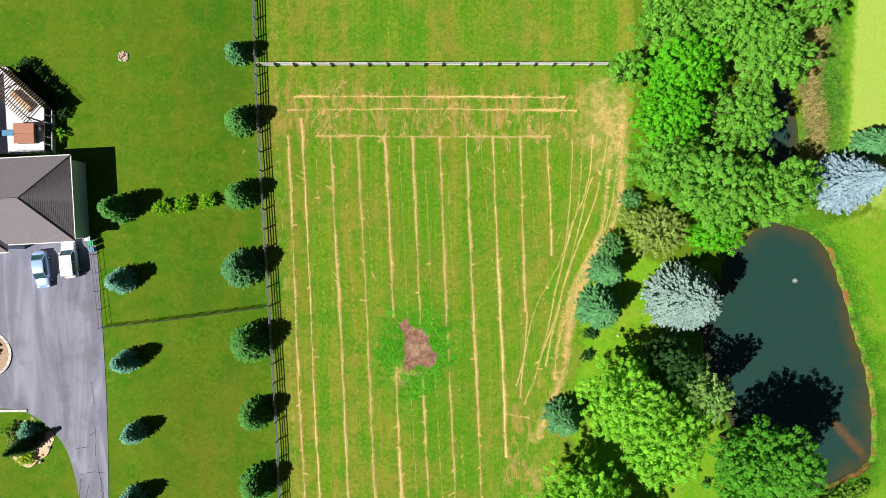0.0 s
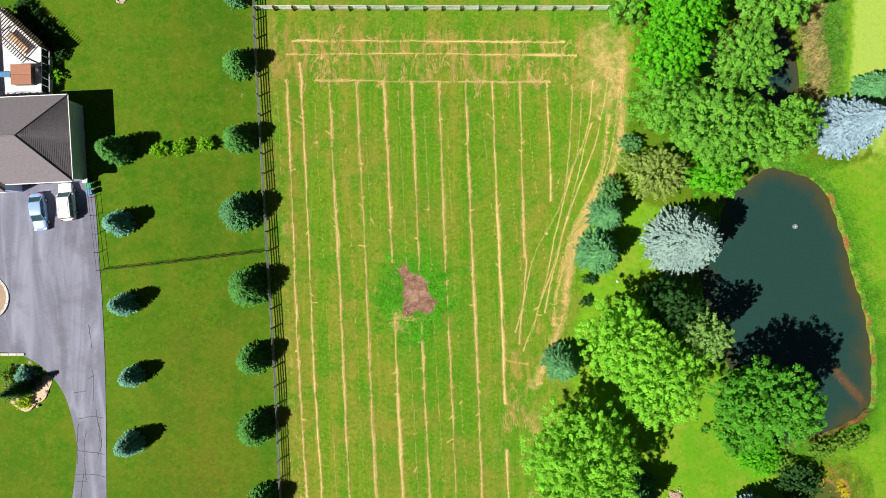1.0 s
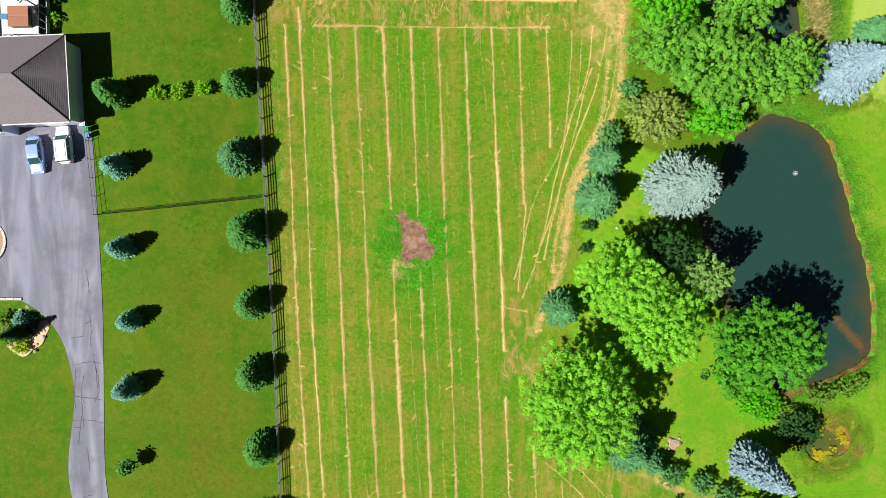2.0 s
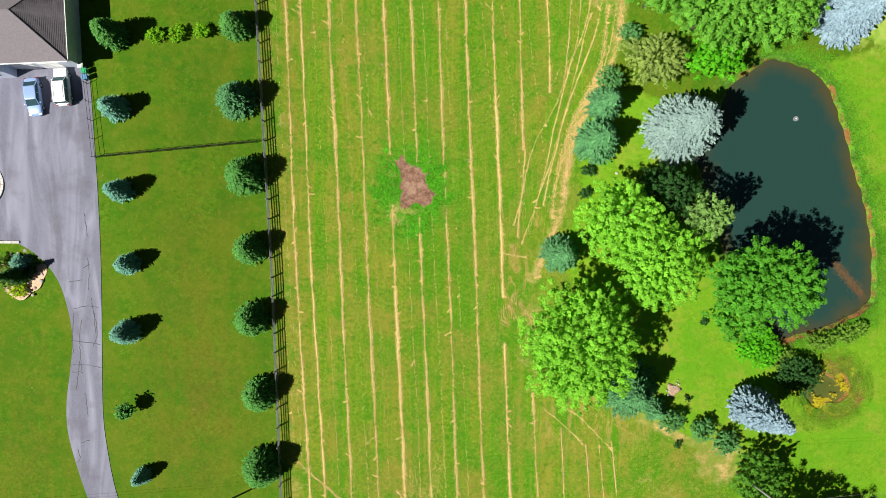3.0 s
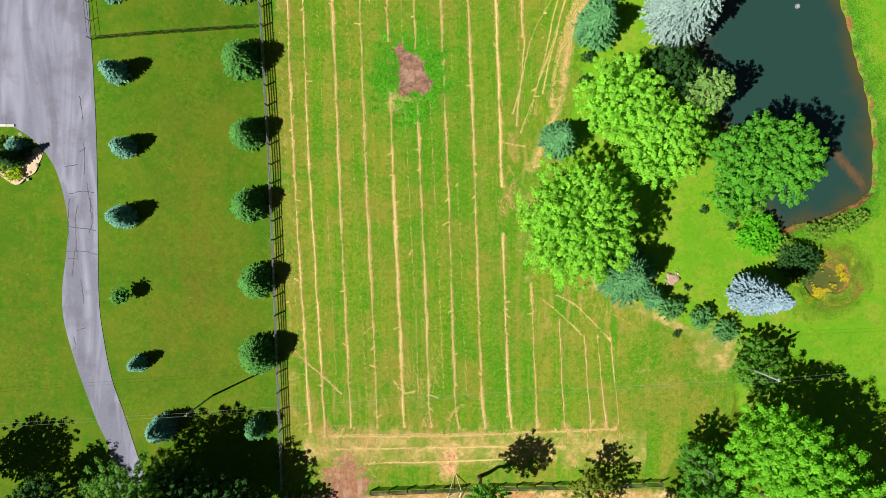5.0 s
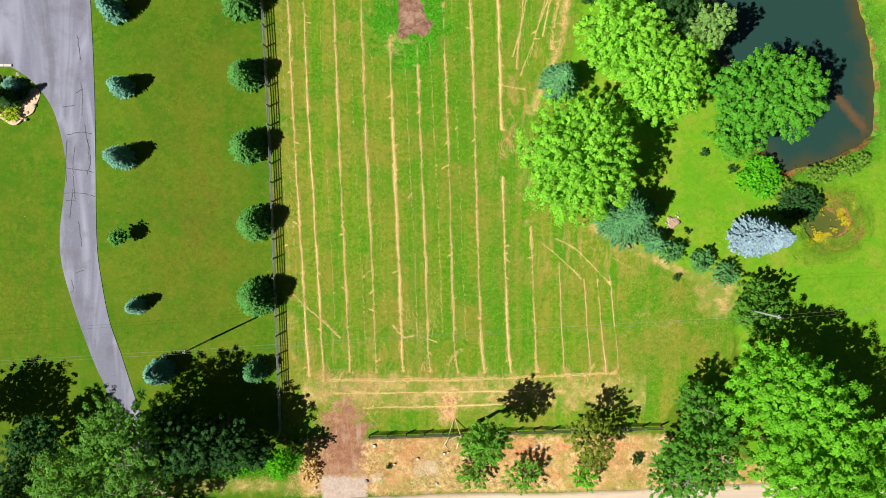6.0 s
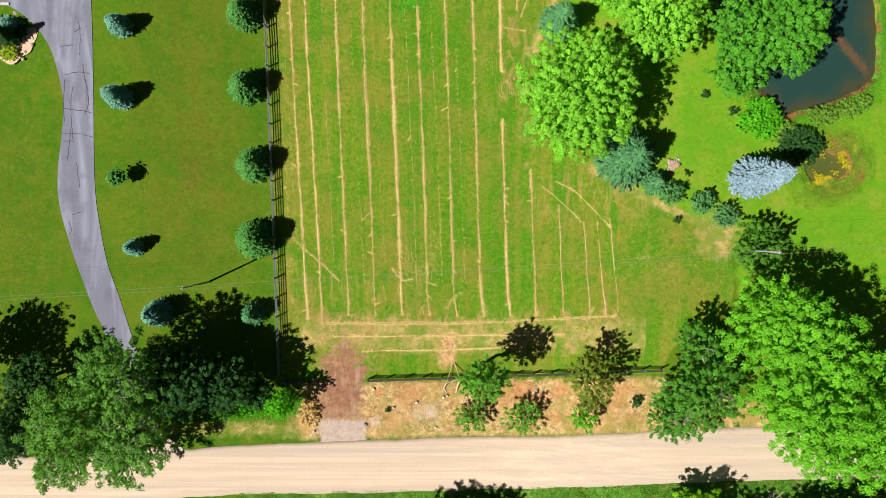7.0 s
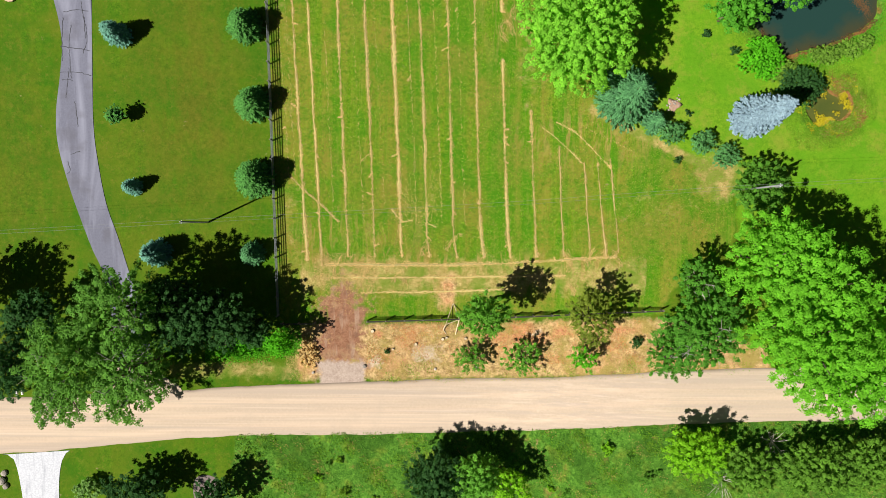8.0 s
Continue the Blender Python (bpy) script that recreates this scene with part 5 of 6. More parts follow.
scatter("loose_hay", "hay", -6, -60, 8, -46, 9000, 591, lambda x, y, r: r.random(len(x)) < 0.8 * np.exp(-((x + 2.0) / 0.9) ** 2 - ((y + 53.5) / 2.6) ** 2) + 0.8 * np.exp(-((x - 1.3) / 0.7) ** 2 - ((y + 52.2) / 2.8) ** 2) + 0.5 * np.exp(-((x + 0.2) / 0.7) ** 2 - ((y + 55.2) / 1.8) ** 2), 0.12, 0.022, 0.015, "bleached hay spilled between two windrows", "straw", 0.1)
# curved rake marks along the headlands
def rake_marks(seed, count, x0, x1, y0, y1, material, label):
    rng = np.random.default_rng(seed)
    ps = []
    for k in range(count):
        cx, cy, rad, a0 = rng.uniform(x0, x1), rng.uniform(y0, y1), rng.uniform(1.2, 3.6), rng.choice([-0.5, 2.2]) + rng.uniform(-0.3, 0.5)
        n = int(rad * 26)
        a = a0 + rng.uniform(0, 1.1, n)
        q = rad + rng.normal(size=n) * 0.20
        ps.append(np.stack([cx + q * np.cos(a), cy + q * np.sin(a) * 0.9, a + math.pi / 2 + rng.normal(size=n) * 0.25], 1))
    p = np.concatenate(ps)
    tagged(link_mesh("rake_marks", straw_mesh("rake_marks", p[:, :2], rng, 0.30, 0.026, 0.012, 0.05, p[:, 2]), material), label, "straw", kind="stuff")


rake_marks(580, 36, -17, 21, 12.5, 20.0, "tan", "curved brown rake marks on the headland")
rake_marks(582, 6, 8, 14, -33, -21, "tan", "brown tractor turn marks in the field")
rake_marks(584, 14, -15, 27, -65, -58, "tan", "brown turn marks on the south headland")
scatter("verge_straw", "straw", -18, -77, 35, -69, 40000, 571, lambda x, y, r: inside(x, y, VERGE) & (signed(x, y, TRACK) < -0.4) & ~((x > -15) & (x < -6) & (y < -74)) & (r.random(len(x)) < np.clip(patchy(x, y, 0.8, 1), 0.1, 0.9)), 0.12, 0.022, 0.02, "dry cut grass on the roadside verge", "straw", 0.15)
scatter("verge_litter", "rust_litter", -8, -74.5, 35, -68.6, 12000, 593, lambda x, y, r: inside(x, y, VERGE) & (signed(x, y, TRACK) < -0.3) & (r.random(len(x)) < np.clip(patchy(x, y, 0.5, 2) * 1.5 - 0.5, 0.03, 0.9)), 0.09, 0.04, 0.02, "orange-brown dead leaves on the dry verge", "leaf litter", 0.2)
scatter("verge_grass", "vividgrass", -28, -75, -15.5, -70, 16000, 597, lambda x, y, r: r.random(len(x)) < np.exp(-((y + 72.6 - 0.12 * (x + 21)) / 1.1) ** 2) * np.clip(patchy(x, y, 0.7, 2) + 0.5, 0.3, 1), 0.14, 0.04, 0.06, "tall fresh green grass along the shady verge", "grass", 0.5)
scatter("verge_grass", "weed", -18, -77, 46, -72, 26000, 592, lambda x, y, r: inside(x, y, VERGE) & ~((x > -14.5) & (x < -6)) & (r.random(len(x)) < np.clip(patchy(x, y, 0.9, 8) * 1.3 - 0.5, 0, 1) * np.clip((-73.0 - y) / 3.0, 0.08, 0.9)), 0.11, 0.03, 0.02, "sparse green weeds on the dry verge", "grass", 0.25)
scatter("meadow_grass", "grass", -26, -99, 66, -82, 50000, 572, lambda x, y, r: inside(x, y, MEADOW) & (y < -82.2 + (x - 34) * 0.03) & (r.random(len(x)) < np.clip(patchy(x, y, 0.45, 2) * 1.6 - 0.4, 0.04, 1)), 0.14, 0.035, 0.07, "tall rough green meadow grass", "grass", 0.6)
scatter("meadow_grass", "weed", -26, -99, 66, -82, 60000, 573, lambda x, y, r: inside(x, y, MEADOW) & (y < -82.2 + (x - 34) * 0.03) & (r.random(len(x)) < np.clip(patchy(x, y, 0.6, 5) * 1.8 - 0.8, 0, 1)), 0.13, 0.045, 0.09, "bright weedy clumps in the rough meadow", "grass", 0.6)

scatter("meadow_grass", "brown", -26, -99, 66, -82, 26000, 587, lambda x, y, r: inside(x, y, MEADOW) & (y < -82.4 + (x - 34) * 0.03) & (r.random(len(x)) < np.clip(patchy(x, y, 0.8, 9) * 2 - 1.25, 0, 1)), 0.12, 0.03, 0.08, "brown seeding grass in the rough meadow", "grass", 0.5)


def ring_allow(outline, near, far, rate):
    def allow(x, y, r):
        d = -signed(x, y, outline)
        return (d > near) & (d < far) & (r.random(len(x)) < rate * np.clip(1.25 - (d - near) / (far - near), 0, 1) * np.clip(patchy(x, y, 0.6, 4) + 0.3, 0.2, 1)) & (x > 40)
    return allow


scatter("bank_weeds", "weed", 34, -38, 66, 8, 110000, 574, ring_allow(POND, 0.7, 3.8, 0.9), 0.11, 0.04, 0.04, "bright weeds on the pond bank", "weeds", 0.4)
scatter("bank_weeds", "grass", 34, -38, 66, 8, 60000, 575, ring_allow(POND, 0.5, 3.0, 0.8), 0.12, 0.035, 0.04, "rough grass on the pond bank", "grass", 0.4)
scatter("bank_weeds", "vividgrass", 44, -36, 66, 8, 150000, 596, ring_allow(POND, 0.5, 3.2, 0.9), 0.10, 0.04, 0.03, "lush green weeds along the pond bank", "weeds", 0.3)
scatter("bog_weeds", "weed", 44, -50, 64, -32, 120000, 576, ring_allow(SWAMP, 0.3, 3.6, 1.0), 0.10, 0.04, 0.03, "rushes and rough grass round the bog", "grass", 0.4)
scatter("bog_weeds", "brown", 44, -50, 64, -32, 16000, 577, lambda x, y, r: (np.abs(signed(x, y, SWAMP) + 0.9) < 1.0) & (x > 52), 0.1, 0.02, 0.04, "brown dead rushes at the bog edge", "rushes", 0.6)
scatter("reeds", "reed", 48, 9, 55, 36, 24000, 578, lambda x, y, r: np.abs(x - 50.9 - 0.5 * np.sin(y * 0.5)) < r.uniform(0.2, 2.1, len(x)), 0.24, 0.04, 0.3, "tan and green reeds beside the north pond", "reeds", 1.2)
scatter("reeds", "grass", 49, 6, 57, 36, 16000, 579, lambda x, y, r: np.abs(x - 52.0) < r.uniform(0.5, 3.2, len(x)), 0.16, 0.04, 0.2, "tall green grass beside the reeds", "grass", 1.0)
scatter("patch_weeds", "vividgrass", -8, -24, 6, -5, 26000, 583, lambda x, y, r: (r.random(len(x)) < np.exp(-((x + 1.7) / 4.2) ** 2 - ((y + 14.5) / 5.2) ** 2)) & (signed(x, y, PATCH) < 0.1), 0.12, 0.045, 0.025, "lush green weeds round a bare soil patch", "weeds", 0.3)


def weed_clumps(x, y, r):
    """Broad clumps thrown up round the bare soil, thickest on its west and east rims."""
    near = np.zeros(len(x))
    for k in range(46):
        cx, cy = ((-5.3, -14.2), (1.0, -12.6), (-2.6, -18.6), (-5.0, -11.2), (1.4, -15.8))[k % 5]
        cx, cy, size = cx + r.normal() * 0.9, cy + r.normal() * 1.5, r.uniform(0.16, 0.5)
        near = np.maximum(near, np.exp(-((x - cx) / size) ** 2 - ((y - cy) / size) ** 2))
    return (r.random(len(x)) < near) & (signed(x, y, PATCH) < 0.15)


scatter("patch_weeds", "vividgrass", -9, -23, 5, -7, 50000, 584, weed_clumps, 0.17, 0.085, 0.04, "broad-leaved green weeds in clumps round bare soil", "weeds", 0.35)


scatter("loose_hay", "hay", -7, -21, 3, -8, 34000, 594, lambda x, y, r: r.random(len(x)) < 0.9 * np.exp(-((x + 4.1) / 0.8) ** 2 - ((y + 17.6) / 1.0) ** 2) + 0.5 * np.exp(-((x + 2.4) / 1.2) ** 2 - ((y + 17.2) / 0.35) ** 2) + 0.35 * np.exp(-((x + 4.6) / 0.4) ** 2 - ((y + 12.5) / 1.6) ** 2), 0.16, 0.022, 0.02, "raked heap of hay beside the bare soil", "straw", 0.15)
scatter("loose_hay", "tan", -14, -69, -6, -60, 7000, 595, lambda x, y, r: r.random(len(x)) < 0.55 * np.clip((y + 68.5) / 6, 0, 1) * np.clip(patchy(x, y, 0.9, 5) + 0.2, 0.1, 1), 0.16, 0.022, 0.015, "trodden straw on the field entrance", "straw", 0.1)


def floating_weed(cx, cy, rx, ry, count, seed):
    rng = np.random.default_rng(seed)
    a, q = rng.uniform(0, 2 * math.pi, count), np.sqrt(rng.random(count)) * (0.75 + 0.3 * np.sin(rng.uniform(0, 6, count)))
    p = np.stack([cx + rx * q * np.cos(a), cy + ry * q * np.sin(a)], 1)
    me = straw_mesh("pond_weed", p, rng, 0.16, 0.09, 0.03, 0.15)
    me.transform(Matrix.Translation((0, 0, -0.33)))
    tagged(link_mesh("pond_weed", me, "scum"), "floating yellow pond weed on the bog", "pond weed", kind="stuff")


scatter("pond_weed", "scum", 48, -47, 59, -36, 12000, 588, lambda x, y, r: (np.abs(signed(x, y, SWAMP) + 0.5) < 1.5) & (x < 57) & (r.random(len(x)) < np.clip(patchy(x, y, 1.1, 7) * 2.4 - 1.3, 0, 1)), 0.14, 0.06, 0.02, "matted yellow-green bog weed", "pond weed", 0.2)
scatter("mud_weed", "rust", 44, -35, 60, -29, 16000, 589, lambda x, y, r: (np.abs(signed(x, y, POND) + 0.25) < r.uniform(0.2, 0.7, len(x))) & (r.random(len(x)) < np.clip(patchy(x, y, 1.0, 3) * 2 - 0.7, 0, 1)), 0.07, 0.035, 0.012, "rust-brown mud weed along the shore", "mud weed", 0.1)
_alg = np.random.default_rng(31)
_q = _alg.random(2600)
_pa = np.stack([54.3 + _q * 4.0, -23.5 - _q * 4.6], 1) + _alg.normal(size=(2600, 2)) * [0.30, 0.42]
_me = straw_mesh("algae", _pa, _alg, 0.07, 0.035, 0.008, 0.03)
_me.transform(Matrix.Translation((0, 0, -0.355)))
tagged(link_mesh("algae", _me, "rust"), "brown floating algae on the pond", "algae", kind="stuff")
for k, (x, y, rx, ry, n) in enumerate([(54.2, -38.0, 1.0, 0.5, 380), (55.4, -38.6, 0.7, 0.8, 300), (53.2, -42.2, 1.3, 0.5, 480), (51.6, -42.9, 1.2, 0.45, 420), (50.3, -43.6, 1.0, 0.5, 300), (54.6, -43.0, 0.9, 0.35, 260), (57.0, -40.3, 0.4, 0.7, 160)]):
    floating_weed(x, y, rx, ry, n, 590 + k)


# ---- house ----
def hip_roof(parent, x0, x1, y0, y1, eave, ridge, hip_run, name="roof"):
    """A hipped roof with its ridge along x and its hip at the x1 end; courses of shingles lie on it."""
    ym = (y0 + y1) / 2
    xr = x1 - hip_run
    bm = bmesh.new()
    v = [bm.verts.new(p) for p in [(x0, y0, eave), (x1, y0, eave), (x1, y1, eave), (x0, y1, eave), (x0, ym, ridge), (xr, ym, ridge)]]
    for q in [(0, 1, 5, 4), (1, 2, 5), (2, 3, 4, 5), (0, 4, 3), (3, 2, 1, 0)]:
        bm.faces.new([v[i] for i in q])
    roof = part(name, bm, "shingle", parent, "grey shingle hip roof")

    def course(corners, butt, rows=22):
        """corners(u): the two ends of the slope at height share u."""
        for k in range(rows):
            u0, u1 = k / rows, min(1.0, (k + 1.15) / rows)
            a, b = corners(u0)
            c, d = corners(u1)
            a, b, c, d = map(Vector, (a, b, c, d))
            n = (b - a).cross(d - a).normalized()
            if n.z < 0:
                n = -n
            cb = bmesh.new()
            vs = [cb.verts.new(p) for p in (a + n * (0.006 + butt + 0.0004 * k), b + n * (0.006 + butt + 0.0004 * k), c + n * 0.006, d + n * 0.006, a + n * 0.002, b + n * 0.002)]
            cb.faces.new([vs[0], vs[1], vs[2], vs[3]])
            cb.faces.new([vs[0], vs[4], vs[5], vs[1]])
            part("shingle_course", cb, "shingle", roof)

    mixp = lambda p, q, u: tuple(a + (b - a) * u for a, b in zip(p, q))
    course(lambda u: (mixp((x1, y0, eave), (xr, ym, ridge), u), mixp((x1, y1, eave), (xr, ym, ridge), u)), 0.010, 30)
    cap = bmesh.new()
    for p, q in (((x0, ym, ridge), (xr, ym, ridge)), ((xr, ym, ridge), (x1, y0, eave)), ((xr, ym, ridge), (x1, y1, eave))):
        tube(cap, Vector(p) + Vector((0, 0, 0.02)), Vector(q) + Vector((0, 0, 0.02)), 0.09, 0.09, 6)
    part("ridge_cap", cap, "shingle", roof)
    return roof


def window_on(parent, x, y, z, w, h, east=True):
    win = part("window", boxed(x - 0.02, y - w / 2, z, x + 0.04, y + w / 2, z + h, 0.01) if east else boxed(x - w / 2, y - 0.04, z, x + w / 2, y + 0.02, z + h, 0.01), "white", parent, "white framed window")
    for s in (-1, 1):
        c = s * w / 4
        pane = boxed(x + 0.03, y + c - w / 4 + 0.05, z + 0.06, x + 0.048, y + c + w / 4 - 0.05, z + h - 0.06) if east else boxed(x + c - w / 4 + 0.05, y - 0.048, z + 0.06, x + c + w / 4 - 0.05, y - 0.03, z + h - 0.06)
        part("pane", pane, "glass", win)


def build_house():
    ob = base("house", -44.75, 1.2, 0, 3.0, "house with grey hip roof and pale siding", "house")
    part("wall", boxed(-24, 0, -0.2, 0, 9.6, 4.15), "siding", ob, "pale blue-grey siding")
    for k in range(20):
        part("siding_board", boxed(0.002, 0.02, 0.1 + k * 0.2, 0.022, 9.58, 0.288 + k * 0.2), "siding", ob)
    part("wall", boxed(-24, -1.0, -0.2, -8.2, -0.002, 4.15), "siding", ob)
    # unseen block, added to throw a shadow over the deck's west end
    part("wing", boxed(-24, 9.6, -0.2, -12.6, 20.0, 4.6), "siding", ob)
    hip_roof(ob, -24.4, 0.42, -0.42, 10.02, 4.2, 7.25, 4.7)
    hip_roof(ob, -24.4, -7.7, -1.35, 3.6, 4.14, 5.7, 2.4)
    for a in [(0.43, -0.45, 0.53, 10.05), (-7.6, -0.54, 0.43, -0.44), (-24, 10.03, 0.43, 10.13), (-24, -1.47, -7.6, -1.37)]:
        part("gutter", boxed(a[0], a[1], 4.06, a[2], a[3], 4.2, 0.02), "white", ob, "white gutter")
    part("soffit", boxed(-24, -0.42, 4.11, 0.42, 10.02, 4.145), "white", ob)
    part("downspout", boxed(0.03, -0.02, 0.0, 0.11, 0.06, 4.05), "white", ob)
    for x in (-3.1, -6.3):
        door = part("garage_door", boxed(x - 1.3, -0.03, 0.02, x + 1.3, 0.0, 2.3), "white", ob, "white panelled garage door")
        for r in range(4):
            for c in range(4):
                part("panel", boxed(x - 1.22 + c * 0.62, -0.045, 0.1 + r * 0.55, x - 0.68 + c * 0.62, -0.031, 0.55 + r * 0.55), "white", door)
    window_on(ob, -10.0, -1.0, 1.2, 1.6, 1.3, False)
    for x, y in ((-7.2, 5.6), (-9.5, 5.8)):
        part("roof_vent", tube(bmesh.new(), (x, y, 6.5), (x, y, 7.25), 0.08, 0.08, 8), "white", ob, "white plumbing vent")


build_house()


def build_deck():
    ob = base("deck", -55.0, 16.5, 0, 0, "white raised deck behind the house", "deck")
    cut = lambda y: min(5.75, 5.75 - (y - 1.2) * 1.1)
    bm = bmesh.new()
    outline = [(-8, -4.4), (5.75, -4.4), (5.75, 1.2), (cut(6.6), 6.6), (-8, 6.6)]
    low, top = [bm.verts.new((*p, 0.0)) for p in outline], [bm.verts.new((*p, 0.5)) for p in outline]
    bm.faces.new(low)
    bm.faces.new(top)
    for i in range(5):
        bm.faces.new([low[i - 1], low[i], top[i], top[i - 1]])
    part("platform", bm, "white", ob)
    for k in range(37):
        part("board", boxed(-8, -4.4 + k * 0.295, 0.502, cut(-4.115 + k * 0.295), -4.115 + k * 0.295, 0.53), "deck", ob)
    for k in range(6):
        part("screen", boxed(5.575, -4.23 + k * 0.91, 0.6, 5.59, -3.42 + k * 0.91, 1.98), "glass", ob, "dark tinted railing panel")
    rail = part("railing", boxed(5.55, -4.3, 2.0, 5.62, 1.2, 2.06), "iron", ob, "black metal railing")
    for k in range(7):
        part("baluster", boxed(5.56, -4.3 + k * 0.91, 0.53, 5.61, -4.25 + k * 0.91, 2.0), "iron", rail)
    for z in (0.8, 1.2, 1.6):
        part("bar", boxed(5.57, -4.3, z, 5.6, 1.2, z + 0.03), "iron", rail)
    part("railing", boxed(0.8, -4.35, 1.4, 5.6, -4.28, 1.46), "iron", ob)
    for k in range(6):
        part("baluster", boxed(0.8 + k * 0.9, -4.34, 0.53, 0.85 + k * 0.9, -4.29, 1.4), "iron", ob)


build_deck()


def build_pergola():
    ob = base("pergola", -52.0, 18.95, 0.53, -42.4, "brown slatted pergola over the deck seating", "pergola")
    for x in (-3.2, 2.9):
        for y in (-1.1, 1.1):
            part("post", boxed(x - 0.07, y - 0.07, 0.0, x + 0.07, y + 0.07, 2.85), "pergola", ob)
    for y in (-1.1, 1.1):
        part("beam", boxed(-3.9, y - 0.04, 2.85, 3.6, y + 0.04, 3.05), "pergola", ob)
    for k in range(23):
        x = -3.75 + k * 0.325
        part("rafter", boxed(x - 0.025, -1.75, 3.05, x + 0.025, 1.75, 3.18), "pergola", ob)
    part("lattice", boxed(-3.9, 1.12, -0.5, 3.6, 1.16, 2.8), "pergola", ob, "dark vine-grown lattice screen")


build_pergola()
for k, (x, y) in enumerate([(-52.0, 21.6), (-50.8, 20.6), (-49.6, 19.6), (-53.2, 22.7), (-48.6, 18.6), (-51.2, 22.4), (-50.0, 21.2), (-48.7, 20.0), (-48.0, 17.4), (-52.4, 23.4)]):
    shrub("shrub", x, y, 0.95, 0.95, 1.3, "dark", "dark climbing shrub behind the pergola", 470 + k, 0.13)


def build_hot_tub():
    ob = base("hot_tub", -52.3, 14.5, 0.53, 1.5, "square hot tub under a russet folding cover", "hot tub")
    part("cabinet", boxed(-1.2, -1.2, 0, 1.2, 1.2, 0.82, 0.06), "pergola", ob)
    for s in (-1, 1):
        part("cover", boxed(-1.27, 0.01 if s > 0 else -1.27, 0.83, 1.27, 1.27 if s > 0 else -0.01, 0.95, 0.04), "cover", ob, "russet vinyl cover half")
    part("cover_lifter", tube(bmesh.new(), (1.38, -1.1, 0.5), (1.38, 1.1, 0.5), 0.05, 0.05, 8), "iron", ob)


build_hot_tub()


def build_sofa():
    ob = base("outdoor_sofa", -53.0, 18.7, 0.53, -42.4, "long outdoor sofa with tan cushions", "sofa")
    part("frame", boxed(-1.6, -0.42, 0.0, 1.6, 0.42, 0.28, 0.03), "pergola", ob)
    for k in range(4):
        part("cushion", boxed(-1.55 + k * 0.78, -0.35, 0.285, -0.82 + k * 0.78, 0.3, 0.45, 0.05), "cushion", ob, "tan cushion")
    part("backrest", boxed(-1.6, 0.3, 0.285, 1.6, 0.45, 0.75, 0.04), "pergola", ob)


build_sofa()


def build_grill():
    ob = base("kettle_grill", -49.95, 15.1, 0.53, 0, "dark round kettle grill on the deck", "grill")
    bm = bmesh.new()
    bmesh.ops.create_uvsphere(bm, u_segments=16, v_segments=10, radius=0.55, matrix=Matrix.Translation((0, 0, 0.8)))
    part("kettle", bm, "iron", ob, smooth=True)
    for a in (0, 2.1, 4.2):
        part("leg", tube(bmesh.new(), (0.38 * math.cos(a), 0.38 * math.sin(a), 0), (0.2 * math.cos(a), 0.2 * math.sin(a), 0.55), 0.02, 0.02, 6), "metal", ob)
    part("handle", boxed(-0.1, -0.02, 1.34, 0.1, 0.02, 1.40), "pergola", ob)


build_grill()
bench = base("bench", -54.9, 14.6, 0.53, 0, "teal bench beside the hot tub", "bench")
part("seat", boxed(-0.9, -0.35, 0.38, 0.9, 0.35, 0.45, 0.02), "bin_blue", bench)
for bx in (-0.7, 0.7):
    part("leg", boxed(bx - 0.05, -0.3, 0, bx + 0.05, 0.3, 0.38), "bin_blue", bench)
planter = base("planter", -50.7, 11.75, 0, 0, "long planter of green herbs beside the deck", "planter")
part("box", boxed(-1.6, -0.35, 0, 1.6, 0.35, 0.55, 0.02), "pergola", planter)
_r = np.random.default_rng(77)
_p = np.stack([_r.uniform(-1.5, 1.5, 700), _r.uniform(-0.35, 0.35, 700)], 1)
_me = straw_mesh("herbs", _p, _r, 0.13, 0.05, 0.1, 0.6)
_me.transform(Matrix.Translation((0, 0, 0.55)))
link_mesh("herbs", _me, "mid", planter)


# ---- cars ----
def loft(stations, rows=10):
    """A closed body from cross sections (x, half width, low, high), rounded like a car's flank."""
    bm = bmesh.new()
    rings = []
    for x, w, z0, z1 in stations:
        ring = []
        for i in range(rows * 2):
            a = 2 * math.pi * (i + 0.5) / (rows * 2)
            c, s = math.cos(a), math.sin(a)
            ring.append(bm.verts.new((x, w * math.copysign(abs(c) ** 0.42, c), (z0 + z1) / 2 + (z1 - z0) / 2 * math.copysign(abs(s) ** 0.5, s))))
        rings.append(ring)
    n = rows * 2
    for r0, r1 in zip(rings, rings[1:]):
        for i in range(n):
            bm.faces.new([r0[i], r0[(i + 1) % n], r1[(i + 1) % n], r1[i]])
    bm.faces.new(rings[0][::-1])
    bm.faces.new(rings[-1])
    return bm


def frustum(low, high):
    """A cabin: (x0, x1, half width, z) at its foot and its top."""
    bm = bmesh.new()
    rings = []
    for x0, x1, w, z in (low, high):
        rings.append([bm.verts.new(p) for p in [(x0, -w, z), (x1, -w * 0.93, z), (x1, w * 0.93, z), (x0, w, z)]])
    for i in range(4):
        bm.faces.new([rings[0][i], rings[0][(i + 1) % 4], rings[1][(i + 1) % 4], rings[1][i]])
    bm.faces.new(rings[0][::-1])
    bm.faces.new(rings[1])
    bmesh.ops.bevel(bm, geom=list(bm.edges), offset=0.05, segments=2, affect="EDGES")
    return bm


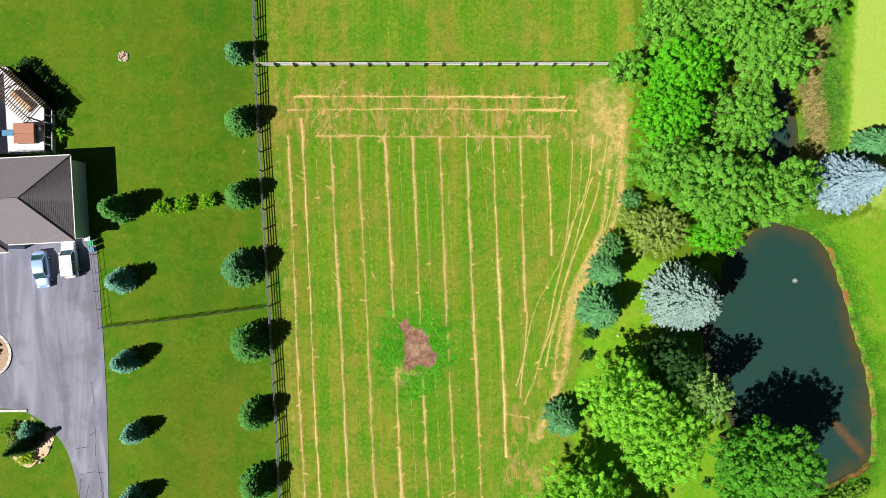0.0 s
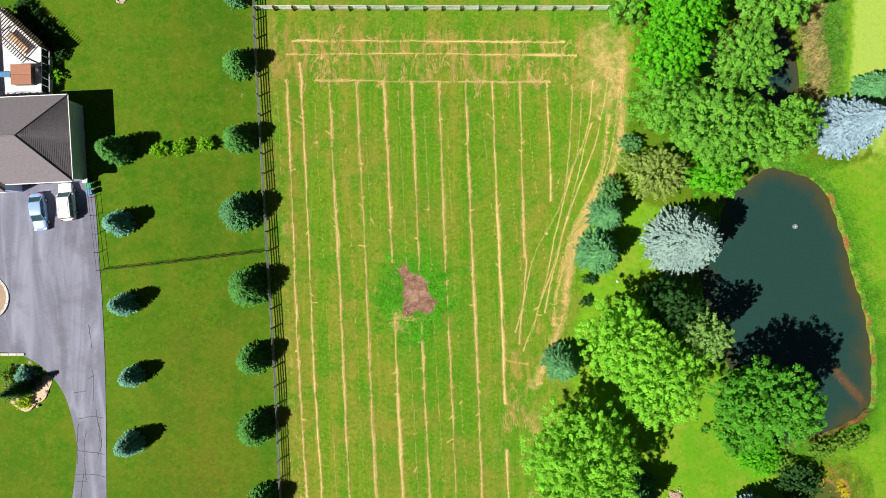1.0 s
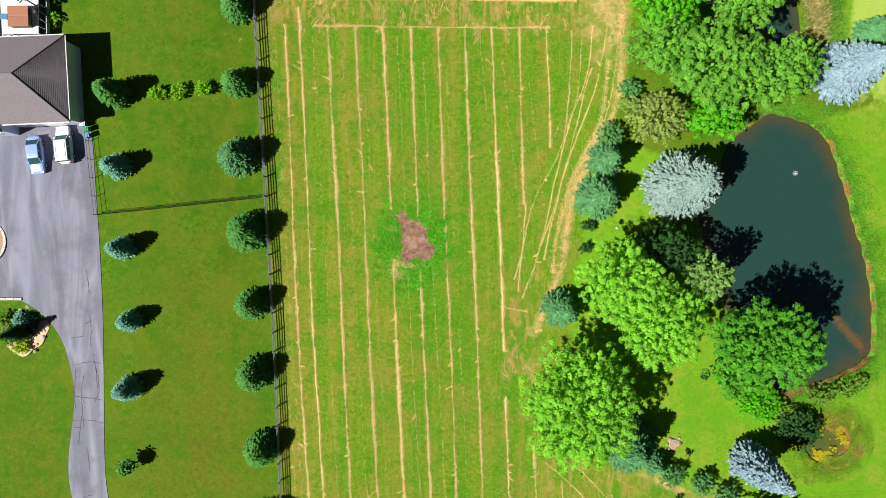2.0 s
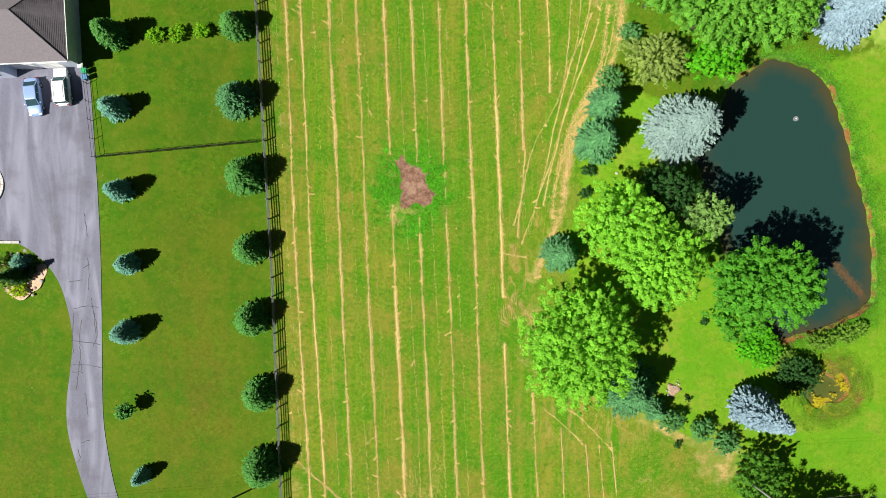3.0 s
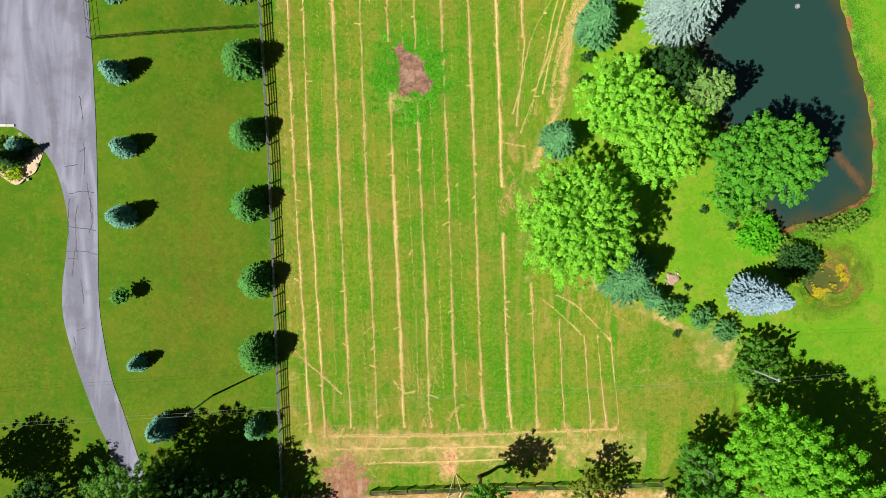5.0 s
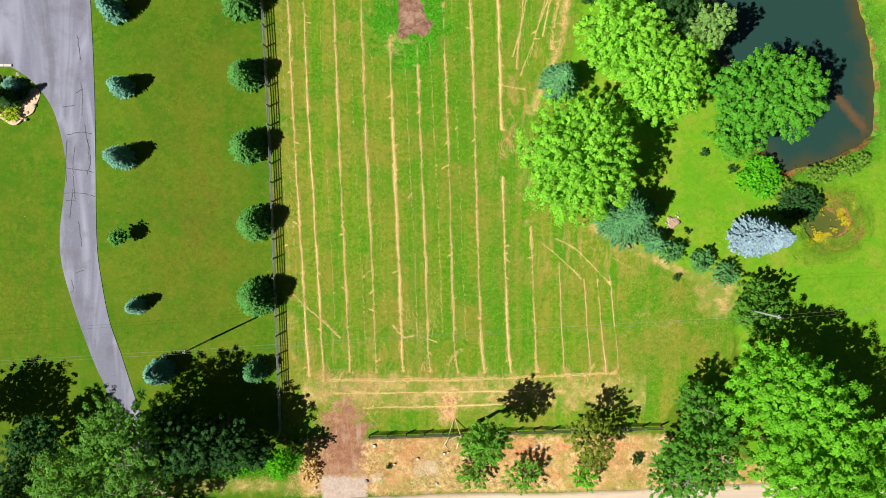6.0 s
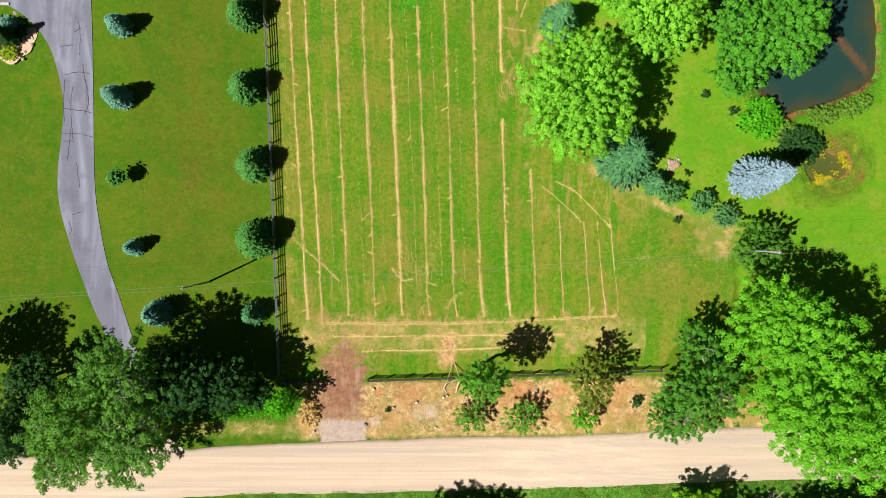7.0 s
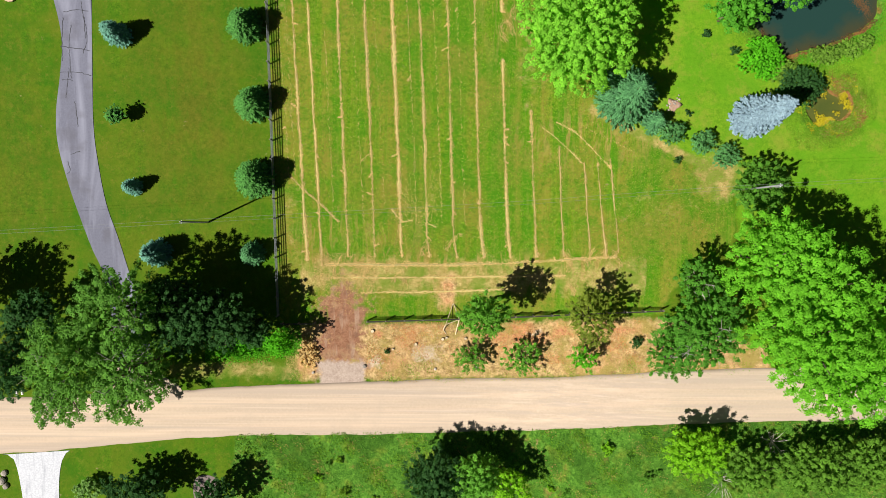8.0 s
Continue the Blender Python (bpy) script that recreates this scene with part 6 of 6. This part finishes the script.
def car(x, y, turn, paint, label, suv):
    ob = base("car", x, y, 0.055, turn, label, "car", "parked cars")
    top = 1.70 if suv else 1.44
    belt = 1.05 if suv else 0.95
    body = [(-2.40, 0.50, 0.42, belt - 0.2), (-2.36, 0.68, 0.38, belt - 0.1), (-2.22, 0.82, 0.28, belt), (-1.6, 0.92, 0.22, belt + 0.02), (-0.3, 0.93, 0.2, belt), (0.9, 0.92, 0.2, belt - 0.02), (1.5, 0.90, 0.22, belt - 0.08), (2.0, 0.84, 0.26, belt - 0.17), (2.24, 0.74, 0.30, belt - 0.27), (2.36, 0.58, 0.36, belt - 0.36), (2.41, 0.38, 0.40, belt - 0.44)]
    part("body", loft(body), paint, ob, smooth=True)
    low = (-2.16, 1.2, 0.86, belt - 0.04) if suv else (-1.95, 1.2, 0.84, belt - 0.04)
    high = (-1.98, 0.42, 0.74, top - 0.04) if suv else (-1.15, 0.36, 0.70, top - 0.04)
    part("cabin_glass", frustum(low, high), "glass", ob, "dark tinted glass")
    x0, x1 = high[0] - 0.1, high[1] + 0.12
    part("roof", loft([(x0, high[2] * 0.9, top - 0.09, top - 0.02), (x0 + 0.15, high[2] + 0.03, top - 0.1, top), ((x0 + x1) / 2, high[2] + 0.04, top - 0.1, top + 0.02), (x1 - 0.15, high[2] + 0.02, top - 0.1, top), (x1, high[2] * 0.9, top - 0.11, top - 0.03)]), paint, ob, smooth=True)
    for s in (-1, 1):
        part("pillar", tube(bmesh.new(), (low[1] - 0.03, s * low[2] * 0.92, low[3]), (high[1] + 0.03, s * high[2] * 0.94, high[3]), 0.045, 0.04, 6), paint, ob)
        part("pillar", tube(bmesh.new(), (low[0] + 0.03, s * low[2], low[3]), (high[0] - 0.02, s * high[2], high[3]), 0.06, 0.05, 6), paint, ob)
        part("pillar", tube(bmesh.new(), (-0.35, s * (low[2] + 0.01), low[3]), (-0.4, s * (high[2] + 0.01), high[3]), 0.04, 0.04, 6), paint, ob)
        part("mirror", boxed(0.78, s * 0.97 - 0.09, belt - 0.06, 0.95, s * 0.97 + 0.09, belt + 0.1, 0.03), paint, ob)
        part("headlight", boxed(2.06, s * 0.62 - 0.17, belt - 0.42, 2.32, s * 0.62 + 0.17, belt - 0.24, 0.03), "lamp_glass", ob, "clear headlight")
        part("tail_light", boxed(-2.36, s * 0.68 - 0.14, belt - 0.25, -2.22, s * 0.68 + 0.14, belt - 0.05, 0.02), "tail", ob, "red tail light")
        for wx in (-1.42, 1.42):
            wheel = part("wheel", tube(bmesh.new(), (wx, s * 0.70, 0.33), (wx, s * 0.935, 0.33), 0.33, 0.33, 20), "rubber", ob, "black tyre")
            part("rim", tube(bmesh.new(), (wx, s * 0.93, 0.33), (wx, s * 0.945, 0.33), 0.21, 0.2, 14), "metal", wheel, "alloy rim")
    if suv:
        for s in (-1, 1):
            part("roof_rail", tube(bmesh.new(), (-1.6, s * 0.58, top + 0.04), (0.1, s * 0.58, top + 0.04), 0.02, 0.02, 6), "metal", ob)
    return ob


car(-50.6, -2.85, -83.0, "car_blue", "pale blue saloon car parked on the asphalt", False)
car(-46.95, -1.55, 95.5, "car_white", "white estate car parked on the asphalt", True)


# ---- small things ----
def stone(rng, r):
    bm = bmesh.new()
    bmesh.ops.create_icosphere(bm, subdivisions=2, radius=r)
    for v in bm.verts:
        v.co *= 1 + 0.22 * noise.noise(v.co * (1.6 / r) + Vector((rng.uniform(0, 50), 0, 0)))
        v.co.z *= 0.65
    return bm


def stone_ring(name, x, y, r, count, size, label, category, seed, squash=1.0):
    rng = np.random.default_rng(seed)
    ob = base(name, x, y, 0, 0, label, category)
    for k in range(count):
        a = 2 * math.pi * (k + rng.uniform(-0.25, 0.25)) / count
        s = part("stone", stone(rng, size * rng.uniform(0.6, 1.3)), "stone", ob)
        rr = r * (1 + rng.normal() * 0.05)
        s.matrix_basis = pose(rr * math.cos(a), rr * squash * math.sin(a), size * 0.3, 0, 0, rng.uniform(0, 360))
    return ob


ring = stone_ring("fire_ring", -40.3, 24.7, 0.55, 13, 0.17, "ring of pale stones round a fire pit", "fire pit", 1)
part("ash_bed", tube(bmesh.new(), (0, 0, -0.05), (0, 0, 0.05), 0.42, 0.4, 16), "earth", ring)
for k in range(4):
    part("log", tube(bmesh.new(), (-0.35 + 0.1 * k, -0.3 + 0.1 * k, 0.1), (0.35 - 0.05 * k, 0.2 + 0.05 * k, 0.16), 0.06, 0.05, 7), "bark", ring)

bed = stone_ring("garden_bed", -52.6, -25.4, 2.6, 17, 0.26, "stone-edged garden bed with shrubs beside the drive", "garden bed", 2, 1.12)
_o = [(2.85 * (1 + 0.09 * math.sin(3 * a + 1) + 0.05 * math.sin(7 * a)) * math.cos(a), 3.15 * (1 + 0.09 * math.sin(3 * a + 1) + 0.05 * math.sin(7 * a)) * math.sin(a)) for a in np.linspace(0, 6.2, 44)]
sheet("rock_bed", _o, 0.08, 0.2, "rockbed", bed)
_r = np.random.default_rng(5)
for k in range(26):
    a, q = _r.uniform(0, 6.28), 2.4 * _r.random() ** 0.5
    s = part("stone", stone(_r, _r.uniform(0.12, 0.3)), "stone", bed)
    s.matrix_basis = pose(q * math.cos(a), q * math.sin(a), 0.14, 0, 0, _r.uniform(0, 360))
conifer("dwarf_spruce", -52.5, -24.1, 1.5, 2.2, "blue", "small blue spruce in a stone bed", 460, spray=0.16, power=0.6)
conifer("dwarf_spruce", -52.5, -25.6, 1.5, 5.4, "dark", "narrow dark spruce in a stone bed", 461, spray=0.16, power=0.8)
shrub("golden_shrub", -52.7, -27.5, 1.35, 1.05, 1.1, "golden", "low yellow-green shrub in a stone bed", 462, 0.12)
shrub("shrub", -54.5, -25.4, 0.9, 1.2, 1.1, "olive", "low brownish shrub in a stone bed", 463, 0.12)
shrub("shrub", -54.9, -23.9, 1.1, 1.0, 1.3, "thicket", "low brown-green shrub in a stone bed", 465, 0.12)
shrub("shrub", -54.6, -26.7, 1.1, 0.9, 1.2, "thicket", "low scrubby shrub in a stone bed", 466, 0.12)
shrub("shrub", -51.0, -24.6, 0.7, 0.9, 0.9, "dark", "low dark shrub in a stone bed", 464, 0.12)

curb = base("planting_island", -57.9, -13.9, 0, 0, "round planting island with a pale concrete kerb", "planting bed")
for k in range(24):
    a0, a1 = 2 * math.pi * k / 24, 2 * math.pi * (k + 0.94) / 24
    bm = bmesh.new()
    vs = [bm.verts.new((r * math.cos(a), r * math.sin(a), z)) for z in (0.0, 0.2) for r, a in ((3.0, a0), (3.0, a1), (2.68, a1), (2.68, a0))]
    for q in [(0, 1, 2, 3), (4, 5, 6, 7), (0, 1, 5, 4), (1, 2, 6, 5), (2, 3, 7, 6), (3, 0, 4, 7)]:
        bm.faces.new([vs[i] for i in q])
    part("kerb_stone", bm, "concrete", curb)
part("mulch_bed", tube(bmesh.new(), (0, 0, -0.1), (0, 0, 0.15), 2.67, 2.67, 24), "mulch", curb)
shrub("shrub", -57.3, -13.3, 0.9, 0.9, 1.0, "dark", "low dark shrub in a kerbed bed", 465, 0.12)
edging = base("drive_edging", -55.3, -21.35, 0, 0, "pale concrete edging along the drive", "kerb")
for k in range(5):
    part("kerb_stone", boxed(-2.6 + k, -0.16, 0.0, -1.63 + k, 0.16, 0.2, 0.02), "concrete", edging)

for k, (x, y, m, lab) in enumerate([(-44.5, 1.15, "bin_green", "green wheeled bin beside the garage"), (-44.1, 0.5, "bin_green", "green recycling bin beside the garage"), (-44.0, -0.3, "bin_blue", "blue wheeled bin beside the garage")]):
    b = base("wheelie_bin", x, y, 0.055 if x < -44.2 else 0.0, 8 * k, lab, "bin", "bins")
    part("body", frustum((-0.24, 0.24, 0.24, 0.05), (-0.3, 0.3, 0.3, 0.95)), m, b)
    part("lid", boxed(-0.33, -0.32, 0.955, 0.33, 0.32, 1.03, 0.03), "white" if k == 0 else m, b)
    for s in (-1, 1):
        part("wheel", tube(bmesh.new(), (-0.25, s * 0.2, 0.09), (-0.25, s * 0.26, 0.09), 0.09, 0.09, 10), "rubber", b)

float_ob = base("fountain_float", 48.9, -4.6, -0.34, 0, "pale octagonal fountain float on the pond", "fountain")
part("ring", tube(bmesh.new(), (0, 0, -0.08), (0, 0, 0.14), 0.36, 0.32, 8), "metal", float_ob)
part("nozzle", tube(bmesh.new(), (0, 0, 0.14), (0, 0, 0.34), 0.07, 0.04, 8), "metal", float_ob)

tri = base("timber_brace", 4.25, -66.38, 0, 0, "fresh timber frame propped over the board fence", "timber frame")
_a, _b, _c, _d, _e = (-1.0, -2.7, 1.2), (0.75, -2.03, 1.2), (-1.27, -3.5, 0.3), (-0.58, -4.57, 0.04), (0.28, -4.41, 0.04)
for p, q, r in (((0, 0, -0.1), _a, 0.055), ((0, 0, -0.1), _b, 0.055)):
    part("pole", tube(bmesh.new(), p, q, r, r * 0.9, 7), "pale_timber", tri)
part("cross_bar", tube(bmesh.new(), _a, _b, 0.05, 0.05, 6), "pale_timber", tri)
for p, q in ((_a, _c), (_c, _d), (_b, _e), (_d, _e)):
    part("rail", tube(bmesh.new(), p, q, 0.075, 0.075, 4), "pale_timber", tri)

for x, y in ((-51.6, -78.5), (-50.9, -78.4)):
    mb = base("mailbox", x, y, 0, 4, "white mailbox on a wooden post", "mailbox", "mailboxes")
    part("post", boxed(-0.05, -0.05, -0.1, 0.05, 0.05, 1.05), "post", mb)
    bm = boxed(-0.12, -0.3, 1.05, 0.12, 0.25, 1.3, 0.05)
    part("box", bm, "white", mb)
    part("flag", boxed(0.122, -0.1, 1.2, 0.135, -0.05, 1.42), "tail", mb)

for k, (x, y, r) in enumerate([(-14.0, -75.8, 0.2), (-7.3, -74.9, 0.26), (2.0, -75.2, 0.2), (7.5, -74.9, 0.2), (-54.3, -90.3, 0.55), (-54.0, -89.3, 0.4), (-53.8, -91.0, 0.4), (24.9, -12.0, 0.2)]):
    rng = np.random.default_rng(700 + k)
    b = part("boulder", stone(rng, r), "stone")
    b.matrix_basis = pose(x, y, r * 0.4, 0, 0, 40 * k)
    tagged(b, "small grey field boulder lying in the grass", "rock")

for k, (x, y, r) in enumerate([(2.9, -71.2, 0.2), (3.4, -71.0, 0.17), (5.9, -71.1, 0.19), (-0.6, -71.9, 0.2), (-3.6, -72.6, 0.15), (-6.3, -70.2, 0.24)]):
    log = base("log_round", x, y, 0, 35 * k, "freshly sawn pale log round on the verge", "log", "log rounds")
    part("bark_side", tube(bmesh.new(), (0, 0, -0.03), (0, 0, 0.22), r, r * 0.96, 14), "bark", log, "rough brown bark")
    part("cut_face", tube(bmesh.new(), (0, 0, 0.221), (0, 0, 0.232), r * 0.9, r * 0.88, 14), "pale_timber", log, "pale sawn face")
mound = base("gravel_mound", 32.8, -40.5, 0, 0, "small round mound of pinkish gravel", "gravel pile")
_bm = stone(np.random.default_rng(9), 0.9)
for _v in _bm.verts:
    _v.co.z *= 0.2
    _q = 1 + 0.28 * math.sin(3 * math.atan2(_v.co.y, _v.co.x) + 1) + 0.12 * math.sin(7 * math.atan2(_v.co.y, _v.co.x))
    _v.co.x, _v.co.y = _v.co.x * _q, _v.co.y * _q * 0.85
part("mound", _bm, "earth", mound, smooth=True)
_r = np.random.default_rng(19)
for k in range(16):
    s = part("stone", stone(_r, _r.uniform(0.06, 0.15)), "stone", mound)
    s.matrix_basis = pose(_r.normal() * 0.5, _r.normal() * 0.45, 0.1, 0, 0, _r.uniform(0, 360))
for k, (x, y, r) in enumerate([(34.6, -41.6, 0.4), (36.6, -31.5, 0.55), (40.4, -33.5, 0.6), (33.3, -47.7, 0.5), (28.4, -71.6, 0.75), (-4.5, -72.9, 0.28)]):
    shrub("shrub", x, y, r, r, r * 1.6, "dark", "tiny dark shrub standing alone in the grass", 710 + k, 0.1)


def dead_bush(x, y, r, h, seed, label):
    rng = np.random.default_rng(seed)
    ob = base("dead_bush", x, y, 0, 0, label, "bush")
    for k in range(14):
        a = rng.uniform(0, 6.28)
        ln = r * rng.uniform(0.6, 1.1)
        e = Vector((ln * math.cos(a), ln * math.sin(a), h * rng.uniform(0.4, 1)))
        bm = bmesh.new()
        m = e * 0.5 + Vector((0, 0, h * 0.15))
        tube(bm, (0, 0, 0), m, 0.06, 0.04, 5)
        tube(bm, m, e, 0.04, 0.015, 5)
        for q in range(3):
            s = m.lerp(e, 0.2 + 0.25 * q)
            tube(bm, s, s + Vector((rng.normal() * 0.5, rng.normal() * 0.5, 0.25)), 0.02, 0.008, 4)
        part("branch", bm, "deadwood", ob)


dead_bush(40.2, -89.6, 2.6, 2.4, 720, "bleached bare bush beyond the road")
dead_bush(47.0, -84.6, 2.2, 1.4, 721, "bleached fallen branches beyond the road")
dead_bush(11.2, -89.2, 1.8, 5.6, 722, "grey bare twigs inside a hawthorn")
dead_bush(34.6, -63.2, 1.6, 7.6, 723, "grey bare twigs above an elm crown")
dead_bush(36.6, 17.5, 2.2, 9.0, 724, "bare grey branches between grove crowns")
dark_bed = sheet("pavement", smooth_line([(-29.4, -90.0), (-27.5, -89.5), (-26.0, -90.6), (-26.2, -93), (-29.2, -93)], 0.6, True), 0.03, 0.2, "dark_gravel")
tagged(dark_bed, "dark gravel bed among shrubs", "gravel", kind="structure")

_r = np.random.default_rng(66)
for k in range(26):
    x, y = _r.uniform(-22, 62), _r.uniform(-93, -85.2)
    q = _r.uniform(0.35, 0.95)
    if abs(x - 4.5) > 6 and abs(x - 45) > 13:
        shrub("weed_clump", x, y, q, q * 0.8, q * 0.9, ("weed", "grass", "yellow", "grass")[k % 4], "low leafy weed clump in the rough meadow", 740 + k, 0.09, "weeds")


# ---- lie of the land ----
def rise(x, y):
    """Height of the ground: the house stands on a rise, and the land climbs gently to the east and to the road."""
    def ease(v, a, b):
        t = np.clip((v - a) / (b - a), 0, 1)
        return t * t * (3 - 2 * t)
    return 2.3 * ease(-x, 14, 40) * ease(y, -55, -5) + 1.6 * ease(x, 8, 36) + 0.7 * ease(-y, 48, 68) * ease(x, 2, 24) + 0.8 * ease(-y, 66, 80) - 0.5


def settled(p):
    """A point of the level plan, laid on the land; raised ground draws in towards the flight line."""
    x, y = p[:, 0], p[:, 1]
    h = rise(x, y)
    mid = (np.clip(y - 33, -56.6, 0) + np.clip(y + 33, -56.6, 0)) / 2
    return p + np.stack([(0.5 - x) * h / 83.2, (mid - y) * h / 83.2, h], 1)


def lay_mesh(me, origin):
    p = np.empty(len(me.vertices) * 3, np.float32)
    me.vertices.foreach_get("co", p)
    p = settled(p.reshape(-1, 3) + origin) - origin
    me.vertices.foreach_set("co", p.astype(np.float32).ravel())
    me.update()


def split_long(me, most):
    bm = bmesh.new()
    bm.from_mesh(me)
    for _ in range(7):
        long = [e for e in bm.edges if e.calc_length() > most]
        if not long:
            break
        bmesh.ops.subdivide_edges(bm, edges=long, cuts=1)
        bmesh.ops.triangulate(bm, faces=bm.faces)
    bm.to_mesh(me)
    bm.free()


def is_laid(ob):
    level = ob.type == "MESH" and ob.matrix_basis == Matrix.Identity(4)
    return level and (ob.parent is None or is_laid(ob.parent))


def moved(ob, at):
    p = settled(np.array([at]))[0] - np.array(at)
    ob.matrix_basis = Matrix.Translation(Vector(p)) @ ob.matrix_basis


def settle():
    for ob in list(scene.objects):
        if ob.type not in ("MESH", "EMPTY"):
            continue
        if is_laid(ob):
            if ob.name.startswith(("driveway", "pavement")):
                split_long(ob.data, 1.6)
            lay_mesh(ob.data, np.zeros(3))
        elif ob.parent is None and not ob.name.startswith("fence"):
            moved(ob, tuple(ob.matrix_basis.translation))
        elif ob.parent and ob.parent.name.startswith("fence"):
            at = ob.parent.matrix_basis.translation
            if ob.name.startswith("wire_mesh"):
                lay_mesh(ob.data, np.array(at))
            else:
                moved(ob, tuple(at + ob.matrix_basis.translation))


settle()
